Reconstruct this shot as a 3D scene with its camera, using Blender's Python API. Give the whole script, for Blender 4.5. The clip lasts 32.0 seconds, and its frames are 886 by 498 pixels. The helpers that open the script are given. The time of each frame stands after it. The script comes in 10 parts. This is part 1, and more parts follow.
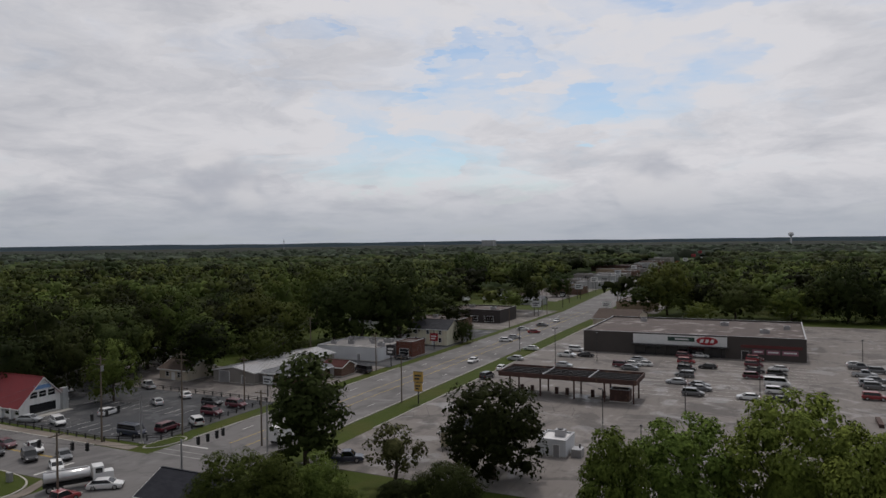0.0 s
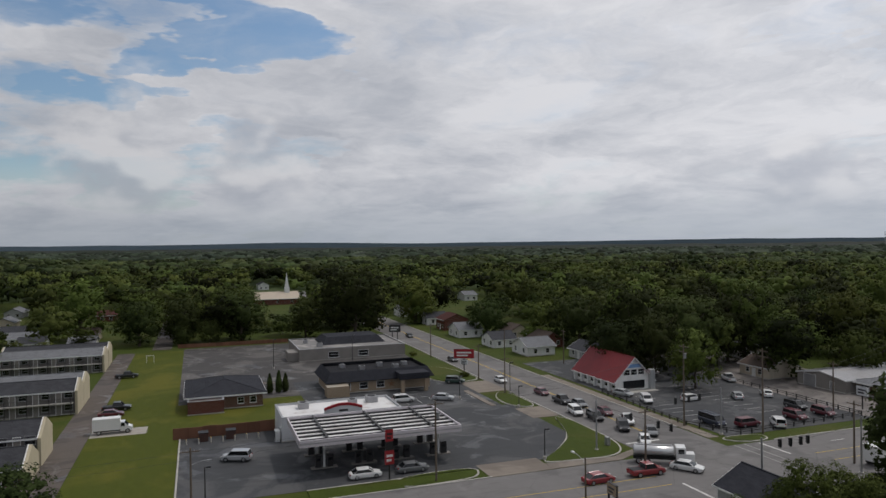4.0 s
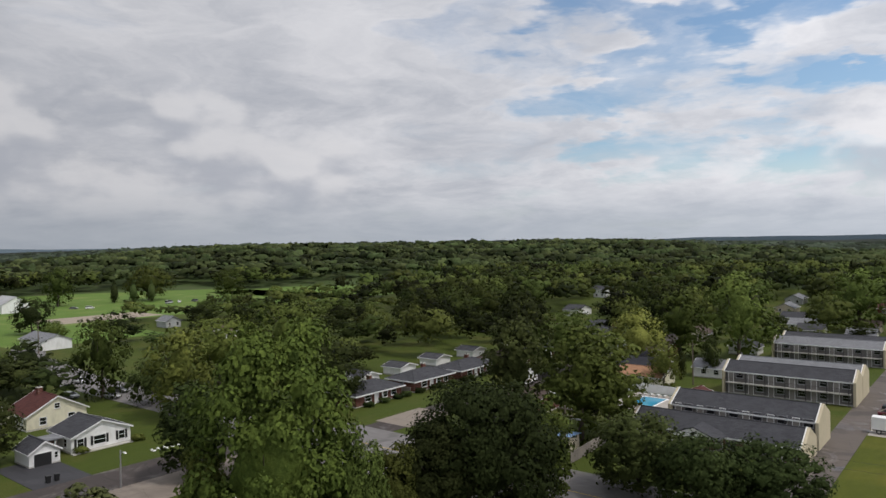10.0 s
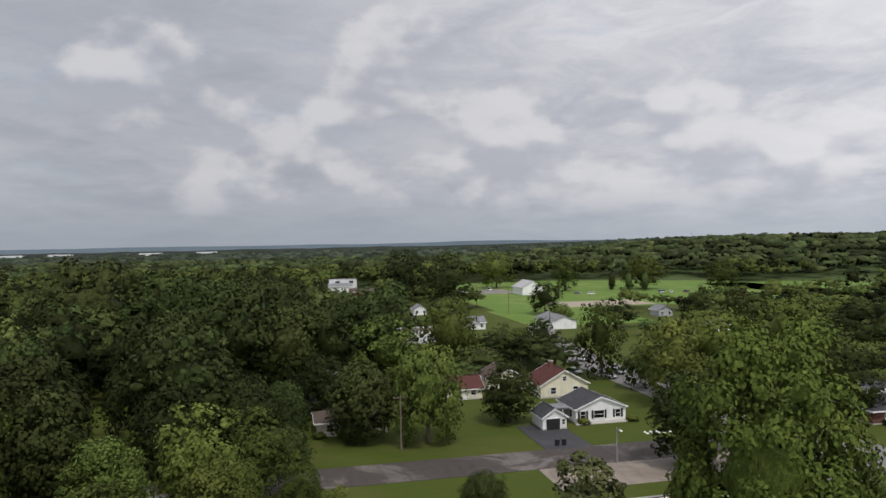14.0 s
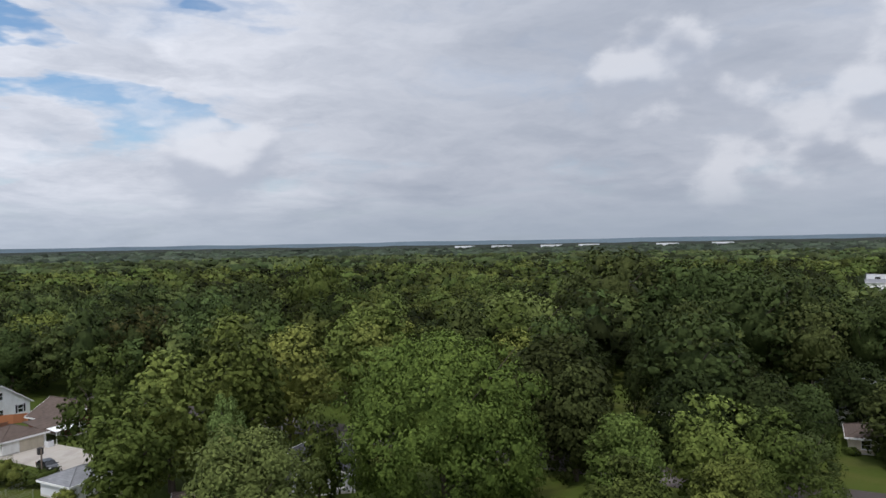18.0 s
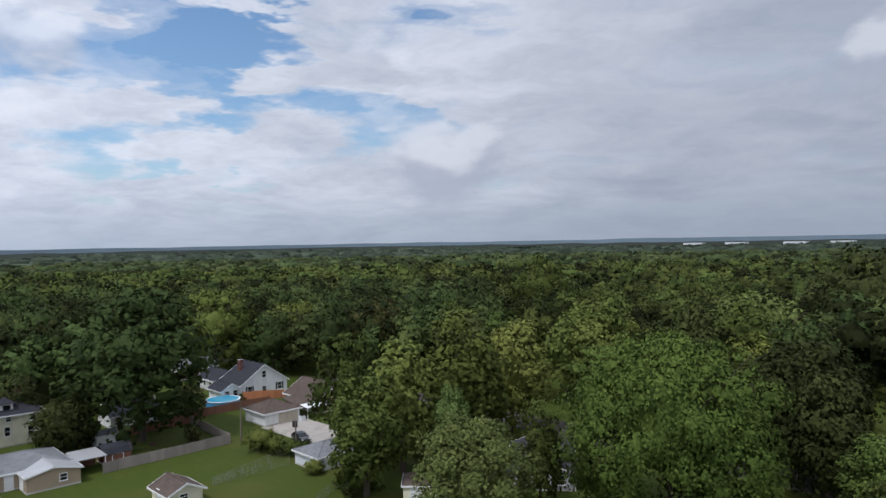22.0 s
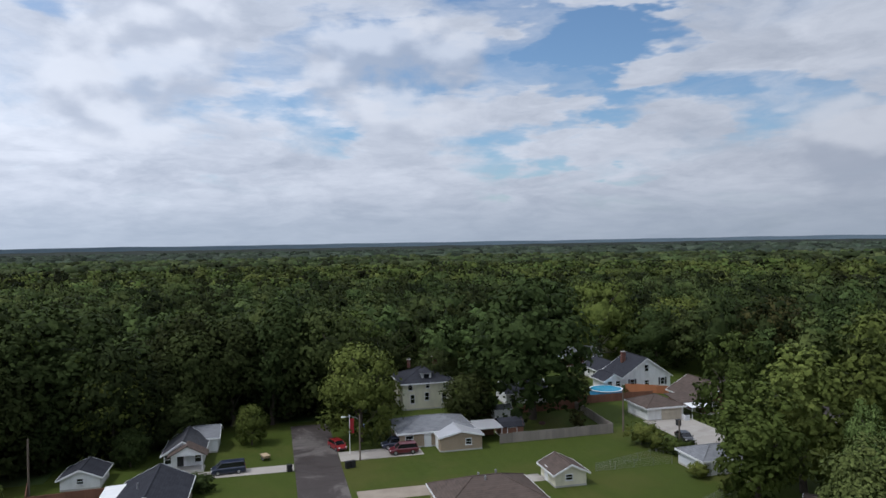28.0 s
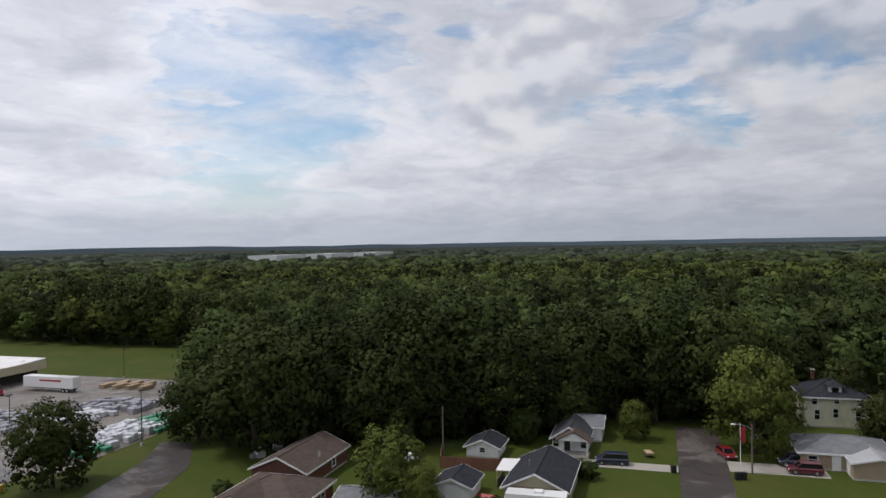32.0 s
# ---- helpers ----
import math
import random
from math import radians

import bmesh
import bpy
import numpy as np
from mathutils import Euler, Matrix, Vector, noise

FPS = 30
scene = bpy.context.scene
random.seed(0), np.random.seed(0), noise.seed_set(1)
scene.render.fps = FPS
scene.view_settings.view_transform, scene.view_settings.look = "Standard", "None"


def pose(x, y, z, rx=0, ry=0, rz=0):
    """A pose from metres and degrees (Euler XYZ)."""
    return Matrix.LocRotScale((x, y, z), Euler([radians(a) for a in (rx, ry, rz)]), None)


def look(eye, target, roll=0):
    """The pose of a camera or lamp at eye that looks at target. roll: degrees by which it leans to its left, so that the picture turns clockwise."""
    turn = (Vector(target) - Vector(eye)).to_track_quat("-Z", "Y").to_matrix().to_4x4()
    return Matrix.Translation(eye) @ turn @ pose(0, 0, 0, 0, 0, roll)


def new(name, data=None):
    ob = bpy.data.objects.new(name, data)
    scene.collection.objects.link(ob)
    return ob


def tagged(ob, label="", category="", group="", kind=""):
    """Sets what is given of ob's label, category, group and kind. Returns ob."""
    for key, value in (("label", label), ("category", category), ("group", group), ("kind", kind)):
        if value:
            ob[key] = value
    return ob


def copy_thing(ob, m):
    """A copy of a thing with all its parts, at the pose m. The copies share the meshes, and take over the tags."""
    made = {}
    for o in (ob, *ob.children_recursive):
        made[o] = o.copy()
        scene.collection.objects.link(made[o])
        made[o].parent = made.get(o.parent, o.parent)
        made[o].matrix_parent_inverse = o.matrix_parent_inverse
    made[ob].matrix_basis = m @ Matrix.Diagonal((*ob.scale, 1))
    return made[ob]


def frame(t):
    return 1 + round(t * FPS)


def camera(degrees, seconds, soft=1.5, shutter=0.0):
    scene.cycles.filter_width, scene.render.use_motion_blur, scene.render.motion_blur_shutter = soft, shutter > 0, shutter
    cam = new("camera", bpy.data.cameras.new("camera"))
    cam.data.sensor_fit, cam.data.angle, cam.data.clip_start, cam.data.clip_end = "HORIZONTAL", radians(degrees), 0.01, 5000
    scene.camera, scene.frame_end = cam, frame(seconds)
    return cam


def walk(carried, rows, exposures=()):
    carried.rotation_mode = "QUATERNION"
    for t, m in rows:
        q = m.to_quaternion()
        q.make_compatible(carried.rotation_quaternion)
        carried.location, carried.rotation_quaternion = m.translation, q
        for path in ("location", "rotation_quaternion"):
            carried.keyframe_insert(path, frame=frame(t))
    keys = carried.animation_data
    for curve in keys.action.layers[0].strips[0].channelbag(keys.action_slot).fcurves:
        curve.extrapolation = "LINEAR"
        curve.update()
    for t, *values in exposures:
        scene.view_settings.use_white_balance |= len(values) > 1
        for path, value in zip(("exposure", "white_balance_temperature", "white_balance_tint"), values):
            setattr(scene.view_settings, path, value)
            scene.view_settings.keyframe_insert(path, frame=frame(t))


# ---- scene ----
cam = camera(64.61, 32.0)
PATH = [
    (0.0, pose(0, 0, 34, 89.44, 0.74, 25.50)),
    (0.5, pose(0, 0, 34, 89.42, 0.74, 31.01)),
    (1.0, pose(0, 0, 34, 89.43, 0.75, 36.79)),
    (1.5, pose(0, 0, 34, 89.45, 0.75, 42.44)),
    (2.0, pose(0, 0, 34, 89.48, 0.75, 48.05)),
    (2.5, pose(0, 0, 34, 89.50, 0.75, 53.73)),
    (3.0, pose(0, 0, 34, 89.50, 0.74, 59.39)),
    (3.5, pose(0, 0, 34, 89.52, 0.75, 65.01)),
    (5.5, pose(0, 0, 34, 89.54, 0.77, 86.71)),
    (6.0, pose(0, 0, 34, 89.54, 0.78, 92.01)),
    (6.5, pose(0, 0, 34, 89.54, 0.79, 97.16)),
    (7.0, pose(0, 0, 34, 89.54, 0.81, 101.85)),
    (7.5, pose(0, 0, 34, 89.54, 0.83, 106.36)),
    (8.0, pose(0, 0, 34, 89.55, 0.85, 110.59)),
    (8.5, pose(0, 0, 34, 89.55, 0.88, 114.80)),
    (9.0, pose(0, 0, 34, 89.55, 0.90, 119.13)),
    (9.5, pose(0, 0, 34, 89.56, 0.92, 123.96)),
    (10.0, pose(0, 0, 34, 89.57, 0.93, 128.67)),
    (10.5, pose(0, 0, 34, 89.58, 0.94, 133.26)),
    (11.0, pose(0, 0, 34, 89.59, 0.95, 137.99)),
    (11.5, pose(0, 0, 34, 89.59, 0.97, 142.70)),
    (12.0, pose(0, 0, 34, 89.57, 0.97, 147.42)),
    (12.5, pose(0, 0, 34, 89.55, 0.99, 152.21)),
    (13.0, pose(0, 0, 34, 89.53, 1.00, 156.86)),
    (13.5, pose(0, 0, 34, 89.51, 1.01, 161.88)),
    (14.0, pose(0, 0, 34, 89.50, 1.02, 167.37)),
    (14.5, pose(0, 0, 34, 89.49, 1.02, 172.90)),
    (15.0, pose(0, 0, 34, 89.48, 1.03, 178.30)),
    (15.5, pose(0, 0, 34, 89.46, 1.03, 183.52)),
    (17.5, pose(0, 0, 34, 89.45, 1.03, 204.52)),
    (18.0, pose(0, 0, 34, 89.43, 1.03, 207.78)),
    (18.5, pose(0, 0, 34, 89.43, 1.04, 210.67)),
    (19.0, pose(0, 0, 34, 89.45, 1.05, 214.04)),
    (19.5, pose(0, 0, 34, 89.46, 1.06, 217.81)),
    (20.0, pose(0, 0, 34, 89.47, 1.05, 219.94)),
    (20.5, pose(0, 0, 34, 89.47, 1.05, 220.90)),
    (21.0, pose(0, 0, 34, 89.47, 1.04, 221.43)),
    (21.5, pose(0, 0, 34, 89.48, 1.04, 223.26)),
    (22.0, pose(0, 0, 34, 89.49, 1.04, 225.75)),
    (22.5, pose(0, 0, 34, 89.48, 1.03, 226.45)),
    (23.0, pose(0, 0, 34, 89.46, 1.03, 226.74)),
    (23.5, pose(0, 0, 34, 89.42, 1.01, 226.76)),
    (24.0, pose(0, 0, 34, 89.39, 1.00, 227.86)),
    (24.5, pose(0, 0, 34, 89.37, 0.99, 229.97)),
    (26.5, pose(0, 0, 34, 89.37, 0.99, 243.73)),
    (27.0, pose(0, 0, 34, 89.39, 1.00, 247.97)),
    (27.5, pose(0, 0, 34, 89.43, 0.99, 252.09)),
    (28.0, pose(0, 0, 34, 89.47, 0.98, 256.35)),
    (28.5, pose(0, 0, 34, 89.51, 0.96, 260.22)),
    (29.0, pose(0, 0, 34, 89.55, 0.93, 264.17)),
    (29.5, pose(0, 0, 34, 89.56, 0.92, 268.16)),
    (30.0, pose(0, 0, 34, 89.57, 0.93, 272.17)),
    (30.5, pose(0, 0, 34, 89.59, 0.94, 276.00)),
    (31.0, pose(0, 0, 34, 89.60, 0.95, 279.96)),
    (31.5, pose(0, 0, 34, 89.60, 0.95, 283.43)),
    (32.0, pose(0, 0, 34, 89.60, 0.95, 287.02)),
]
# the filming camera opens up as it turns away from the bright sky
EXPOSURES = [(0, -1.22, 6350, 14), (3, -1.14, 6300, 13), (6, -0.8, 6250, 12), (9, -0.53, 6300, 13), (13, -0.36, 6350, 13), (19, -0.12, 5900, 13), (23, -0.34, 5750, 13), (28, -0.50, 5700, 12), (32, -0.64, 6200, 14)]
walk(cam, PATH, EXPOSURES)

# world: broken cloud over a blue sky, the sun high behind thin cloud to the north
world = bpy.data.worlds.new("sky")
scene.world = world
world.use_nodes = True
SUN_YAW, SUN_EL = 12, 61


def ray(yaw, el):
    """A direction from degrees left of north and degrees up."""
    a, e = radians(yaw), radians(el)
    return Vector((-math.sin(a) * math.cos(e), math.cos(a) * math.cos(e), math.sin(e)))


class Nodes:
    """Short hand for building a node tree."""

    def __init__(self, tree):
        self.tree = tree

    def add(self, kind, **sets):
        n = self.tree.nodes.new(kind)
        for k, v in sets.items():
            if k == "operation":
                n.operation = v
            elif k == "sky_type":
                n.sky_type = v
            elif k == "data_type":
                n.data_type = v
            elif k == "blend_type":
                n.blend_type = v
            elif k == "feature":
                n.feature = v
            elif k == "wave_type":
                n.wave_type = v
            elif k == "bands_direction":
                n.bands_direction = v
        return n

    def put(self, sock, val):
        if isinstance(val, bpy.types.NodeSocket):
            self.tree.links.new(val, sock)
        elif val is not None:
            sock.default_value = val

    def math(self, op, a, b=None, c=None):
        n = self.add("ShaderNodeMath", operation=op)
        for s, v in zip(n.inputs, (a, b, c)):
            self.put(s, v)
        return n.outputs[0]

    def vec(self, op, a, b=None, scale=None):
        n = self.add("ShaderNodeVectorMath", operation=op)
        self.put(n.inputs[0], a)
        if b is not None:
            self.put(n.inputs[1], b)
        if scale is not None:
            self.put(n.inputs["Scale"], scale)
        return n.outputs["Value"] if op == "DOT_PRODUCT" else n.outputs[0]

    def noise(self, vec, scale, detail=4.0, rough=0.55, distort=0.0):
        n = self.add("ShaderNodeTexNoise")
        if vec is not None:
            self.put(n.inputs["Vector"], vec)
        n.inputs["Scale"].default_value = scale
        n.inputs["Detail"].default_value = detail
        n.inputs["Roughness"].default_value = rough
        n.inputs["Distortion"].default_value = distort
        return n.outputs["Fac"]

    def span(self, val, a, b, c=0.0, d=1.0, smooth=True):
        n = self.add("ShaderNodeMapRange")
        n.interpolation_type = "SMOOTHSTEP" if smooth else "LINEAR"
        for s, v in zip(n.inputs, (val, a, b, c, d)):
            self.put(s, v)
        return n.outputs[0]

    def mix(self, fac, a, b, blend="MIX"):
        n = self.add("ShaderNodeMix", data_type="RGBA", blend_type=blend)
        self.put(n.inputs[0], fac)
        self.put(n.inputs[6], a if not isinstance(a, tuple) else (*a, 1.0)[:4])
        self.put(n.inputs[7], b if not isinstance(b, tuple) else (*b, 1.0)[:4])
        return n.outputs[2]


def build_sky():
    n = Nodes(world.node_tree)
    world.node_tree.nodes.clear()
    out = n.add("ShaderNodeOutputWorld")
    back = n.add("ShaderNodeBackground")
    world.node_tree.links.new(back.outputs[0], out.inputs[0])
    tex = n.add("ShaderNodeTexSky", sky_type="NISHITA")
    tex.sun_disc = False
    tex.sun_elevation, tex.sun_rotation = radians(SUN_EL), radians(-SUN_YAW)
    way = n.add("ShaderNodeTexCoord").outputs["Generated"]
    sep = n.add("ShaderNodeSeparateXYZ")
    n.put(sep.inputs[0], way)
    z = n.math("MAXIMUM", sep.outputs[2], 0.0)
    # flat cloud deck, foreshortened towards the horizon
    deck = n.vec("SCALE", way, scale=n.math("DIVIDE", 1.0, n.math("ADD", z, 0.20)))
    stray = n.add("ShaderNodeTexNoise")
    n.put(stray.inputs["Vector"], n.vec("MULTIPLY", way, (1.0, 1.0, 3.6)))
    stray.inputs["Scale"].default_value, stray.inputs["Detail"].default_value, stray.inputs["Roughness"].default_value = 4.0, 5.0, 0.55
    drift = n.vec("SUBTRACT", stray.outputs["Color"], (0.5, 0.5, 0.5))
    torn = n.vec("ADD", deck, n.vec("SCALE", drift, scale=0.55))
    wisp = n.noise(torn, 2.1, 12.0, 0.58, 0.2)
    wisp_sun = n.noise(n.vec("ADD", torn, tuple(ray(SUN_YAW, 30) * 0.10)), 2.1, 12.0, 0.58, 0.2)
    bank = n.noise(n.vec("ADD", deck, (3.1, 7.7, 0.0)), 0.75, 4.0, 0.55)
    cover = n.math("ADD", n.math("MULTIPLY", wisp, 0.6), n.math("MULTIPLY", bank, 0.4))
    bent = n.vec("ADD", way, n.vec("SCALE", drift, scale=0.19))
    # the larger openings through which blue shows
    for yaw, el, size, deep in SKY_OPENINGS:
        d = n.vec("DOT_PRODUCT", bent, tuple(ray(yaw, el)))
        gap = n.span(d, math.cos(radians(size * 1.25)), math.cos(radians(size * 0.2)), 0.0, deep)
        cover = n.math("SUBTRACT", cover, gap)
    cloud = n.span(cover, 0.10, 0.49, 0.0, 1.0)
    cloud = n.math("MAXIMUM", cloud, n.span(z, 0.12, 0.02, 0.0, 0.72))
    # cloud tone: bright torn edges, grey thick bases, lit sides towards the sun
    thick = n.noise(n.vec("ADD", torn, (11.0, 2.0, 5.0)), 1.5, 11.0, 0.6, 0.25)
    tone = n.math("ADD", n.span(thick, 0.34, 0.68, 0.98, 0.50), n.span(cover, 0.36, 0.62, 0.08, -0.10))
    tone = n.math("ADD", tone, n.math("MULTIPLY", n.math("SUBTRACT", wisp, wisp_sun), 1.1))
    fleck = n.noise(n.vec("ADD", torn, (4.0, 9.0, 1.0)), 7.0, 6.0, 0.62, 0.2)
    tone = n.math("ADD", tone, n.span(fleck, 0.3, 0.7, -0.05, 0.05))
    glow = n.vec("DOT_PRODUCT", way, tuple(ray(SUN_YAW, 40)))
    tone = n.math("ADD", tone, n.span(glow, 0.3, 1.0, -0.08, 0.16))
    rain = n.vec("DOT_PRODUCT", way, tuple(ray(190, 3)))
    tone = n.math("MULTIPLY", n.math("MAXIMUM", tone, 0.05), n.span(rain, 0.78, 0.995, 1.0, 0.50))
    grey = n.mix(n.math("MINIMUM", n.math("MAXIMUM", tone, 0.0), 1.0), (0.46, 0.50, 0.56), (0.98, 0.98, 0.98))
    blue = n.mix(1.0, tex.outputs[0], (0.140, 0.152, 0.150), "MULTIPLY")
    sky = n.mix(cloud, blue, grey)
    # heaped cloud heads, white above and grey below
    puff_at = n.vec("MULTIPLY", way, (1.0, 1.0, 1.7))
    puff = n.noise(puff_at, 7.0, 9.0, 0.55)
    under = n.noise(puff_at, 7.0, 2.5, 0.5)
    above = n.noise(n.vec("ADD", puff_at, (0.0, 0.0, 0.05)), 7.0, 2.5, 0.5)
    there = n.span(z, 0.015, 0.06)
    swell = None
    for yaw, el, size in CLOUD_HEADS:
        d = n.vec("DOT_PRODUCT", way, tuple(ray(yaw, el)))
        one = n.span(d, math.cos(radians(size * 1.4)), math.cos(radians(size * 0.2)), -0.30, 0.10)
        swell = one if swell is None else n.math("MAXIMUM", swell, one)
    body = n.math("MULTIPLY", n.span(n.math("ADD", puff, swell), 0.42, 0.62), there)
    side = n.span(n.math("ADD", n.math("SUBTRACT", under, above), n.math("MULTIPLY", n.math("SUBTRACT", puff, under), 0.6)), -0.10, 0.09)
    sky = n.mix(n.math("MULTIPLY", body, 0.8), sky, n.mix(side, (0.60, 0.63, 0.68), (0.97, 0.965, 0.955)))
    haze = n.span(z, 0.10, 0.0, 0.0, 0.75)
    sky = n.mix(haze, sky, (0.50, 0.56, 0.615))
    bright = n.span(n.vec("DOT_PRODUCT", way, tuple(ray(SUN_YAW, 25))), -1.0, 1.0, 0.74, 1.60, False)
    sky = n.vec("SCALE", sky, scale=bright)
    n.put(back.inputs[0], sky)
    back.inputs[1].default_value = 1.0


CLOUD_HEADS = [(172, 11, 8), (163, 8, 6), (155, 6, 6), (147, 7, 6), (140, 6, 5), (191, 12, 5), (184, 8, 6), (258, 13, 6), (280, 14, 7), (263, 13, 5), (96, 7, 6), (85, 6, 5), (43, 4, 4), (8, 4, 4), (225, 6, 5)]
SKY_OPENINGS = [(19, 19, 5, 0.06), (-5, 21, 9, 0.10), (7, 19, 5, 0.07), (25, 11, 3, 0.08), (36, 11, 2, 0.08), (107, 14, 8, 0.16), (117, 19, 8, 0.12), (94, 17, 8, 0.15), (89, 10, 5, 0.15),
                (236, 15, 6, 0.12), (246, 17, 7, 0.11), (232, 21, 9, 0.14), (268, 19, 10, 0.22), (252, 17, 9, 0.18), (308, 11, 9, 0.11), (300, 8, 5, 0.08)]
build_sky()

sun_data = bpy.data.lights.new("sun", "SUN")
sun_data.energy, sun_data.angle, sun_data.color = 2.6, radians(4), (1.0, 0.94, 0.85)
sun = new("sun", sun_data)
sun.matrix_world = look(ray(SUN_YAW, SUN_EL) * 200, (0, 0, 0))

# ---- materials ----
MATS = {}


def surf(name, c1, c2=None, scale=1.0, rough=0.8, bump=0.15, metal=0.0, spec=0.4, fine=None, vary=0.0, stretch=None, stain=None, stain_scale=0.12):
    """A surface of two tones at two scales, with relief; vary: tone that differs from one object to the next."""
    if name in MATS:
        return MATS[name]
    m = bpy.data.materials.new(name)
    m.use_nodes = True
    n = Nodes(m.node_tree)
    b = m.node_tree.nodes["Principled BSDF"]
    co = n.add("ShaderNodeTexCoord").outputs["Object"]
    if stretch:
        co = n.vec("MULTIPLY", co, stretch)
    c2 = c2 or tuple(v * 0.75 for v in c1)
    big = n.noise(co, 0.45 * scale, 5.0, 0.6)
    small = n.noise(co, fine or 9.0 * scale, 3.0, 0.6)
    fac = n.math("ADD", n.math("MULTIPLY", n.span(big, 0.3, 0.7), 0.6), n.math("MULTIPLY", small, 0.4))
    col = n.mix(fac, c1, c2)
    if stain:
        col = n.mix(n.span(n.noise(co, stain_scale, 6.0, 0.65, 0.6), 0.52, 0.66), col, stain)
    if vary:
        rnd = n.add("ShaderNodeObjectInfo").outputs["Random"]
        h = n.add("ShaderNodeHueSaturation")
        n.put(h.inputs["Value"], n.span(rnd, 0, 1, 1 - vary, 1 + vary, False))
        n.put(h.inputs["Color"], col)
        col = h.outputs[0]
    n.put(b.inputs["Base Color"], col)
    b.inputs["Roughness"].default_value = rough
    b.inputs["Metallic"].default_value = metal
    b.inputs["Specular IOR Level"].default_value = spec
    if bump:
        bp = n.add("ShaderNodeBump")
        bp.inputs["Strength"].default_value = bump
        bp.inputs["Distance"].default_value = 0.05
        n.put(bp.inputs["Height"], small)
        n.put(b.inputs["Normal"], bp.outputs[0])
    MATS[name] = m
    return m


def paving(name, c1, c2, patch, wet=0.0, crack=0.25, rough=0.85):
    """Asphalt or concrete: mottled, patched, cracked, with smooth wet-looking stains."""
    m = bpy.data.materials.new(name)
    m.use_nodes = True
    n = Nodes(m.node_tree)
    b = m.node_tree.nodes["Principled BSDF"]
    co = n.add("ShaderNodeTexCoord").outputs["Object"]
    grit = n.noise(co, 14.0, 3.0, 0.7)
    big = n.noise(co, 0.09, 6.0, 0.62, 0.8)
    mid = n.noise(co, 0.5, 5.0, 0.6, 0.4)
    col = n.mix(n.math("ADD", n.math("MULTIPLY", mid, 0.7), n.math("MULTIPLY", grit, 0.3)), c1, c2)
    worn = n.span(big, 0.50, 0.60)
    col = n.mix(n.math("MULTIPLY", worn, 0.7), col, patch)
    v = n.add("ShaderNodeTexVoronoi", feature="DISTANCE_TO_EDGE")
    n.put(v.inputs["Vector"], n.vec("ADD", co, n.vec("SCALE", n.add("ShaderNodeTexNoise").outputs["Color"], scale=0.6)))
    v.inputs["Scale"].default_value = 0.16
    line = n.math("MULTIPLY", n.span(v.outputs["Distance"], 0.009, 0.002, 0.0, crack), n.span(n.noise(co, 0.05, 3.0), 0.42, 0.6))
    smear = n.noise(n.vec("MULTIPLY", co, (1.0, 0.12, 1.0)), 0.8, 5.0, 0.65, 0.3)
    col = n.mix(n.span(smear, 0.5, 0.7, 0.0, 0.4), col, tuple(c * 0.6 for c in c1))
    col = n.mix(line, col, tuple(c * 0.35 for c in c1))
    n.put(b.inputs["Base Color"], col)
    damp = n.span(n.noise(n.vec("ADD", co, (9.0, 4.0, 0.0)), 0.13, 5.0, 0.6, 0.7), 0.52, 0.64)
    n.put(b.inputs["Roughness"], n.math("SUBTRACT", rough, n.math("MULTIPLY", damp, wet)))
    b.inputs["Specular IOR Level"].default_value = 0.35
    bp = n.add("ShaderNodeBump")
    bp.inputs["Strength"].default_value = 0.2
    bp.inputs["Distance"].default_value = 0.02
    n.put(bp.inputs["Height"], grit)
    n.put(b.inputs["Normal"], bp.outputs[0])
    MATS[name] = m
    return m


def grass(name, c1, c2, dry):
    m = bpy.data.materials.new(name)
    m.use_nodes = True
    n = Nodes(m.node_tree)
    b = m.node_tree.nodes["Principled BSDF"]
    co = n.add("ShaderNodeTexCoord").outputs["Object"]
    blades = n.noise(n.vec("MULTIPLY", co, (1.0, 1.0, 0.3)), 5.0, 5.0, 0.75)
    tuft = n.noise(co, 0.7, 5.0, 0.65)
    field = n.noise(co, 0.06, 5.0, 0.6, 0.5)
    col = n.mix(n.math("ADD", n.math("MULTIPLY", blades, 0.45), n.math("MULTIPLY", tuft, 0.55)), c1, c2)
    mown = n.noise(n.vec("MULTIPLY", co, (0.25, 1.0, 1.0)), 0.9, 3.0, 0.6)
    col = n.mix(n.span(mown, 0.45, 0.62, 0.0, 0.35), col, c2)
    col = n.mix(n.span(field, 0.47, 0.66, 0.0, 0.6), col, dry)
    n.put(b.inputs["Base Color"], col)
    b.inputs["Roughness"].default_value = 0.9
    b.inputs["Specular IOR Level"].default_value = 0.15
    bp = n.add("ShaderNodeBump")
    bp.inputs["Strength"].default_value = 0.6
    bp.inputs["Distance"].default_value = 0.08
    n.put(bp.inputs["Height"], blades)
    n.put(b.inputs["Normal"], bp.outputs[0])
    MATS[name] = m
    return m


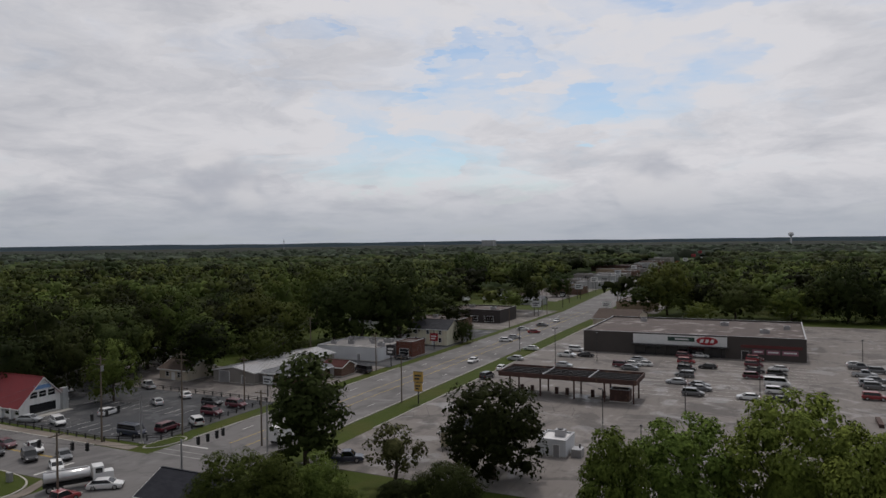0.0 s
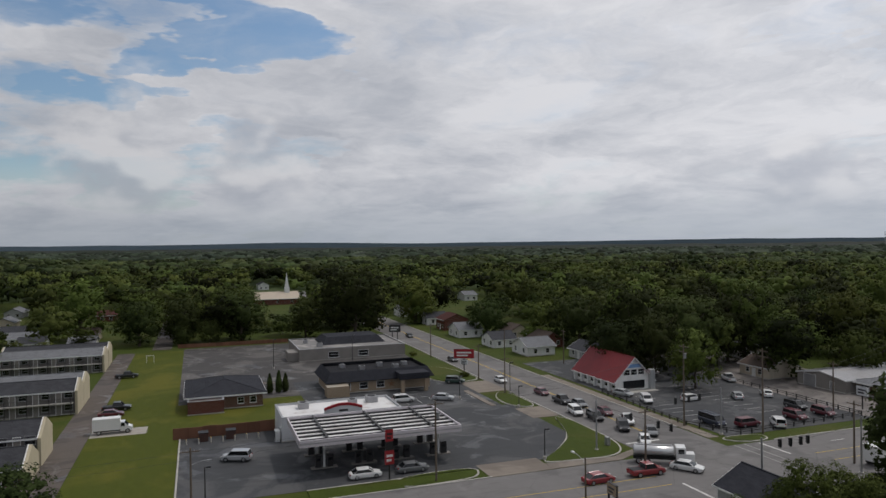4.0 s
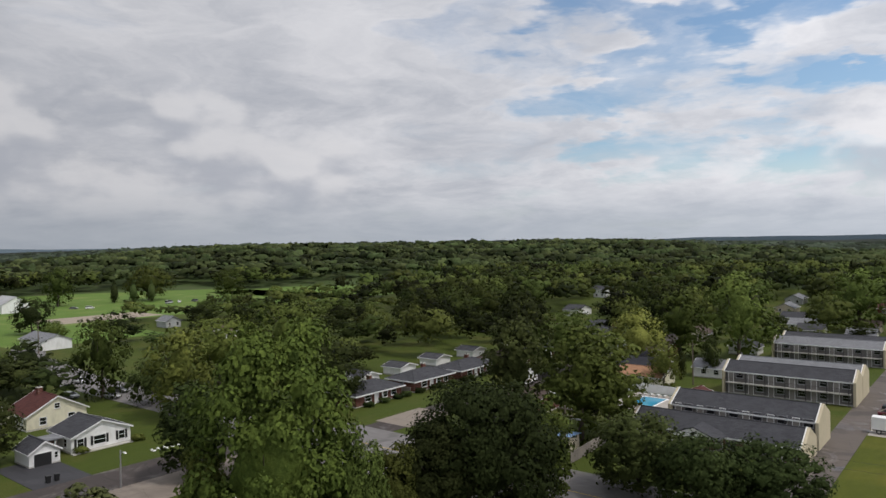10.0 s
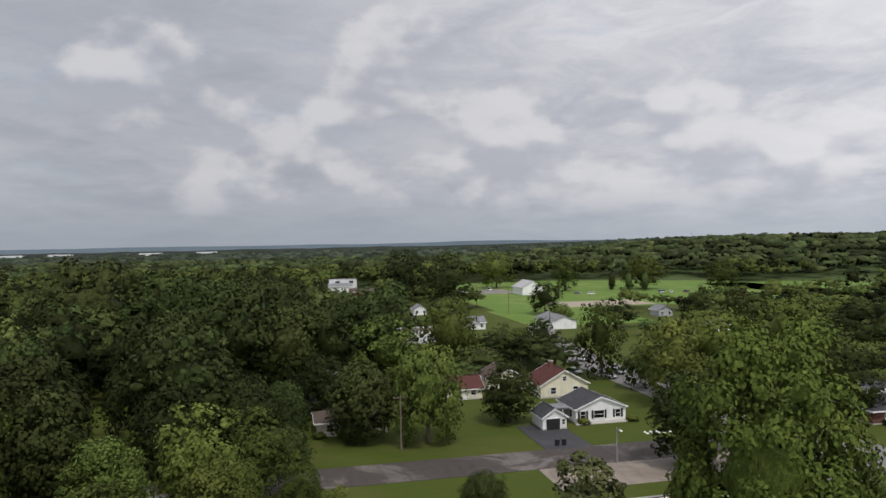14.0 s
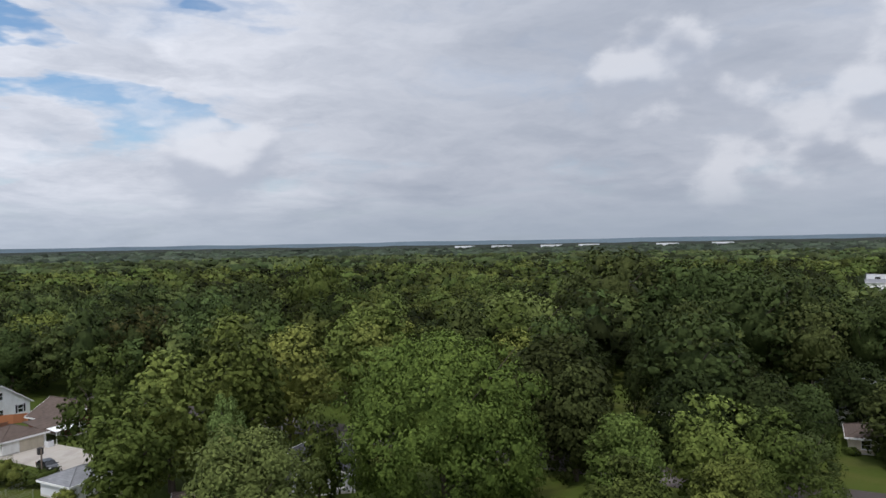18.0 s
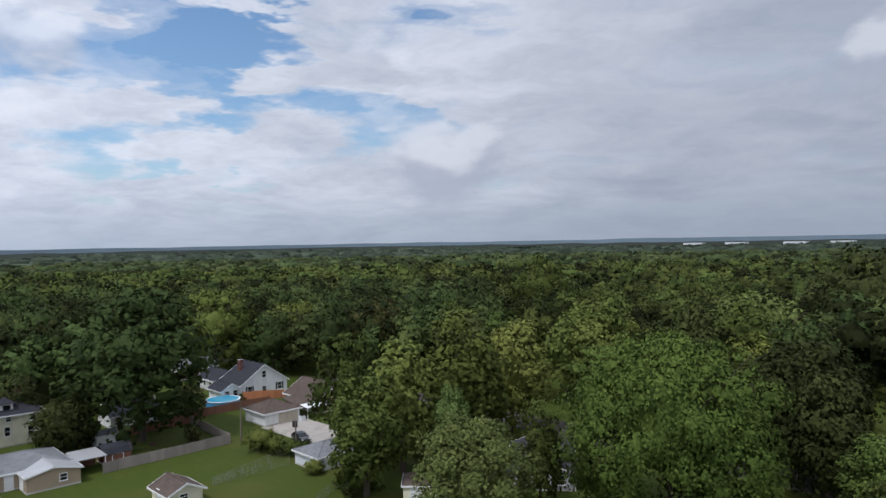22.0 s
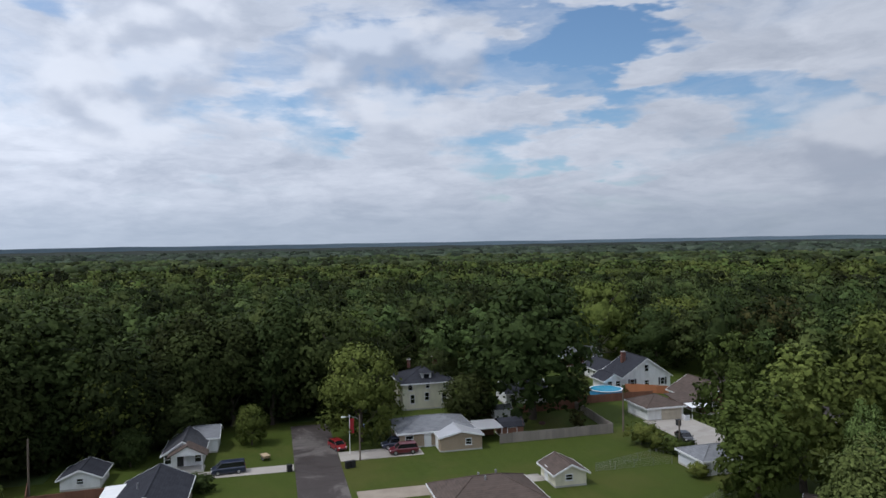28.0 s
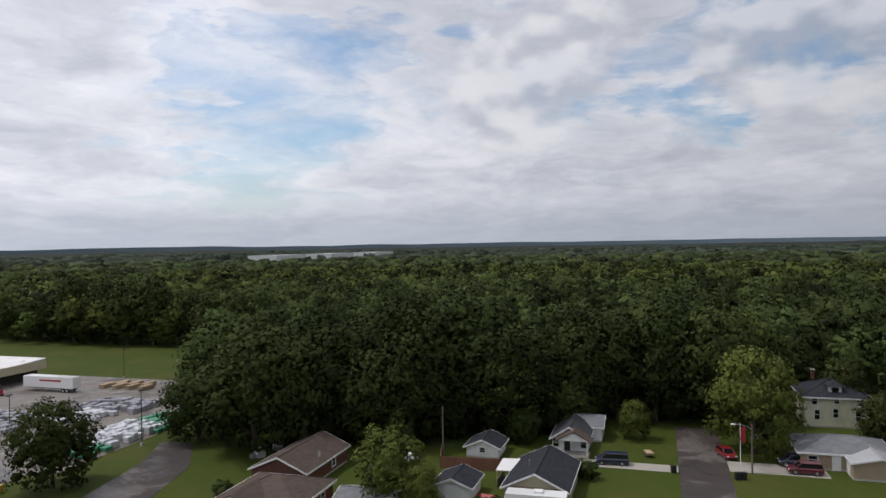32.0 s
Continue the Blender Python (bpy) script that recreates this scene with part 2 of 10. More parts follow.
def foliage(name, c1, c2, spread=0.35, many=False):
    """Leaves: tone differs by tree, by clump and by leaf; thin enough to let some light through."""
    m = bpy.data.materials.new(name)
    m.use_nodes = True
    n = Nodes(m.node_tree)
    b = m.node_tree.nodes["Principled BSDF"]
    geo = n.add("ShaderNodeNewGeometry")
    leaf = geo.outputs["Random Per Island"]
    place = geo.outputs["Position"]
    clump = n.noise(place, 0.45, 3.0, 0.6)
    grain = n.noise(place, 3.2, 4.0, 0.75)
    fac = n.math("ADD", n.math("ADD", n.math("MULTIPLY", leaf, 0.25), 0.28), n.math("MULTIPLY", n.span(clump, 0.3, 0.7), 0.25))
    col = n.mix(fac, c1, c2)
    h = n.add("ShaderNodeHueSaturation")
    if many:
        own = n.add("ShaderNodeAttribute")
        own.attribute_name = "tone"
        tree = own.outputs["Fac"]
    else:
        tree = n.add("ShaderNodeObjectInfo").outputs["Random"]
    hue = n.math("FRACT", n.math("MULTIPLY", tree, 7.3))
    value = n.math("MULTIPLY", n.span(tree, 0.1, 0.9, 1 - spread, 1 + spread * 1.3, False), n.span(grain, 0.34, 0.66, 0.82 if many else 0.76, 1.16 if many else 1.22))
    value = n.math("MULTIPLY", value, n.span(leaf, 0.0, 1.0, 0.80, 1.22, False))
    n.put(h.inputs["Value"], value)
    n.put(h.inputs["Hue"], n.span(hue, 0, 1, 0.482, 0.520, False))
    n.put(h.inputs["Color"], col)
    n.put(b.inputs["Base Color"], h.outputs[0])
    b.inputs["Roughness"].default_value = 0.7
    b.inputs["Specular IOR Level"].default_value = 0.05
    bp = n.add("ShaderNodeBump")
    bp.inputs["Strength"].default_value = 0.6
    bp.inputs["Distance"].default_value = 0.25
    n.put(bp.inputs["Height"], grain)
    n.put(b.inputs["Normal"], bp.outputs[0])
    t = n.add("ShaderNodeBsdfTranslucent")
    n.put(t.inputs[0], h.outputs[0])
    mixer = n.add("ShaderNodeMixShader")
    mixer.inputs[0].default_value = 0.10
    out = m.node_tree.nodes["Material Output"]
    m.node_tree.links.new(b.outputs[0], mixer.inputs[1])
    m.node_tree.links.new(t.outputs[0], mixer.inputs[2])
    m.node_tree.links.new(mixer.outputs[0], out.inputs[0])
    MATS[name] = m
    return m


def courses(name, c1, c2, mortar, wide, high, rough=0.85):
    """Brick or shingle courses on upright or sloping faces."""
    m = bpy.data.materials.new(name)
    m.use_nodes = True
    n = Nodes(m.node_tree)
    b = m.node_tree.nodes["Principled BSDF"]
    co = n.add("ShaderNodeTexCoord").outputs["Object"]
    sep = n.add("ShaderNodeSeparateXYZ")
    n.put(sep.inputs[0], co)
    comb = n.add("ShaderNodeCombineXYZ")
    n.put(comb.inputs[0], n.math("ADD", sep.outputs[0], sep.outputs[1]))
    n.put(comb.inputs[1], sep.outputs[2])
    t = n.add("ShaderNodeTexBrick")
    n.put(t.inputs["Vector"], comb.outputs[0])
    t.inputs["Scale"].default_value = 1.0
    t.inputs["Brick Width"].default_value = wide
    t.inputs["Row Height"].default_value = high
    t.inputs["Mortar Size"].default_value = high * 0.06
    t.inputs["Color1"].default_value = (*c1, 1)
    t.inputs["Color2"].default_value = (*c2, 1)
    t.inputs["Mortar"].default_value = (*mortar, 1)
    weather = n.noise(co, 0.5, 6.0, 0.65, 0.4)
    col = n.mix(n.span(weather, 0.35, 0.75, 0.0, 0.45), t.outputs["Color"], tuple(v * 1.45 + 0.01 for v in c2))
    n.put(b.inputs["Base Color"], col)
    b.inputs["Roughness"].default_value = rough
    b.inputs["Specular IOR Level"].default_value = 0.08
    bp = n.add("ShaderNodeBump")
    bp.inputs["Strength"].default_value = 0.4
    bp.inputs["Distance"].default_value = 0.02
    n.put(bp.inputs["Height"], n.math("ADD", t.outputs["Fac"], n.noise(co, 20.0)))
    n.put(b.inputs["Normal"], bp.outputs[0])
    MATS[name] = m
    return m


def siding(name, c1, c2, pitch=0.2):
    """Lapped boards: a shallow relief and faint dirt."""
    m = bpy.data.materials.new(name)
    m.use_nodes = True
    n = Nodes(m.node_tree)
    b = m.node_tree.nodes["Principled BSDF"]
    co = n.add("ShaderNodeTexCoord").outputs["Object"]
    w = n.add("ShaderNodeTexWave", bands_direction="Z")
    w.wave_profile = "SAW"
    n.put(w.inputs["Vector"], co)
    w.inputs["Scale"].default_value = 0.314 / pitch
    dirt = n.noise(n.vec("MULTIPLY", co, (1, 1, 0.35)), 1.1, 6.0, 0.65)
    n.put(b.inputs["Base Color"], n.mix(n.span(dirt, 0.35, 0.75), c1, c2))
    b.inputs["Roughness"].default_value = 0.55
    bp = n.add("ShaderNodeBump")
    bp.inputs["Strength"].default_value = 0.5
    bp.inputs["Distance"].default_value = 0.03
    n.put(bp.inputs["Height"], w.outputs["Fac"])
    n.put(b.inputs["Normal"], bp.outputs[0])
    MATS[name] = m
    return m


def glassy(name, colour, rough=0.06):
    m = bpy.data.materials.new(name)
    m.use_nodes = True
    b = m.node_tree.nodes["Principled BSDF"]
    b.inputs["Base Color"].default_value = (*colour, 1)
    b.inputs["Roughness"].default_value = rough
    b.inputs["Specular IOR Level"].default_value = 0.6
    MATS[name] = m
    return m


def car_paint(name, colour):
    m = bpy.data.materials.new(name)
    m.use_nodes = True
    n = Nodes(m.node_tree)
    b = m.node_tree.nodes["Principled BSDF"]
    dust = n.noise(n.add("ShaderNodeTexCoord").outputs["Object"], 2.5, 5.0, 0.65)
    n.put(b.inputs["Base Color"], n.mix(n.span(dust, 0.4, 0.8, 0.0, 0.3), colour, tuple(0.6 * c + 0.06 for c in colour)))
    b.inputs["Roughness"].default_value = 0.28
    b.inputs["Coat Weight"].default_value = 0.6
    b.inputs["Coat Roughness"].default_value = 0.08
    MATS[name] = m
    return m


LAWN = grass("lawn_grass", (0.034, 0.049, 0.007), (0.060, 0.082, 0.011), (0.076, 0.076, 0.018))
STRIP = grass("yellowed_mown_grass", (0.048, 0.060, 0.007), (0.078, 0.092, 0.010), (0.135, 0.122, 0.018))
WOOD_FLOOR = grass("woodland_ground", (0.030, 0.055, 0.014), (0.06, 0.085, 0.025), (0.07, 0.075, 0.035))
ROAD = paving("road_asphalt", (0.135, 0.128, 0.125), (0.19, 0.181, 0.175), (0.105, 0.10, 0.097), 0.25, 0.35)
LOT_OLD = paving("bleached_lot_asphalt", (0.155, 0.138, 0.126), (0.235, 0.213, 0.196), (0.090, 0.082, 0.078), 0.5, 0.8)
LOT_MID = paving("faded_lot_asphalt", (0.046, 0.043, 0.042), (0.075, 0.070, 0.067), (0.14, 0.13, 0.122), 0.45, 0.6)
LOT_DARK = paving("dark_lot_asphalt", (0.040, 0.042, 0.046), (0.062, 0.064, 0.068), (0.098, 0.097, 0.098), 0.4, 0.3)
FRESH = paving("fresh_black_asphalt", (0.03, 0.03, 0.034), (0.045, 0.045, 0.05), (0.05, 0.05, 0.055), 0.1, 0.0)
WORN_ROAD = paving("worn_lane_asphalt", (0.040, 0.032, 0.029), (0.064, 0.053, 0.049), (0.150, 0.134, 0.122), 0.4, 0.5)
DRIVE = paving("damp_brown_drive", (0.085, 0.070, 0.060), (0.130, 0.110, 0.096), (0.060, 0.052, 0.048), 0.5, 0.4)
FADED = surf("faded_road_paint", (0.42, 0.41, 0.39), (0.24, 0.235, 0.23), 2.0, 0.8, 0.05)
CONCRETE_BROWN = paving("brown_worn_concrete", (0.19, 0.16, 0.13), (0.25, 0.215, 0.18), (0.15, 0.125, 0.105), 0.2, 0.5)
CONCRETE = paving("pale_concrete", (0.31, 0.285, 0.25), (0.40, 0.37, 0.33), (0.25, 0.225, 0.20), 0.2, 0.3)
KERB = surf("kerb_concrete", (0.48, 0.46, 0.42), (0.36, 0.34, 0.31), 1.0, 0.9)
LINE = surf("road_paint", (0.72, 0.71, 0.68), (0.45, 0.44, 0.42), 2.0, 0.7, 0.05)
YELLOW = surf("yellow_paint", (0.62, 0.42, 0.06), (0.40, 0.28, 0.05), 2.0, 0.7, 0.05)
GRAVEL = surf("dirt_and_gravel", (0.34, 0.29, 0.23), (0.22, 0.18, 0.14), 0.8, 0.95, 0.5)

WHITE = siding("white_siding", (0.80, 0.80, 0.79), (0.66, 0.66, 0.64))
CREAM = siding("cream_siding", (0.72, 0.68, 0.52), (0.58, 0.55, 0.43))
TAN = siding("tan_siding", (0.52, 0.46, 0.36), (0.42, 0.37, 0.29))
GREYWALL = siding("grey_siding", (0.40, 0.41, 0.41), (0.30, 0.31, 0.31))
REDWALL = siding("dark_red_siding", (0.13, 0.025, 0.025), (0.09, 0.02, 0.02))
BRICK = courses("red_brick", (0.15, 0.055, 0.038), (0.10, 0.038, 0.028), (0.2, 0.18, 0.16), 0.22, 0.075)
BROWNBRICK = courses("brown_brick", (0.17, 0.10, 0.07), (0.11, 0.065, 0.048), (0.22, 0.2, 0.18), 0.22, 0.075)
TANBRICK = courses("tan_brick", (0.36, 0.28, 0.19), (0.28, 0.21, 0.145), (0.36, 0.33, 0.28), 0.22, 0.075)
STUCCO = surf("cream_stucco", (0.50, 0.44, 0.31), (0.42, 0.37, 0.26), 0.8, 0.9, 0.2)
CREAMROOF = surf("cream_roofing", (0.55, 0.47, 0.37), (0.46, 0.39, 0.31), 0.5, 0.7, 0.1)
GREYBLOCK = surf("grey_tan_block", (0.27, 0.25, 0.23), (0.20, 0.185, 0.17), 0.7, 0.85, 0.15)
GREYROOF = surf("dirty_grey_flat_roofing", (0.24, 0.23, 0.225), (0.16, 0.155, 0.15), 0.4, 0.85, 0.1, stain=(0.36, 0.34, 0.32), stain_scale=0.2)
BLOCK = surf("painted_block", (0.64, 0.65, 0.66), (0.52, 0.53, 0.55), 0.7, 0.8, 0.15)
SHINGLE_GREY = courses("charcoal_shingle", (0.065, 0.066, 0.072), (0.048, 0.049, 0.055), (0.03, 0.03, 0.033), 0.9, 0.14)
SHINGLE_DARK = courses("black_shingle", (0.040, 0.042, 0.050), (0.03, 0.031, 0.038), (0.02, 0.02, 0.022), 0.9, 0.14)
SHINGLE_BROWN = courses("weathered_brown_shingle", (0.105, 0.080, 0.067), (0.080, 0.062, 0.053), (0.055, 0.043, 0.038), 0.9, 0.14)
SHINGLE_LIGHT = courses("pale_grey_shingle", (0.20, 0.205, 0.215), (0.155, 0.16, 0.17), (0.1, 0.1, 0.105), 0.9, 0.14)
SHINGLE_RED = courses("red_brown_shingle", (0.095, 0.038, 0.033), (0.07, 0.03, 0.027), (0.04, 0.02, 0.02), 0.9, 0.14)
REDROOF = surf("bright_red_roofing", (0.20, 0.014, 0.017), (0.15, 0.012, 0.015), 1.0, 0.6, 0.2)
ORANGE = courses("orange_brown_shingle", (0.34, 0.19, 0.11), (0.27, 0.15, 0.09), (0.2, 0.12, 0.08), 0.9, 0.14)
TARROOF = surf("weathered_flat_roofing", (0.125, 0.098, 0.088), (0.08, 0.065, 0.06), 0.35, 0.9, 0.2, stain=(0.30, 0.27, 0.255), stain_scale=0.16)
WHITEROOF = surf("white_membrane_roofing", (0.78, 0.77, 0.76), (0.64, 0.63, 0.62), 0.5, 0.6, 0.05, stain=(0.5, 0.46, 0.44), stain_scale=0.3)
METALROOF = surf("galvanised_roof_sheet", (0.50, 0.50, 0.51), (0.38, 0.38, 0.39), 0.4, 0.4, 0.05, 0.3, stain=(0.38, 0.36, 0.35))
STEEL = surf("grey_steel", (0.42, 0.42, 0.43), (0.30, 0.30, 0.31), 1.0, 0.45, 0.05, 0.6)
RUST = surf("rusty_brown_steel", (0.085, 0.042, 0.034), (0.05, 0.028, 0.024), 1.2, 0.75, 0.2, stain=(0.16, 0.09, 0.06), stain_scale=0.5)
DARKSTEEL = surf("dark_painted_steel", (0.035, 0.033, 0.034), (0.022, 0.021, 0.022), 1.0, 0.5, 0.05)
POLEWOOD = surf("weathered_pole_timber", (0.17, 0.135, 0.105), (0.11, 0.088, 0.07), 2.0, 0.95, 0.3, stretch=(1, 1, 0.1))
PLANK = surf("grey_fence_timber", (0.26, 0.23, 0.20), (0.17, 0.15, 0.13), 1.5, 0.95, 0.3, vary=0.18, stretch=(1, 1, 0.15))
REDPLANK = surf("red_brown_fence_timber", (0.22, 0.105, 0.065), (0.15, 0.07, 0.045), 1.5, 0.9, 0.3, vary=0.15, stretch=(1, 1, 0.15))
TRIM = surf("white_trim_paint", (0.78, 0.78, 0.77), (0.66, 0.66, 0.65), 2.0, 0.6, 0.03)
REDPAINT = surf("red_sign_paint", (0.36, 0.022, 0.03), (0.28, 0.018, 0.025), 1.0, 0.45, 0.03)
GREENPAINT = surf("dark_green_sign_paint", (0.03, 0.07, 0.05), (0.022, 0.05, 0.04), 1.0, 0.5, 0.03)
GOLD = surf("faded_yellow_sign_paint", (0.55, 0.36, 0.09), (0.42, 0.27, 0.07), 1.0, 0.6, 0.05)
BLACK = surf("black_plastic", (0.014, 0.014, 0.015), (0.02, 0.02, 0.021), 2.0, 0.55, 0.05)
BAR = surf("dark_lettering", (0.05, 0.05, 0.055), None, 1.0, 0.6, 0.0)
GLASS = glassy("window_glass", (0.012, 0.014, 0.017))
CARGLASS = glassy("car_window_glass", (0.01, 0.012, 0.014), 0.04)
TYRE = surf("tyre_rubber", (0.018, 0.018, 0.019), (0.026, 0.026, 0.026), 3.0, 0.9, 0.1)
RIM = surf("alloy_rim", (0.5, 0.5, 0.51), (0.36, 0.36, 0.37), 3.0, 0.35, 0.0, 0.8)
LAMPGLASS = glassy("headlight_lens", (0.7, 0.7, 0.68), 0.1)
TAILRED = glassy("tail_light_lens", (0.32, 0.015, 0.015), 0.15)
POOLWATER = glassy("pool_water", (0.05, 0.30, 0.46), 0.05)
POOLLINER = surf("blue_pool_liner", (0.07, 0.32, 0.60), (0.05, 0.25, 0.5), 1.0, 0.5, 0.05)
GREENWRAP = surf("green_wrapping", (0.03, 0.20, 0.10), (0.05, 0.28, 0.16), 1.0, 0.4, 0.2, vary=0.2)
WHITEWRAP = surf("white_wrapping", (0.62, 0.63, 0.65), (0.45, 0.46, 0.49), 1.0, 0.4, 0.2, vary=0.2)
GREYWRAP = surf("grey_block_stack", (0.22, 0.22, 0.25), (0.33, 0.33, 0.35), 1.0, 0.7, 0.2, vary=0.25)
TIMBER = surf("sawn_timber", (0.40, 0.30, 0.19), (0.30, 0.22, 0.14), 1.0, 0.85, 0.2, vary=0.2)
BLUETARP = surf("blue_tarpaulin", (0.10, 0.25, 0.52), (0.35, 0.45, 0.62), 0.6, 0.45, 0.2)
BARK = surf("tree_bark", (0.085, 0.066, 0.05), (0.05, 0.04, 0.032), 1.0, 0.95, 0.5, stretch=(1, 1, 0.25))

# pale, maple, silvery leaves lightened for sunlit south-east; dark ones darkened for cloud shade
LEAVES = {
    "dark": foliage("dark_leaves", (0.0227, 0.0328, 0.0094), (0.0504, 0.0635, 0.0196)),
    "leafy": foliage("green_leaves", (0.0444, 0.0654, 0.0134), (0.1121, 0.1318, 0.0316)),
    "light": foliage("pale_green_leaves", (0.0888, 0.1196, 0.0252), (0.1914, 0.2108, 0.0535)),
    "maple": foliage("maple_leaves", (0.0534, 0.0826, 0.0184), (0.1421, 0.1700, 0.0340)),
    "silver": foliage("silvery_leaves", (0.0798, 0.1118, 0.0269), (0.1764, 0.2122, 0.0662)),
    "sparse": foliage("thin_olive_leaves", (0.0513, 0.0594, 0.0207), (0.1071, 0.1062, 0.0441)),
    "brown": foliage("bronze_leaves", (0.0416, 0.0425, 0.0136), (0.0765, 0.0697, 0.0247)),
}
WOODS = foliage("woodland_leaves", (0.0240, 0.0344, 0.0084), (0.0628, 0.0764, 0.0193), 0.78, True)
# cloud shade over the east and south is put into this leaf colour
SHADEDWOODS = foliage("cloud_shaded_woodland_leaves", (0.0206, 0.0328, 0.0106), (0.0593, 0.0750, 0.0222), 0.62, True)
# a little blue mixed into the leaf colour imitates haze
FARWOODS = foliage("faintly_hazed_far_leaves", (0.0246, 0.0365, 0.0133), (0.0599, 0.0741, 0.0276), 0.55, True)
# blue-grey pull on these leaves is air haze put into the colour
HORIZON = foliage("hazed_horizon_leaves", (0.0297, 0.0414, 0.0270), (0.0515, 0.0648, 0.0432), 0.4, True)
# the pale blue-grey base colour carries the distance haze
HILL = surf("hazed_far_hill", (0.17, 0.22, 0.27), (0.14, 0.185, 0.23), 0.01, 0.9, 0.0, fine=0.05)

# ---- builders ----


class Geo:
    """Vertices and faces of one mesh."""

    def __init__(self):
        self.v, self.f = [], []

    def box(self, x0, x1, y0, y1, z0, z1):
        k = len(self.v)
        self.v += [(x0, y0, z0), (x1, y0, z0), (x1, y1, z0), (x0, y1, z0), (x0, y0, z1), (x1, y0, z1), (x1, y1, z1), (x0, y1, z1)]
        self.f += [tuple(k + i for i in q) for q in ((3, 2, 1, 0), (4, 5, 6, 7), (0, 1, 5, 4), (1, 2, 6, 5), (2, 3, 7, 6), (3, 0, 4, 7))]
        return self

    def poly(self, *pts):
        k = len(self.v)
        self.v += list(pts)
        self.f.append(tuple(range(k, k + len(pts))))
        return self

    def prism(self, pts, z0, z1):
        """A slab from a plan outline (anticlockwise)."""
        k, n = len(self.v), len(pts)
        self.v += [(x, y, z0) for x, y in pts] + [(x, y, z1) for x, y in pts]
        self.f += [tuple(range(k + n - 1, k - 1, -1)), tuple(range(k + n, k + 2 * n))]
        self.f += [(k + i, k + (i + 1) % n, k + n + (i + 1) % n, k + n + i) for i in range(n)]
        return self

    def slab(self, quad, thick):
        """A plate below a sloping four-cornered top."""
        k = len(self.v)
        self.v += list(quad) + [(x, y, z - thick) for x, y, z in quad]
        n = len(quad)
        self.f += [tuple(range(k, k + n)), tuple(range(k + 2 * n - 1, k + n - 1, -1))]
        self.f += [(k + (i + 1) % n, k + i, k + n + i, k + n + (i + 1) % n) for i in range(n)]
        return self

    def tube(self, p, q, r, r2=None, n=8):
        p, q = Vector(p), Vector(q)
        r2 = r if r2 is None else r2
        d = (q - p).normalized()
        a = d.orthogonal().normalized()
        b = d.cross(a)
        k = len(self.v)
        for c, s in ((p, r), (q, r2)):
            for i in range(n):
                w = 2 * math.pi * i / n
                self.v.append(tuple(c + (a * math.cos(w) + b * math.sin(w)) * s))
        self.f += [(k + i, k + (i + 1) % n, k + n + (i + 1) % n, k + n + i) for i in range(n)]
        self.f += [tuple(range(k + n - 1, k - 1, -1)), tuple(range(k + n, k + 2 * n))]
        return self

    def loft(self, rings):
        """Skin over rings of equal count, closed at both ends."""
        k, n = len(self.v), len(rings[0])
        for ring in rings:
            self.v += list(ring)
        for j in range(len(rings) - 1):
            a, b = k + j * n, k + (j + 1) * n
            self.f += [(a + i, a + (i + 1) % n, b + (i + 1) % n, b + i) for i in range(n)]
        self.f += [tuple(range(k + n - 1, k - 1, -1)), tuple(range(k + (len(rings) - 1) * n, k + len(rings) * n))]
        return self

    def mesh(self, name, mat, smooth=False):
        me = bpy.data.meshes.new(name)
        me.from_pydata(self.v, [], self.f)
        if mat:
            me.materials.append(mat)
        if smooth:
            me.polygons.foreach_set("use_smooth", [True] * len(me.polygons))
        return me


def part(name, geo, mat, parent, label="", smooth=False):
    ob = new(name, geo.mesh(name, mat, smooth))
    ob.parent = parent
    return tagged(ob, label)


def thing(name, label, category, x=0, y=0, turn=0, z=0, group="", kind=""):
    ob = new(name)
    ob.empty_display_size = 0.3
    ob.matrix_basis = pose(x, y, z, 0, 0, turn)
    return tagged(ob, label, category, group, kind)


def sheet(name, geo, mat, label, category="", kind="structure"):
    return tagged(new(name, geo.mesh(name, mat)), label, category or name, kind=kind)


# openings sit on a face: n is +y, s is -y, e is +x, w is -x
def on_face(side, w, d, a, out):
    """Local point on a face of a w by d block: a along the face, out from it."""
    return {"n": (a, d / 2 + out), "s": (a, -d / 2 - out), "e": (w / 2 + out, a), "w": (-w / 2 - out, a)}[side]


def face_box(geo, side, w, d, a0, a1, z0, z1, o0, o1):
    x0, y0 = on_face(side, w, d, a0, o0)
    x1, y1 = on_face(side, w, d, a1, o1)
    return geo.box(min(x0, x1), max(x0, x1), min(y0, y1), max(y0, y1), z0, z1)


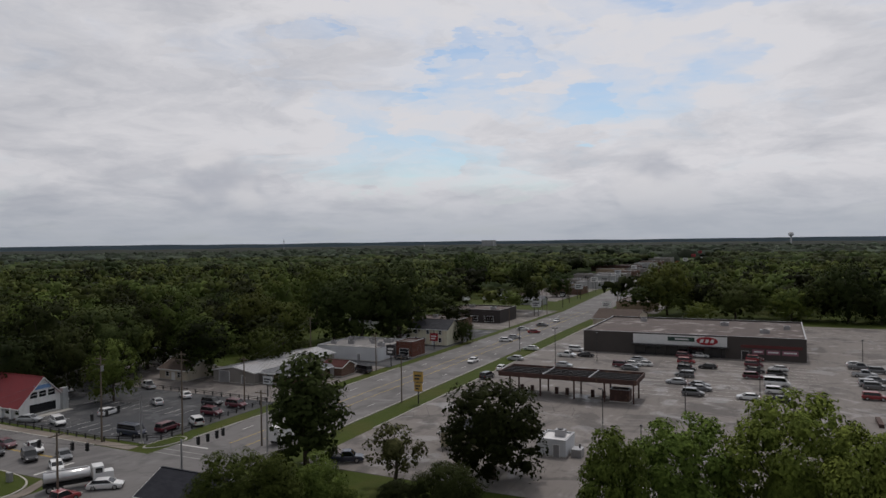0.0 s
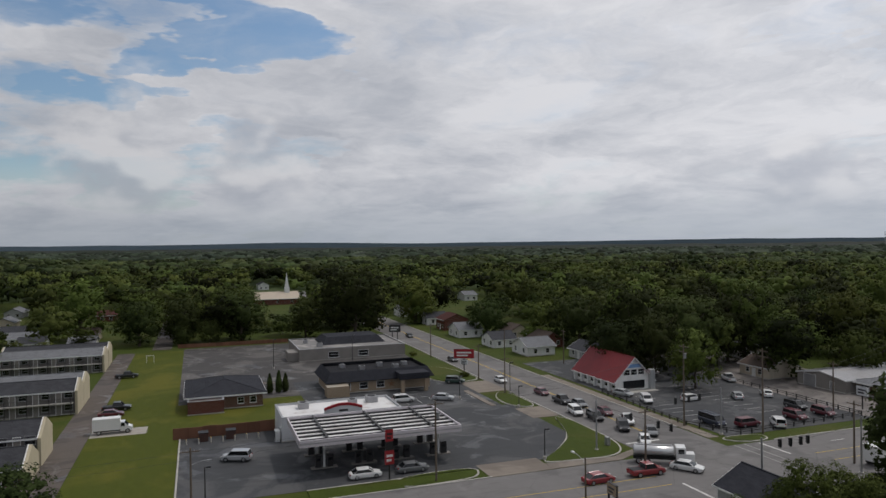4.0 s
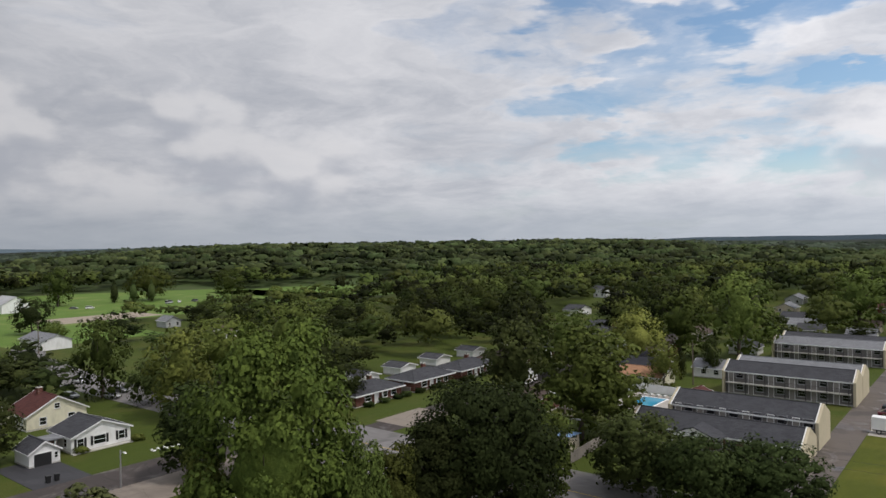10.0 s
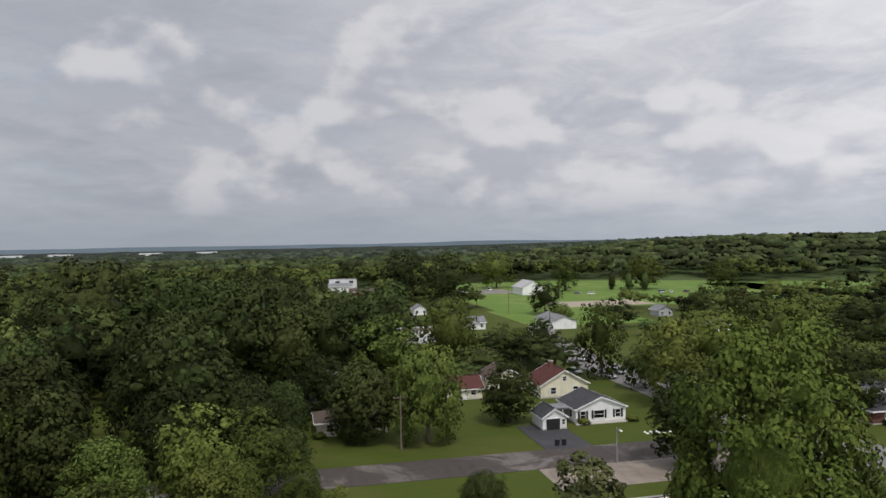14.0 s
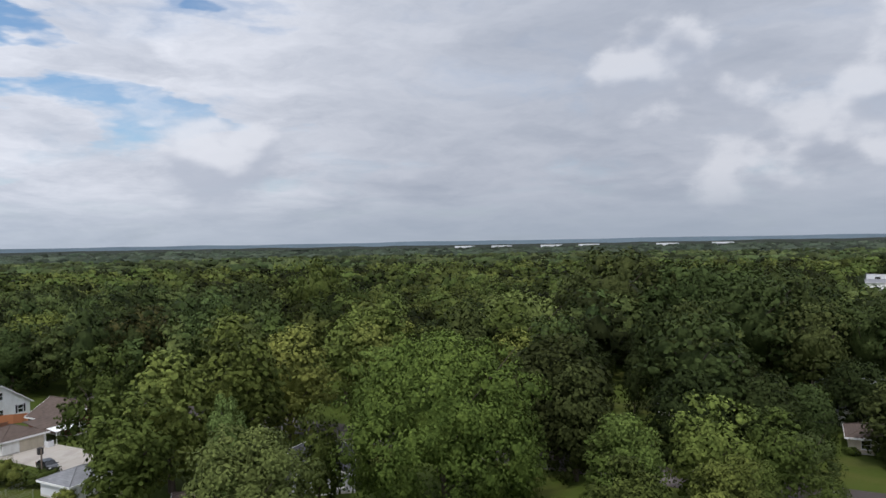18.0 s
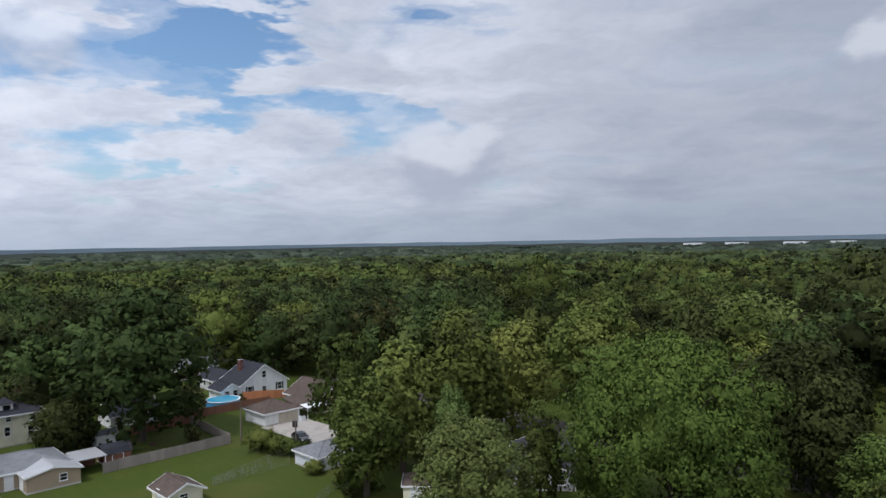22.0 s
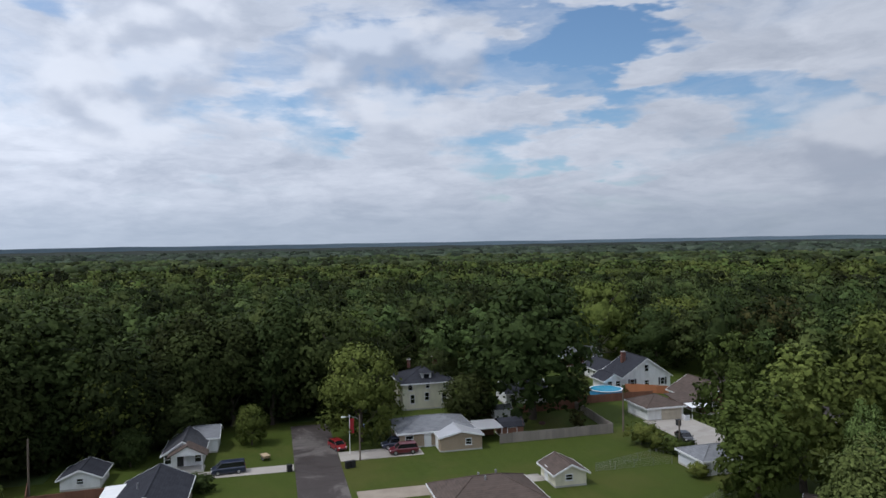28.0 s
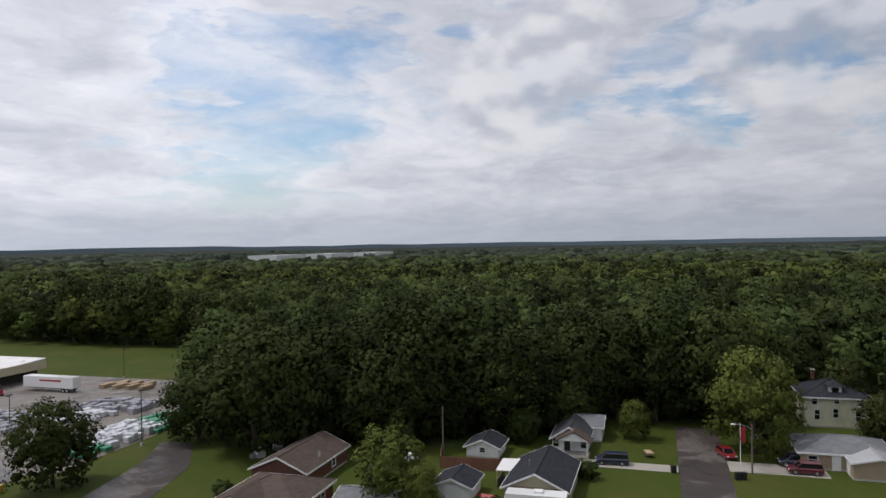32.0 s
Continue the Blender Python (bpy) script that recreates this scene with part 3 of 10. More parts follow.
def window(parent, side, w, d, a, z, ww=1.0, wh=1.3, shutters=False, frame_mat=None):
    """A framed window with a glazed pane, a sill and a meeting rail."""
    g = Geo()
    t = 0.09
    for a0, a1, z0, z1 in ((a - ww / 2 - t, a - ww / 2, z - t, z + wh + t), (a + ww / 2, a + ww / 2 + t, z - t, z + wh + t),
                           (a - ww / 2, a + ww / 2, z - t, z), (a - ww / 2, a + ww / 2, z + wh, z + wh + t), (a - ww / 2, a + ww / 2, z + wh / 2 - 0.03, z + wh / 2 + 0.03)):
        face_box(g, side, w, d, a0, a1, z0, z1, -0.02, 0.08)
    win = part("window", g, frame_mat or TRIM, parent)
    part("pane", face_box(Geo(), side, w, d, a - ww / 2, a + ww / 2, z, z + wh, -0.02, 0.03), GLASS, win)
    if math.hypot(*parent.matrix_basis.translation[:2]) < 230:
        part("sill", face_box(Geo(), side, w, d, a - ww / 2 - 0.15, a + ww / 2 + 0.15, z - t - 0.06, z - t, -0.02, 0.14), frame_mat or TRIM, win)
    if shutters:
        for s in (-1, 1):
            c = a + s * (ww / 2 + t + 0.22)
            part("shutter", face_box(Geo(), side, w, d, c - 0.19, c + 0.19, z - t, z + wh + t, 0.0, 0.06), BLACK, win, "black louvred shutter")
    return win


def door(parent, side, w, d, a, dw=0.95, dh=2.05, mat=None, name="door", z=0.0):
    g = Geo()
    t = 0.1
    for a0, a1, z0, z1 in ((a - dw / 2 - t, a - dw / 2, z, z + dh + t), (a + dw / 2, a + dw / 2 + t, z, z + dh + t), (a - dw / 2, a + dw / 2, z + dh, z + dh + t)):
        face_box(g, side, w, d, a0, a1, z0, z1, -0.02, 0.08)
    fr = part(name, g, TRIM, parent)
    part("door_leaf", face_box(Geo(), side, w, d, a - dw / 2, a + dw / 2, z, z + dh, -0.02, 0.04), mat or TRIM, fr)
    if dw < 1.5:
        face = on_face(side, w, d, a + dw * 0.38, 0.07)
        part("door_handle", Geo().tube((face[0], face[1], z + 0.95), (face[0], face[1], z + 1.1), 0.03), STEEL, fr)
    return fr


def gable_roof(parent, w, d, h, rise, axis, mat, over=0.45, name="roof"):
    """Two slabs meeting at a ridge along axis, fascia boards and a ridge cap."""
    t = 0.16
    if axis == "x":
        span, run = d / 2, w / 2
        k = rise / span
        lo = h - over * k
        for s in (-1, 1):
            q = [(-run - over, s * (span + over), lo), (run + over, s * (span + over), lo), (run + over, 0, h + rise), (-run - over, 0, h + rise)]
            part(name, Geo().slab(q if s < 0 else q[::-1], t), mat, parent)
            part("fascia", Geo().box(-run - over, run + over, min(s * (span + over), s * (span + over + 0.05)), max(s * (span + over), s * (span + over + 0.05)), lo - t - 0.08, lo + 0.02), TRIM, parent)
        part("ridge_cap", Geo().box(-run - over, run + over, -0.13, 0.13, h + rise - 0.06, h + rise + 0.05), mat, parent)
    else:
        span, run = w / 2, d / 2
        k = rise / span
        lo = h - over * k
        for s in (-1, 1):
            q = [(s * (span + over), -run - over, lo), (s * (span + over), run + over, lo), (0, run + over, h + rise), (0, -run - over, h + rise)]
            part(name, Geo().slab(q if s > 0 else q[::-1], t), mat, parent)
            part("fascia", Geo().box(min(s * (span + over), s * (span + over + 0.05)), max(s * (span + over), s * (span + over + 0.05)), -run - over, run + over, lo - t - 0.08, lo + 0.02), TRIM, parent)
        part("ridge_cap", Geo().box(-0.13, 0.13, -run - over, run + over, h + rise - 0.06, h + rise + 0.05), mat, parent)
    for s in (-1, 1) if math.hypot(*parent.matrix_basis.translation[:2]) < 230 else ():
        g = Geo()
        for u in (-1, 1):
            if axis == "x":
                p, q2 = (s * (run + over), u * (span + over), lo), (s * (run + over), 0, h + rise)
            else:
                p, q2 = (u * (span + over), s * (run + over), lo), (0, s * (run + over), h + rise)
            g.slab([(p[0], p[1], p[2] + 0.02), (q2[0], q2[1], q2[2] + 0.02), (q2[0] + (0.05 * s if axis == "x" else 0), q2[1] + (0.05 * s if axis == "y" else 0), q2[2] + 0.02),
                    (p[0] + (0.05 * s if axis == "x" else 0), p[1] + (0.05 * s if axis == "y" else 0), p[2] + 0.02)], 0.26)
        part("rake_board", g, TRIM, parent)


def hip_roof(parent, w, d, h, rise, mat, over=0.5):
    """Four slopes to a short ridge along the longer side."""
    t = 0.16
    a, b = w / 2 + over, d / 2 + over
    r = abs(w - d) / 2
    p = [(-r, 0), (r, 0)] if w >= d else [(0, -r), (0, r)]
    c = [(-a, -b, h), (a, -b, h), (a, b, h), (-a, b, h)]
    e0, e1 = (*p[0], h + rise), (*p[1], h + rise)
    if w >= d:
        faces = [[c[0], c[1], e1, e0], [c[1], c[2], e1], [c[2], c[3], e0, e1], [c[3], c[0], e0]]
    else:
        faces = [[c[0], c[1], e0], [c[1], c[2], e1, e0], [c[2], c[3], e1], [c[3], c[0], e0, e1]]
    for f in faces:
        part("roof", Geo().slab(f, t), mat, parent)
    g = Geo()
    g.box(-a - 0.05, a + 0.05, -b - 0.05, -b, h - t - 0.1, h + 0.02).box(-a - 0.05, a + 0.05, b, b + 0.05, h - t - 0.1, h + 0.02)
    g.box(-a - 0.05, -a, -b, b, h - t - 0.1, h + 0.02).box(a, a + 0.05, -b, b, h - t - 0.1, h + 0.02)
    part("fascia", g, TRIM, parent)
    g = Geo()
    for q, e in ((c[0], e0), (c[1], e1 if w >= d else e0), (c[2], e1), (c[3], e0 if w >= d else e1), (e0, e1)):
        if (Vector(q) - Vector(e)).length > 0.1:
            g.tube(q, e, 0.09, n=6)
    part("hip_cap", g, mat, parent)


def walls(parent, w, d, h, mat, rise=0.0, axis="x", name="wall"):
    """A closed shell of outside walls with gables, on a low plinth."""
    g = Geo()
    a, b = w / 2, d / 2
    g.box(-a, a, -b, b, -0.1, h)
    if rise:
        top = h + rise * 0.97
        if axis == "x":
            for s in (-1, 1):
                x0, x1 = (a - 0.15, a) if s > 0 else (-a, -a + 0.15)
                k = len(g.v)
                g.v += [(x0, -b, h), (x0, b, h), (x0, 0, top), (x1, -b, h), (x1, b, h), (x1, 0, top)]
                g.f += [(k, k + 2, k + 1), (k + 3, k + 4, k + 5), (k, k + 3, k + 5, k + 2), (k + 1, k + 2, k + 5, k + 4)]
        else:
            for s in (-1, 1):
                y0, y1 = (b - 0.15, b) if s > 0 else (-b, -b + 0.15)
                k = len(g.v)
                g.v += [(-a, y0, h), (a, y0, h), (0, y0, top), (-a, y1, h), (a, y1, h), (0, y1, top)]
                g.f += [(k, k + 1, k + 2), (k + 3, k + 5, k + 4), (k, k + 2, k + 5, k + 3), (k + 1, k + 4, k + 5, k + 2)]
    ob = part(name, g, mat, parent)
    if math.hypot(*parent.matrix_basis.translation[:2]) > 230:
        return ob
    part("plinth", Geo().box(-a - 0.03, a + 0.03, -b - 0.03, b + 0.03, -0.1, 0.25), KERB, parent)
    return ob


def house(label, x, y, w, d, h, rise, axis, wall, roof, name="house", hip=False, wins=(), doors=(), group="houses", turn=0, over=0.45):
    """wins: (side, along, sill, wide, high, shutters); doors: (side, along, wide, high, material)."""
    ob = thing(name, label, "garage" if "garage" in name else "shed" if "shed" in name else "house", x, y, turn, group=group)
    walls(ob, w, d, h, wall, 0 if hip else rise, axis)
    if hip:
        hip_roof(ob, w, d, h, rise, roof, over)
    else:
        gable_roof(ob, w, d, h, rise, axis, roof, over)
    for side, a, z, ww, wh, sh in wins:
        window(ob, side, w, d, a, z, ww, wh, sh)
    for side, a, dw, dh, mat in doors:
        door(ob, side, w, d, a, dw, dh, mat, "garage_door" if dw > 2 else "door")
    return ob


def chimney(parent, x, y, z0, z1, mat=None, s=0.45):
    c = part("chimney", Geo().box(x - s, x + s, y - s, y + s, z0, z1), mat or BRICK, parent)
    part("chimney_cap", Geo().box(x - s - 0.08, x + s + 0.08, y - s - 0.08, y + s + 0.08, z1, z1 + 0.12), KERB, c)
    part("flue", Geo().tube((x, y, z1 + 0.12), (x, y, z1 + 0.4), 0.14), DARKSTEEL, c)


def roof_unit(parent, x, y, z, s=1.2, h=1.1):
    u = part("roof_unit", Geo().box(x - s, x + s, y - s * 0.8, y + s * 0.8, z, z + h), STEEL, parent)
    part("fan_grille", Geo().tube((x, y, z + h), (x, y, z + h + 0.12), s * 0.6, n=14), DARKSTEEL, u)


def flat_building(label, x, y, w, d, h, wall, roof, name="shop", parapet=0.5, units=(), wins=(), doors=(), group="shops", category="building"):
    ob = thing(name, label, category, x, y, group=group)
    walls(ob, w, d, h, wall)
    part("roof", Geo().box(-w / 2 + 0.25, w / 2 - 0.25, -d / 2 + 0.25, d / 2 - 0.25, h - 0.3, h + 0.05), roof, ob)
    g = Geo()
    for x0, x1, y0, y1 in ((-w / 2, w / 2, -d / 2, -d / 2 + 0.25), (-w / 2, w / 2, d / 2 - 0.25, d / 2), (-w / 2, -w / 2 + 0.25, -d / 2 + 0.25, d / 2 - 0.25), (w / 2 - 0.25, w / 2, -d / 2 + 0.25, d / 2 - 0.25)):
        g.box(x0, x1, y0, y1, h, h + parapet)
    part("parapet", g, wall, ob)
    g = Geo()
    for x0, x1, y0, y1 in ((-w / 2 - 0.06, w / 2 + 0.06, -d / 2 - 0.06, -d / 2 + 0.3), (-w / 2 - 0.06, w / 2 + 0.06, d / 2 - 0.3, d / 2 + 0.06), (-w / 2 - 0.06, -w / 2 + 0.3, -d / 2 + 0.3, d / 2 - 0.3), (w / 2 - 0.3, w / 2 + 0.06, -d / 2 + 0.3, d / 2 - 0.3)):
        g.box(x0, x1, y0, y1, h + parapet, h + parapet + 0.06)
    part("coping", g, STEEL, ob)
    for ux, uy, s in units:
        roof_unit(ob, ux, uy, h + 0.05, s)
    for side, a, z, ww, wh, sh in wins:
        window(ob, side, w, d, a, z, ww, wh, sh)
    for side, a, dw, dh, mat in doors:
        door(ob, side, w, d, a, dw, dh, mat)
    return ob


# ---- vehicles ----
PAINT = {k: car_paint(k + "_car_paint", c) for k, c in (("white", (0.74, 0.74, 0.73)), ("silver", (0.42, 0.43, 0.44)), ("grey", (0.14, 0.145, 0.15)), ("black", (0.014, 0.014, 0.016)),
                                                        ("red", (0.24, 0.014, 0.018)), ("maroon", (0.11, 0.012, 0.022)), ("blue", (0.05, 0.09, 0.19)), ("navy", (0.016, 0.022, 0.048)), ("tan", (0.36, 0.32, 0.25)), ("green", (0.03, 0.06, 0.05)))}
KINDS = {"sedan": (4.75, 1.82, 0.92, 1.43, -1.95, 1.25, -1.2, 0.45), "suv": (4.7, 1.88, 1.05, 1.74, -2.2, 1.35, -2.0, 0.65), "hatch": (4.2, 1.76, 0.95, 1.5, -1.95, 1.2, -1.55, 0.45),
         "pickup": (5.6, 1.95, 1.08, 1.82, -0.75, 1.45, -0.55, 0.75), "minivan": (5.0, 1.95, 1.05, 1.78, -2.4, 1.75, -2.25, 0.95), "van": (5.6, 2.0, 1.2, 2.1, -2.7, 2.25, -2.65, 1.55)}
CAR_PROTOS = {}


def wheel(parent, x, y, r=0.34, w=0.22):
    t = part("wheel", Geo().tube((x, y - w / 2, r), (x, y + w / 2, r), r, n=16), TYRE, parent, smooth=False)
    part("rim", Geo().tube((x, y - w / 2 - 0.012, r), (x, y + w / 2 + 0.012, r), r * 0.62, n=12), RIM, t)


def car_body(ob, kind, colour):
    L, W, belt, top, cr, cf, rr, rf = KINDS[kind]
    w, paint = W / 2, PAINT[colour]
    nose = L / 2
    lift = 0.1 if kind in ("suv", "pickup", "van") else 0.0
    bed = kind == "pickup"
    box = kind in ("van", "minivan", "suv", "hatch")
    prof = [(-nose, 0.62 + lift, 0.86), (-nose + 0.08, belt - 0.1, 0.94), (-nose + 0.35, belt - (0.0 if box or bed else 0.03), 0.98), (cr, belt, 1.0), (0.2, belt, 1.0), (cf, belt - 0.01, 1.0),
            (cf + (nose - cf) * 0.55, belt - 0.10, 0.97), (nose - 0.18, belt - 0.2, 0.9), (nose, 0.55 + lift, 0.78)]
    rings = []
    for x, zt, k in prof:
        b = 0.22 + lift + (0.1 if abs(x) > nose - 0.1 else 0)
        hw = w * k
        rings.append([(x, -hw * 0.94, b), (x, -hw, b + 0.2), (x, -hw, zt - 0.16), (x, -hw * 0.92, zt), (x, hw * 0.92, zt), (x, hw, zt - 0.16), (x, hw, b + 0.2), (x, hw * 0.94, b)])
    part("body", Geo().loft(rings), paint, ob, smooth=False)
    g = Geo()
    inset = 0.16 if not box else 0.11
    lower = [(cr, -w * 0.9, belt - 0.02), (cf, -w * 0.9, belt - 0.02), (cf, w * 0.9, belt - 0.02), (cr, w * 0.9, belt - 0.02)]
    upper = [(rr, -w + inset + 0.08, top - 0.06), (rf, -w + inset + 0.08, top - 0.06), (rf, w - inset - 0.08, top - 0.06), (rr, w - inset - 0.08, top - 0.06)]
    g.loft([lower, upper])
    part("window_band", g, CARGLASS, ob)
    g = Geo().loft([[(rr - 0.06, -w + inset + 0.04, top - 0.06), (rf + 0.08, -w + inset + 0.04, top - 0.06), (rf + 0.08, w - inset - 0.04, top - 0.06), (rr - 0.06, w - inset - 0.04, top - 0.06)],
                    [(rr + 0.1, -w + inset + 0.2, top), (rf - 0.12, -w + inset + 0.2, top), (rf - 0.12, w - inset - 0.2, top), (rr + 0.1, w - inset - 0.2, top)]])
    part("roof", g, paint, ob)
    for s in (-1, 1):
        line = [(cr, s * w * 0.91, belt - 0.03), (rr, s * (w - inset - 0.05), top - 0.04), (rf, s * (w - inset - 0.05), top - 0.04), (cf, s * w * 0.91, belt - 0.03)]
        part("window_frame", Geo().loft([[(x + 0.055 * u, y + 0.05 * v, z + 0.05 * q) for u, v, q in ((1, 0, 0.6), (0, 1, 0), (-1, 0, -0.6), (0, -1, 0))] for x, y, z in line]), paint, ob)
    if bed:
        part("cargo_bed", Geo().box(-nose + 0.12, cr - 0.1, -w * 0.82, w * 0.82, belt - 0.02, belt + 0.012), BLACK, ob)
    for s in (-1, 1):
        part("headlight", Geo().box(nose - 0.16, nose - 0.02, s * w * 0.72 - 0.16, s * w * 0.72 + 0.16, 0.6 + lift, 0.74 + lift), LAMPGLASS, ob)
        part("tail_light", Geo().box(-nose + 0.0, -nose + 0.12, s * w * 0.74 - 0.14, s * w * 0.74 + 0.14, 0.68 + lift, 0.86 + lift), TAILRED, ob)
        part("mirror", Geo().box(cf - 0.25, cf - 0.1, s * (w + 0.09) - 0.09, s * (w + 0.09) + 0.09, belt, belt + 0.14), paint, ob)
        for wx in (-L * 0.29, L * 0.305):
            wheel(ob, wx, s * (w - 0.11), 0.34 + lift * 0.4)
    part("bumper", Geo().box(nose - 0.1, nose + 0.03, -w * 0.7, w * 0.7, 0.33 + lift, 0.5 + lift), BLACK, ob)


WORDS = {"sedan": "sedan", "suv": "sport utility vehicle", "hatch": "hatchback", "pickup": "pickup truck", "minivan": "minivan", "van": "passenger van"}


def car(kind, colour, x, y, turn, where="parked on the asphalt lot", group="parked cars"):
    """turn: degrees anticlockwise from facing east."""
    key = (kind, colour)
    label = f"{colour} {WORDS[kind]} {where}"
    m = pose(x, y, 0.05, 0, 0, turn)
    if key in CAR_PROTOS:
        ob = copy_thing(CAR_PROTOS[key], m)
    else:
        ob = thing("pickup_truck" if kind == "pickup" else "van" if kind in ("van", "minivan") else "car", label, "truck" if kind == "pickup" else "van" if kind in ("van", "minivan") else "car")
        car_body(ob, kind, colour)
        ob.matrix_basis = m
        CAR_PROTOS[key] = ob
    return tagged(ob, label, group=group)


def box_truck(x, y, turn, label, length=5.0, wide=2.2, high=2.3, group="trucks"):
    ob = thing("box_truck", label, "truck", x, y, turn, 0.05, group)
    w = wide / 2
    part("cargo_box", Geo().box(-length / 2 - 0.6, length / 2 - 0.6, -w, w, 0.75, 0.75 + high), surf("white_truck_box", (0.78, 0.78, 0.77), (0.68, 0.68, 0.67), 0.8, 0.45, 0.03), ob, "plain white box body")
    x0 = length / 2 - 0.55
    part("cab", Geo().loft([[(x0, -w * 0.9, 0.45), (x0, -w * 0.9, 2.1), (x0, w * 0.9, 2.1), (x0, w * 0.9, 0.45)], [(x0 + 0.7, -w * 0.9, 0.45), (x0 + 0.7, -w * 0.86, 2.05), (x0 + 0.7, w * 0.86, 2.05), (x0 + 0.7, w * 0.9, 0.45)],
                            [(x0 + 1.25, -w * 0.88, 0.45), (x0 + 1.25, -w * 0.88, 1.3), (x0 + 1.25, w * 0.88, 1.3), (x0 + 1.25, w * 0.88, 0.45)], [(x0 + 1.95, -w * 0.8, 0.45), (x0 + 1.95, -w * 0.8, 1.05), (x0 + 1.95, w * 0.8, 1.05), (x0 + 1.95, w * 0.8, 0.45)]]), PAINT["white"], ob)
    part("windscreen", Geo().slab([(x0 + 0.74, -w * 0.78, 2.0), (x0 + 1.27, -w * 0.8, 1.36), (x0 + 1.27, w * 0.8, 1.36), (x0 + 0.74, w * 0.78, 2.0)], 0.03), CARGLASS, ob)
    for s in (-1, 1):
        part("side_window", Geo().box(x0 + 0.12, x0 + 0.75, s * w * 0.9 - 0.02, s * w * 0.9 + 0.02, 1.3, 1.9), CARGLASS, ob)
        part("headlight", Geo().box(x0 + 1.9, x0 + 1.97, s * w * 0.6 - 0.15, s * w * 0.6 + 0.15, 0.7, 0.9), LAMPGLASS, ob)
        for wx in (-length / 2 + 0.5, x0 + 1.2):
            wheel(ob, wx, s * (w - 0.15), 0.4, 0.26)
    part("chassis", Geo().box(-length / 2 - 0.5, x0 + 1.6, -w * 0.6, w * 0.6, 0.45, 0.75), BLACK, ob)
    return ob


def tanker(x, y, turn):
    ob = thing("tanker_truck", "white tanker truck with a polished cylindrical tank", "truck", x, y, turn, 0.05, "trucks")
    g = Geo()
    rings = []
    for xx, k in ((-4.2, 0.75), (-4.0, 1.0), (1.6, 1.0), (1.8, 0.75)):
        rings.append([(xx, 1.15 * k * math.cos(a), 1.95 + 0.8 * k * math.sin(a)) for a in [2 * math.pi * i / 16 for i in range(16)]])
    part("tank", g.loft(rings), surf("polished_tank_metal", (0.62, 0.62, 0.62), (0.5, 0.5, 0.5), 0.6, 0.25, 0.0, 0.7), ob, "polished metal tank", True)
    part("chassis", Geo().box(-4.2, 4.2, -0.5, 0.5, 0.65, 1.1), BLACK, ob)
    part("cab", Geo().box(2.0, 3.4, -1.1, 1.1, 0.7, 2.7).box(3.4, 4.7, -0.85, 0.85, 0.7, 1.75), PAINT["white"], ob)
    part("windscreen", Geo().box(3.39, 3.43, -1.0, 1.0, 1.85, 2.55), CARGLASS, ob)
    part("walkway", Geo().box(-3.8, 1.4, -0.25, 0.25, 2.73, 2.8), STEEL, ob)
    for s in (-1, 1):
        part("side_window", Geo().box(2.3, 3.2, s * 1.1 - 0.02, s * 1.1 + 0.02, 1.8, 2.5), CARGLASS, ob)
        for wx in (-3.4, -2.2, 3.9):
            wheel(ob, wx, s * 0.98, 0.5, 0.35)
    return ob


# ---- street furniture ----


def utility_pole(x, y, h=10.0, arms=1, transformer=False, turn=0, lamp=False, label="weathered timber utility pole with a crossarm"):
    ob = thing("utility_pole", label, "pole", x, y, turn, group="utility poles")
    part("pole", Geo().tube((0, 0, -0.3), (0, 0, h), 0.17, 0.11, 10), POLEWOOD, ob)
    for i in range(arms):
        z = h - 0.5 - i * 1.0
        arm = part("crossarm", Geo().box(-1.2, 1.2, -0.06, 0.06, z - 0.07, z + 0.07), POLEWOOD, ob)
        for a in (-1.1, -0.45, 0.45, 1.1) if math.hypot(x, y) < 130 else ():
            part("insulator", Geo().tube((a, 0, z + 0.07), (a, 0, z + 0.25), 0.05, 0.035, 6), STEEL, arm)
    if transformer:
        part("transformer", Geo().tube((0.38, 0, h - 2.6), (0.38, 0, h - 1.7), 0.25, n=12), STEEL, ob)
    if lamp:
        g = Geo().tube((0, 0, h - 2.2), (1.3, 0, h - 1.8), 0.04, n=6).tube((1.3, 0, h - 1.8), (2.0, 0, h - 1.8), 0.04, n=6)
        arm = part("lamp_arm", g, STEEL, ob)
        part("lamp_head", Geo().box(1.9, 2.55, -0.13, 0.13, h - 1.9, h - 1.72), STEEL, arm)
    return ob


def lot_light(x, y, h=9.0, heads=2, turn=0, label="dark steel parking lot light on a square pole"):
    ob = thing("lot_light", label, "street lamp", x, y, turn, group="lot lights")
    part("base", Geo().tube((0, 0, -0.1), (0, 0, 0.6), 0.28, n=12), KERB, ob)
    part("pole", Geo().tube((0, 0, 0.6), (0, 0, h), 0.09, 0.07, 8), DARKSTEEL, ob)
    for s in ((-1, 1) if heads == 2 else (1,)):
        hd = part("lamp_head", Geo().box(min(s * 0.15, s * 0.75), max(s * 0.15, s * 0.75), -0.22, 0.22, h - 0.1, h + 0.1), DARKSTEEL, ob)
        part("lens", Geo().box(min(s * 0.22, s * 0.68), max(s * 0.22, s * 0.68), -0.17, 0.17, h - 0.13, h - 0.1), LAMPGLASS, hd)
    return ob


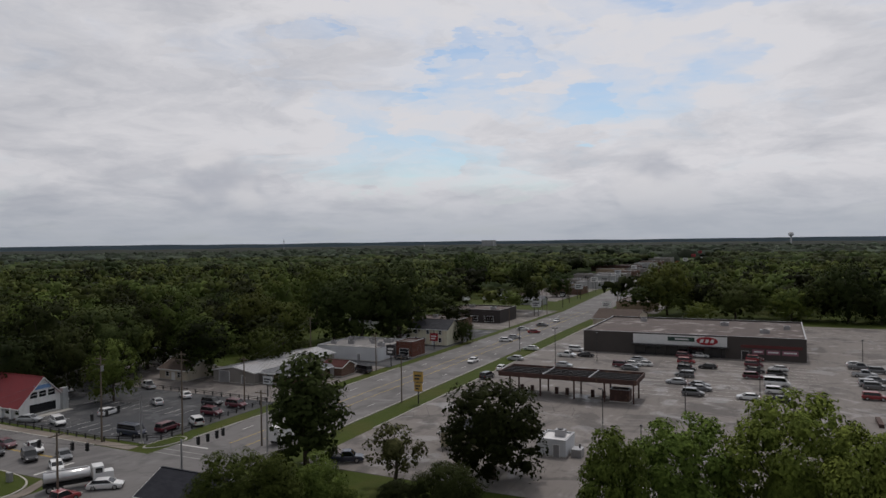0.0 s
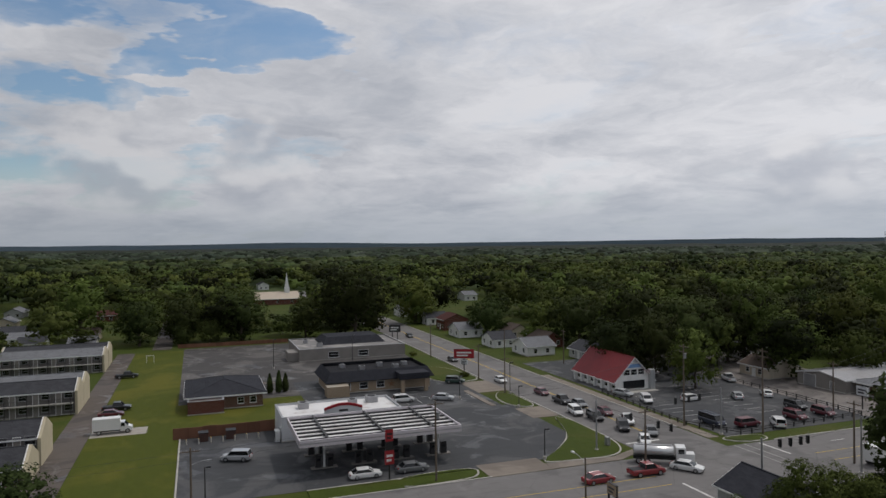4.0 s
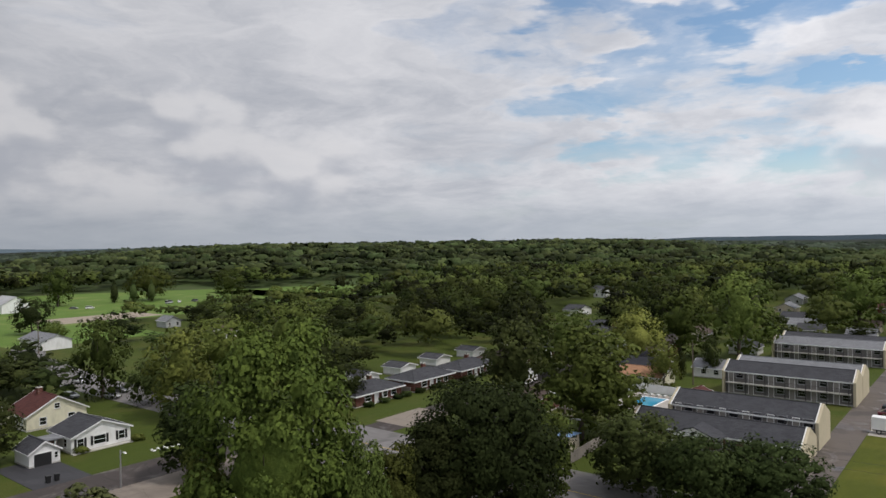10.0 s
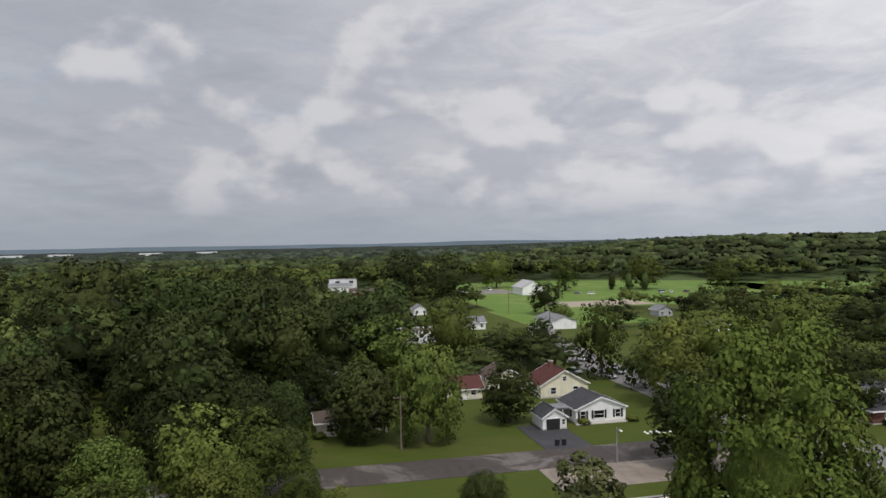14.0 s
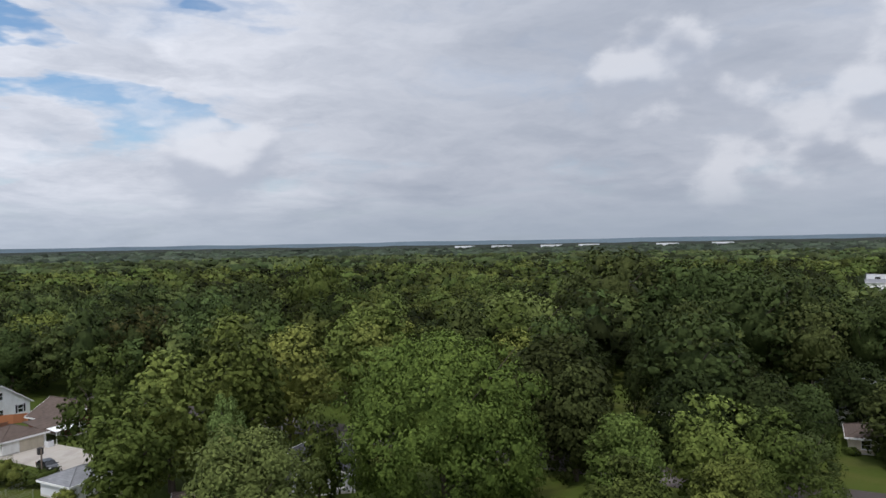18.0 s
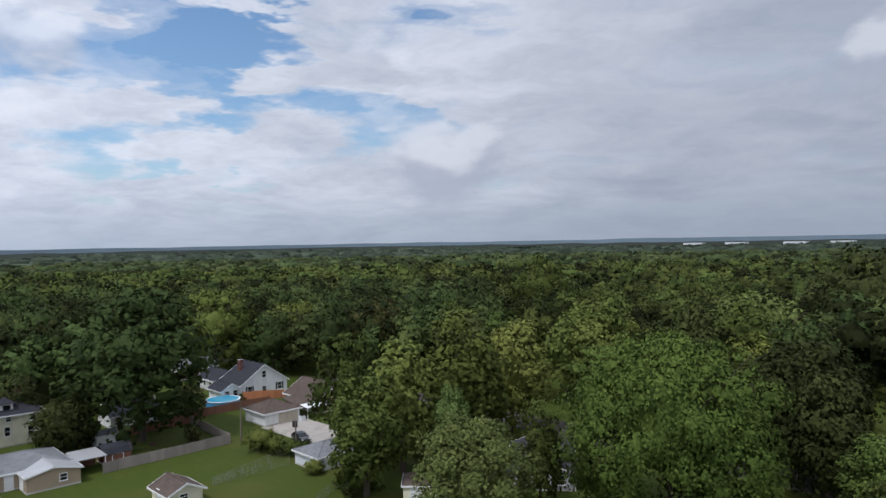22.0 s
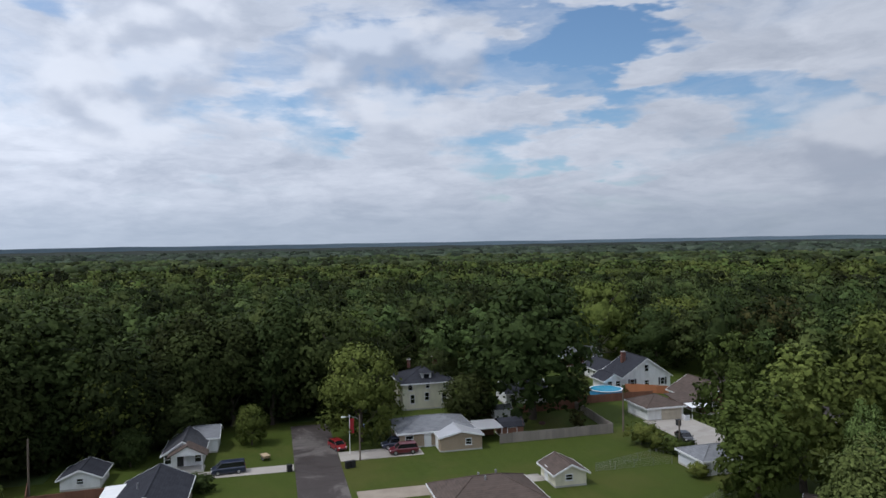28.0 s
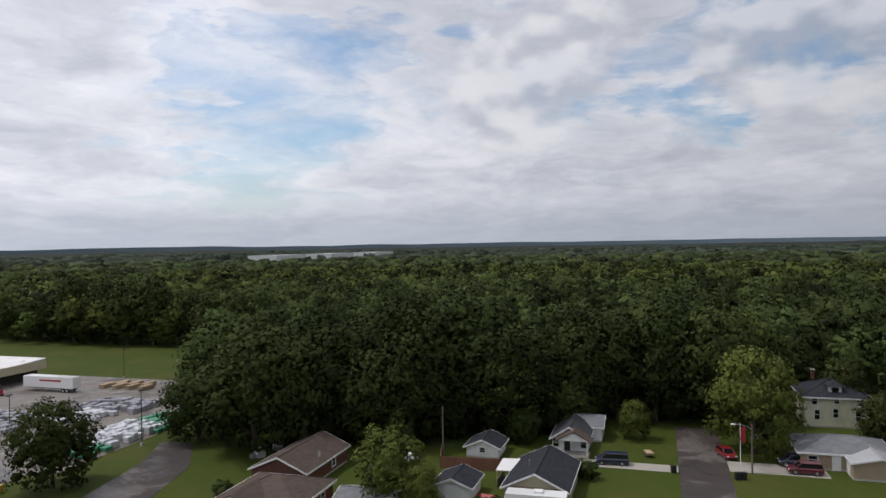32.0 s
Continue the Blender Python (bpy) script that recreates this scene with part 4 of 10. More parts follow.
def street_lamp(x, y, h=8.0, turn=0, reach=2.2, timber=True):
    ob = thing("street_lamp", "street lamp on a timber pole with a curved arm" if timber else "grey steel street lamp with a long arm", "street lamp", x, y, turn, group="street lamps")
    part("pole", Geo().tube((0, 0, -0.2), (0, 0, h), 0.14, 0.1, 8), POLEWOOD if timber else STEEL, ob)
    g = Geo()
    pts = [(0, 0, h - 0.8), (reach * 0.35, 0, h - 0.35), (reach * 0.7, 0, h - 0.15), (reach, 0, h - 0.12)]
    for p, q in zip(pts, pts[1:]):
        g.tube(p, q, 0.035, n=6)
    arm = part("arm", g, STEEL, ob)
    part("lamp_head", Geo().loft([[(reach, -0.1, h - 0.2), (reach, 0.1, h - 0.2), (reach, 0.1, h - 0.06), (reach, -0.1, h - 0.06)], [(reach + 0.7, -0.16, h - 0.2), (reach + 0.7, 0.16, h - 0.2), (reach + 0.6, 0.12, h - 0.04), (reach + 0.6, -0.12, h - 0.04)]]), TRIM, arm)
    return ob


def cable(p, q, sag=0.8, r=0.018, name="overhead_cable", label="thin black overhead cable strung between poles"):
    p, q = Vector(p), Vector(q)
    g = Geo()
    n = 10
    pts = [p.lerp(q, i / n) - Vector((0, 0, 4 * sag * (i / n) * (1 - i / n))) for i in range(n + 1)]
    g.loft([[(c.x + r, c.y, c.z), (c.x, c.y + r, c.z), (c.x - r, c.y - r, c.z), (c.x, c.y, c.z - r)] for c in pts])
    return tagged(new(name, g.mesh(name, BLACK)), label, "cable", "overhead cables")


def plank_fence(x0, y0, x1, y1, h=1.8, mat=None, label="weathered grey timber board fence"):
    """Panels of upright boards between posts."""
    mat = mat or PLANK
    L = math.hypot(x1 - x0, y1 - y0)
    ob = thing("board_fence", label, "fence", x0, y0, math.degrees(math.atan2(y1 - y0, x1 - x0)), group="fences")
    n = max(1, round(L / 2.4))
    step = L / n
    rnd = random.Random(round(x0 * 7 + y0))
    for i in range(n + 1):
        part("post", Geo().box(i * step - 0.06, i * step + 0.06, -0.06, 0.06, -0.2, h + 0.06), mat, ob)
    for i in range(n):
        lean = rnd.uniform(-0.06, 0.06)
        k = 15
        front, back = [], []
        for j in range(k):
            a = i * step + 0.06 + (step - 0.12) * j / k
            b = a + (step - 0.12) / k
            front += [(a, -0.035), (a + 0.012, -0.06), (b - 0.012, -0.06)]
            back += [(a, 0.01), (a + 0.012, 0.03), (b - 0.012, 0.03)]
        part("fence_panel", Geo().prism(front + [((i + 1) * step - 0.06, -0.035), ((i + 1) * step - 0.06, 0.01)] + back[::-1], 0.05, h + lean), mat, ob)
    for z in (0.4, h - 0.35):
        part("rail", Geo().box(0, L, 0.03, 0.075, z, z + 0.1), mat, ob)
    return ob


def rail_fence(pts, h=1.0, label="dark low fence of posts and two rails round the car park"):
    ob = thing("rail_fence", label, "fence", pts[0][0], pts[0][1], group="fences")
    ox, oy = pts[0]
    for (xa, ya), (xb, yb) in zip(pts, pts[1:]):
        L = math.hypot(xb - xa, yb - ya)
        n = max(1, round(L / 2.6))
        for i in range(n):
            f = i / n
            px, py = xa + (xb - xa) * f - ox, ya + (yb - ya) * f - oy
            part("post", Geo().box(px - 0.09, px + 0.09, py - 0.09, py + 0.09, -0.1, h), DARKSTEEL, ob)
        for z in (0.5, 0.88):
            part("rail", Geo().tube((xa - ox, ya - oy, z), (xb - ox, yb - oy, z), 0.07, n=4), DARKSTEEL, ob)
    return ob


def mesh_fence(x0, y0, x1, y1, h=1.2):
    ob = thing("wire_fence", "low wire mesh fence with thin steel posts", "fence", x0, y0, math.degrees(math.atan2(y1 - y0, x1 - x0)), group="fences")
    L = math.hypot(x1 - x0, y1 - y0)
    n = max(1, round(L / 3))
    for i in range(n + 1):
        part("post", Geo().tube((L * i / n, 0, -0.1), (L * i / n, 0, h), 0.035, n=6), STEEL, ob)
    g = Geo()
    for z in (0.1, 0.4, 0.7, 0.95, h - 0.02):
        g.tube((0, 0, z), (L, 0, z), 0.012, n=4)
    for i in range(int(L / 0.6)):
        g.tube((i * 0.6, 0, 0.05), (i * 0.6, 0, h), 0.007, n=3)
    part("wire", g, STEEL, ob)
    return ob


def pylon_sign(x, y, h, panels, label, posts=1, turn=0, name="pole_sign"):
    """panels: (z0, z1, width, material, bar material)."""
    ob = thing(name, label, "sign", x, y, turn, group="roadside signs")
    for s in ((0,) if posts == 1 else (-0.9, 0.9)):
        part("post", Geo().tube((s, 0, -0.2), (s, 0, h), 0.14, n=8), DARKSTEEL, ob)
    for z0, z1, w, mat, bar in panels:
        p = part("sign_panel", Geo().box(-w / 2, w / 2, -0.22, 0.22, z0, z1), mat, ob)
        for zz in (z0 - 0.06, z1):
            part("panel_frame", Geo().box(-w / 2 - 0.06, w / 2 + 0.06, -0.19, 0.19, zz, zz + 0.06), DARKSTEEL, p)
        if bar:
            hgt = z1 - z0
            for s in (-1, 1):
                for k in (0.62, 0.3):
                    part("lettering", Geo().box(-w * 0.36, w * (0.36 if k > 0.5 else 0.2), min(s * 0.22, s * 0.235), max(s * 0.22, s * 0.235), z0 + hgt * k - hgt * 0.09, z0 + hgt * k + hgt * 0.09), bar, p)
    return ob


def signal_head(x, y, z, turn=0):
    ob = thing("traffic_signal", "black three-lamp traffic signal hanging over the junction", "traffic light", x, y, turn, z, "traffic signals")
    part("housing", Geo().box(-0.18, 0.18, -0.12, 0.12, -0.55, 0.55), BLACK, ob)
    for dz in (-0.34, 0, 0.34):
        part("visor", Geo().tube((0, -0.12, dz), (0, -0.3, dz + 0.02), 0.14, n=10), BLACK, ob)
    part("hanger", Geo().tube((0, 0, 0.55), (0, 0, 0.95), 0.03, n=6), STEEL, ob)
    return ob

# ---- ground, roads and paving ----


def smooth(a, b, v):
    t = min(1.0, max(0.0, (v - a) / (b - a)))
    return t * t * (3 - 2 * t)


def ground_z(x, y):
    """Flat town, with a wooded rise to the south-west."""
    r = math.hypot(x, y)
    if r < 560:
        return 0.0
    yaw = math.degrees(math.atan2(-x, y)) % 360
    side = smooth(38, 12, abs(yaw - 131))
    return 21 * smooth(600, 980, r) * side + 5 * smooth(900, 2500, r) * (0.5 + 0.5 * math.sin(radians(yaw * 5)))


def make_ground():
    radii = [0, 60, 140, 240, 320, 420, 520, 600, 680, 760, 840, 920, 1000, 1200, 1500, 2000, 2600, 3300, 4000, 4900]
    n = 144
    g = Geo()
    for r in radii:
        for i in range(n):
            a = 2 * math.pi * i / n
            x, y = -r * math.sin(a), r * math.cos(a)
            g.v.append((x, y, ground_z(x, y)))
    slots = []
    for j in range(len(radii) - 1):
        for i in range(n):
            k = (i + 1) % n
            g.f.append((j * n + i, j * n + k, (j + 1) * n + k, (j + 1) * n + i))
            slots.append(0 if radii[j] < 520 else 1)
    me = g.mesh("ground", LAWN)
    me.materials.append(WOOD_FLOOR)
    me.polygons.foreach_set("material_index", slots)
    tagged(new("ground", me), "flat mown grass ground with scattered dry patches", "ground", kind="structure")


make_ground()


def flat(name, mat, label, z, *rects):
    g = Geo()
    for x0, x1, y0, y1 in rects:
        g.box(x0, x1, y0, y1, -0.15, z)
    return sheet(name, g, mat, label)


def flat_poly(name, mat, label, z, pts):
    return sheet(name, Geo().prism(pts, -0.15, z), mat, label)


road_a = sheet("road_main", Geo().prism([(-93, -112), (-73, -112), (-73, 330), (-92, 600), (-104, 1000), (-124, 1540), (-142, 1540), (-121, 1000), (-111, 600), (-93, 330)], -0.15, 0.05), ROAD, "wide grey asphalt main road with a centre lane", "road")
road_b = flat("road_cross", ROAD, "grey asphalt side road leading west from the junction", 0.048, (-520, -93, 67, 82))
road_c = flat("road_south", WORN_ROAD, "patched grey asphalt residential street", 0.046, (-73, 150, -107.5, -98.5))
flat_poly("road_south_west", ROAD, "narrow asphalt street running on south", 0.044, [(-88, -112), (-76, -112), (-76, -185), (-84, -240), (-120, -330), (-150, -470), (-162, -470), (-132, -328), (-95, -240), (-88, -185)][::-1])
flat("road_brick_row", WORN_ROAD, "worn asphalt street along the brick houses", 0.042, (-260, -93, -94, -87))
flat("road_dead_end", WORN_ROAD, "dark patched asphalt street ending at the woods", 0.046, (40, 134, -9.6, -2.6))
flat_poly("lane_lumber", WORN_ROAD, "worn asphalt lane beside a grass bank", 0.04, [(62, 62), (92, 70), (104, 78), (103, 84), (92, 79), (62, 73)])
flat("lane_far_west", WORN_ROAD, "narrow asphalt street between far houses", 0.04, (-430, -249, -14, -8))

flat("lot_fuel_station", LOT_DARK, "dark asphalt forecourt with pale worn patches", 0.04, (-135, -97.5, -3, 40), (-134, -108, 40, 62))
flat_poly("lot_fuel_station_corner", LOT_DARK, "dark asphalt forecourt running out to the corner", 0.039, [(-108, 40), (-98.8, 39.7), (-98, 51), (-101.5, 55.3), (-108, 60.8)])
flat("lot_bank", LOT_DARK, "dark grey asphalt car park beside the bank", 0.036, (-176, -134, 22, 60))
flat("lot_closed_shop", LOT_MID, "faded asphalt car park with damp stains", 0.038, (-247, -176, -4, 60), (-176, -160, -4, 22))
flat("lot_restaurant", LOT_DARK, "dark blue-grey asphalt car park", 0.04, (-178, -97.5, 86, 120))
flat("lot_behind_restaurant", LOT_OLD, "pale worn paving behind the car park", 0.036, (-200, -97, 120, 150), (-128, -97, 150, 166))
flat("lot_white_shop", LOT_DARK, "dark asphalt car park beside the main road", 0.036, (-126, -96, 166, 250))
flat("lot_roadside_far", LOT_OLD, "pale paved forecourts along the main road", 0.034, (-135, -96, 252, 330), (-72, -50, 330, 380), (-150, -112, 380, 560))
flat("lot_supermarket", LOT_OLD, "bleached cracked asphalt car park with damp streaks", 0.042, (-67, 48, 88, 300))
flat("lots_roadside_distant", LOT_MID, "grey paved forecourts along the distant main road", 0.034, (-165, -114, 570, 760), (-88, -60, 560, 680), (-170, -124, 800, 1200), (-100, -62, 760, 1150))
flat("field_distant", LAWN, "pale green meadow beyond the town", 0.5, (-340, -205, 1000, 1500))
flat("lawn_strip", STRIP, "bright yellow-green mown grass strip beside the drive", 0.03, (-244, -97, -18.5, -3.3), (-176, -134.3, -3.3, 22))
flat("drive_apartments", DRIVE, "worn brown asphalt drive beside the apartments", 0.038, (-244, -97, -23.8, -18.6))
flat("lot_lumber_yard", LOT_OLD, "stained brown-grey paved storage yard", 0.038, (84, 152, 88, 215))
flat("yard_lawn_corner", ROAD, "asphalt yard corner", 0.034, (70, 84, 92, 140))
flat("drive_white_house", FRESH, "fresh black asphalt driveway", 0.05, (-48.8, -40.6, -122.5, -107.4))
flat("apron_street", CONCRETE_BROWN, "pale concrete apron beside the street", 0.05, (-70, -36, -98.4, -89))
flat("drive_tan_garage", CONCRETE, "pale concrete driveway before the garage", 0.05, (100, 118, -76, -66.5))
flat("drive_porch_house", CONCRETE, "pale gravel driveway", 0.05, (107.5, 110.8, -2.5, 12))
flat("drive_grey_house", CONCRETE, "pale concrete driveway", 0.05, (110, 115, -23, -9.7))
flat("path_shed", CONCRETE, "narrow worn concrete path", 0.04, (93, 96, -37, -24))
flat("drive_brick_house", CONCRETE_BROWN, "cracked concrete driveway", 0.05, (-110, -97, -95, -86.5))
flat("golf_fairway", grass("fairway_grass", (0.075, 0.13, 0.022), (0.11, 0.18, 0.035), (0.17, 0.20, 0.06)), "pale mown golf fairway grass", 0.05, (-340, -100, -560, -330), (-480, -300, -470, -330), (-150, -95, -330, -262))
flat("lot_ball_park", LOT_OLD, "grey car park beside the playing field", 0.06, (-150, -110, -480, -440))
flat("sand_diamond", GRAVEL, "bare brown dirt of a ball field", 0.06, (-190, -140, -365, -335))
# sheet laid over the lawn to imitate the shadow of the wood
flat("woodland_edge", WOOD_FLOOR, "dark ground sheet standing in for the wood's shadow", 0.03, (124, 300, 24, 60), (112, 124, 33, 60), (137, 300, -18, 24))
flat("dirt_edge", GRAVEL, "bare dirt patch beside the lawn", 0.04, (92, 96, -22, -10.5))


def kerbs():
    g = Geo()
    for x0, x1, y0, y1 in ((-73, -72.75, 86, 190), (-73, -72.75, 222, 255), (-93.25, -93, 92, 130), (-93.25, -93, 140, 166), (-93.25, -93, 12, 40), (-97.4, -97.15, 14, 39), (-250, -160, 66.75, 67), (-140, -108, 66.75, 67), (-500, -106, 82, 82.25),
                           (-67.2, -66.95, 110, 300), (-134, -97.5, -3.25, -3), (-134.25, -134, -3, 13)):
        g.box(x0, x1, y0, y1, -0.1, 0.16)
    sheet("kerb", g, KERB, "pale concrete kerb along the road", "kerb")


kerbs()
flat("verge_fuel_station", LAWN, "raised grass verge with a concrete kerb", 0.14, (-97.1, -93.3, 14, 27))


def island(name, pts, label="kerbed grass island beside the junction"):
    """A lawn patch with a rounded outline inside a concrete kerb."""
    for _ in range(2):
        pts = [(a[0] * u + b[0] * (1 - u), a[1] * u + b[1] * (1 - u)) for a, b in zip(pts, pts[1:] + pts[:1]) for u in (0.75, 0.25)]
    area = sum(a[0] * b[1] - a[1] * b[0] for a, b in zip(pts, pts[1:] + pts[:1]))
    if area < 0:
        pts = pts[::-1]
    cx, cy = sum(p[0] for p in pts) / len(pts), sum(p[1] for p in pts) / len(pts)
    inner = []
    for p in pts:
        v = Vector((cx - p[0], cy - p[1], 0)).normalized() * 0.3
        inner.append((p[0] + v.x, p[1] + v.y))
    flat_poly(name + "_kerb", KERB, "pale concrete kerb round a grass island", 0.13, pts)
    flat_poly(name, LAWN, label, 0.16, inner)


island("island_corner", [(-121.6, 65.2), (-118, 67), (-110.7, 67), (-103.2, 67), (-97.5, 65.2), (-95, 61.5), (-95.4, 57), (-96, 50), (-98.1, 51.1), (-101.5, 55.3), (-108, 60.8), (-114.6, 63.4)])
island("island_side_road", [(-146.9, 64.9), (-141.2, 66.6), (-131, 66.6), (-130, 63.7), (-133.7, 60.9), (-141.1, 61.2)])
island("island_bank", [(-182.4, 54.7), (-183.7, 62.8), (-167.7, 66.6), (-159.9, 66), (-160.6, 54.5)])
island("island_fuel_front", [(-97.3, 26), (-98.6, 33.1), (-98, 39.5), (-95, 39), (-93.4, 36.4), (-93.3, 26)])
island("island_restaurant", [(-97.4, 83), (-93.4, 86), (-93.4, 92), (-97.2, 92)])
flat("apron_fuel_station", CONCRETE_BROWN, "worn brown concrete apron at the forecourt exit", 0.053, (-99, -93.2, 39.8, 50))
flat_poly("footway_corner", CONCRETE_BROWN, "pale worn concrete footway round the corner", 0.09, [(-95.9, 50), (-93.2, 50), (-93.2, 62), (-95.2, 65.8), (-97.3, 66.8), (-95, 61.5), (-95.3, 57)])
flat("apron_bank", CONCRETE_BROWN, "worn concrete drive apron", 0.05, (-130, -121.6, 61, 67.2), (-159.5, -147, 60, 67.2))
flat("footway_restaurant", CONCRETE_BROWN, "narrow worn concrete footway", 0.06, (-160, -98, 82.4, 84.6))
for x0, x1, y0, y1 in ((-175, -158, 40, 42), (-150, -134, 57.4, 58.6), (-178, -176.8, 0, 18)):
    flat("median_strip", CONCRETE_BROWN, "narrow raised concrete divider in the car park", 0.14, (x0, x1, y0, y1))


def stripes(road, mat, label, *boxes):
    for x0, x1, y0, y1 in boxes:
        ob = part("lane_stripe", Geo().box(x0, x1, y0, y1, 0.03, 0.06), mat, road, label)


stripes(road_a, YELLOW, "worn yellow centre line", *[(x, x + 0.14, -90, 62) for x in (-84.9, -81.3)], *[(x, x + 0.14, 92, 330) for x in (-84.9, -81.3)])
stripes(road_a, LINE, "broken white lane line", *[(x, x + 0.14, y, y + 3) for x in (-89.1, -77.1) for y in range(100, 330, 12)])
stripes(road_a, LINE, "white stop line", (-92.5, -86, 88, 88.35), (-81, -74.5, 63.5, 63.9))
stripes(road_a, FADED, "faded white crossing line", (-93, -73, 85.2, 85.4), (-93, -73, 83.2, 83.4))
stripes(road_b, YELLOW, "worn yellow centre line", (-500, -106, 74.4, 74.54), (-500, -106, 74.7, 74.84))
stripes(road_b, LINE, "white stop line", (-100.5, -100, 67.5, 74))
bays = thing("bay_markings", "faded white parking bay lines", "road marking", kind="structure")
for x in range(-172, -146, 3):
    part("bay_line", Geo().box(x, x + 0.1, 43, 48, 0.02, 0.052), LINE, bays)
for y in range(24, 58, 3):
    part("bay_line", Geo().box(-147, -142, y, y + 0.1, 0.02, 0.052), LINE, bays)
for x in range(-136, -106, 3):
    part("bay_line", Geo().box(x, x + 0.1, 88, 93, 0.02, 0.052), LINE, bays)
    part("bay_line", Geo().box(x, x + 0.1, 103, 108, 0.02, 0.052), LINE, bays)
for x in (-24, -10, 4, 30):
    for y in range(158, 206, 4):
        part("bay_line", Geo().box(x - 5, x + 5, y, y + 0.1, 0.02, 0.054), LINE, bays)

# ---- north: supermarket lot ----


def supermarket():
    ob = flat_building("long brown supermarket with a white sign band and worn flat roof", -23.5, 234.5, 61, 43, 5.9, surf("grey_brown_metal_cladding", (0.075, 0.064, 0.058), (0.055, 0.048, 0.044), 0.6, 0.7, 0.1), TARROOF, "supermarket", 0.5,
                       units=((-18, 12, 1.0), (8, 8, 1.2), (20, -8, 1.3), (26, 3, 0.9)), category="supermarket")
    w, d = 61, 43
    band = part("sign_band", face_box(Geo(), "s", w, d, -15.5, 10.5, 3.3, 6.0, 0.0, 0.35), TRIM, ob, "white sign band")
    part("green_panel", face_box(Geo(), "s", w, d, -5.6, 1.8, 4.4, 5.6, 0.35, 0.42), GREENPAINT, band)
    part("lettering", face_box(Geo(), "s", w, d, -3.6, 0.2, 4.8, 5.2, 0.42, 0.45), TRIM, band)
    g = Geo()
    ring = [(5.2 + 2.9 * math.cos(a), 4.75 + 1.15 * math.sin(a)) for a in [2 * math.pi * i / 24 for i in range(24)]]
    y = -d / 2 - 0.5
    g.loft([[(x, y + 0.2, z) for x, z in ring], [(x, y, z) for x, z in ring]])
    logo = part("logo_shape", g, REDPAINT, band, "red oval shape")
    for a in (3.2, 4.6, 6.0):
        g = Geo().loft([[(a, y - 0.03, 4.25), (a + 0.9, y - 0.03, 4.25), (a + 1.15, y - 0.03, 5.25), (a + 0.35, y - 0.03, 5.25)], [(a, y + 0.01, 4.25), (a + 0.9, y + 0.01, 4.25), (a + 1.15, y + 0.01, 5.25), (a + 0.35, y + 0.01, 5.25)]])
        part("logo_stroke", g, TRIM, logo)
    part("storefront", face_box(Geo(), "s", w, d, -15, 10, 0.2, 3.0, 0.02, 0.1), GLASS, ob, "dark glazed shop front")
    for a in range(-15, 11, 3):
        part("mullion", face_box(Geo(), "s", w, d, a - 0.12, a + 0.12, 0.0, 3.2, 0.06, 0.2), DARKSTEEL, ob)
    part("canopy", face_box(Geo(), "s", w, d, -16, 11, 3.05, 3.25, 0.0, 1.8), DARKSTEEL, ob)
    part("side_band", face_box(Geo(), "s", w, d, 14, 29.5, 3.4, 4.2, 0.0, 0.12), REDWALL, ob, "dark red trim band")
    for a0, a1 in ((17, 20), (20.6, 24), (24.5, 28.5)):
        p = part("side_sign", face_box(Geo(), "s", w, d, a0, a1, 1.7, 3.0, 0.02, 0.14), surf("faded_pink_signboard", (0.30, 0.13, 0.17), (0.22, 0.1, 0.13), 1.5, 0.6, 0.05), ob, "faded pink signboard")
        part("lettering", face_box(Geo(), "s", w, d, a0 + 0.4, a1 - 0.4, 2.2, 2.6, 0.14, 0.16), TRIM, p)
    door(ob, "s", w, d, 15.2, 1.8, 2.4, DARKSTEEL)


supermarket()
house("brown gabled warehouse behind the supermarket", -55, 275, 16, 24, 4.6, 2.6, "x", TAN, SHINGLE_BROWN, "warehouse", group="shops")


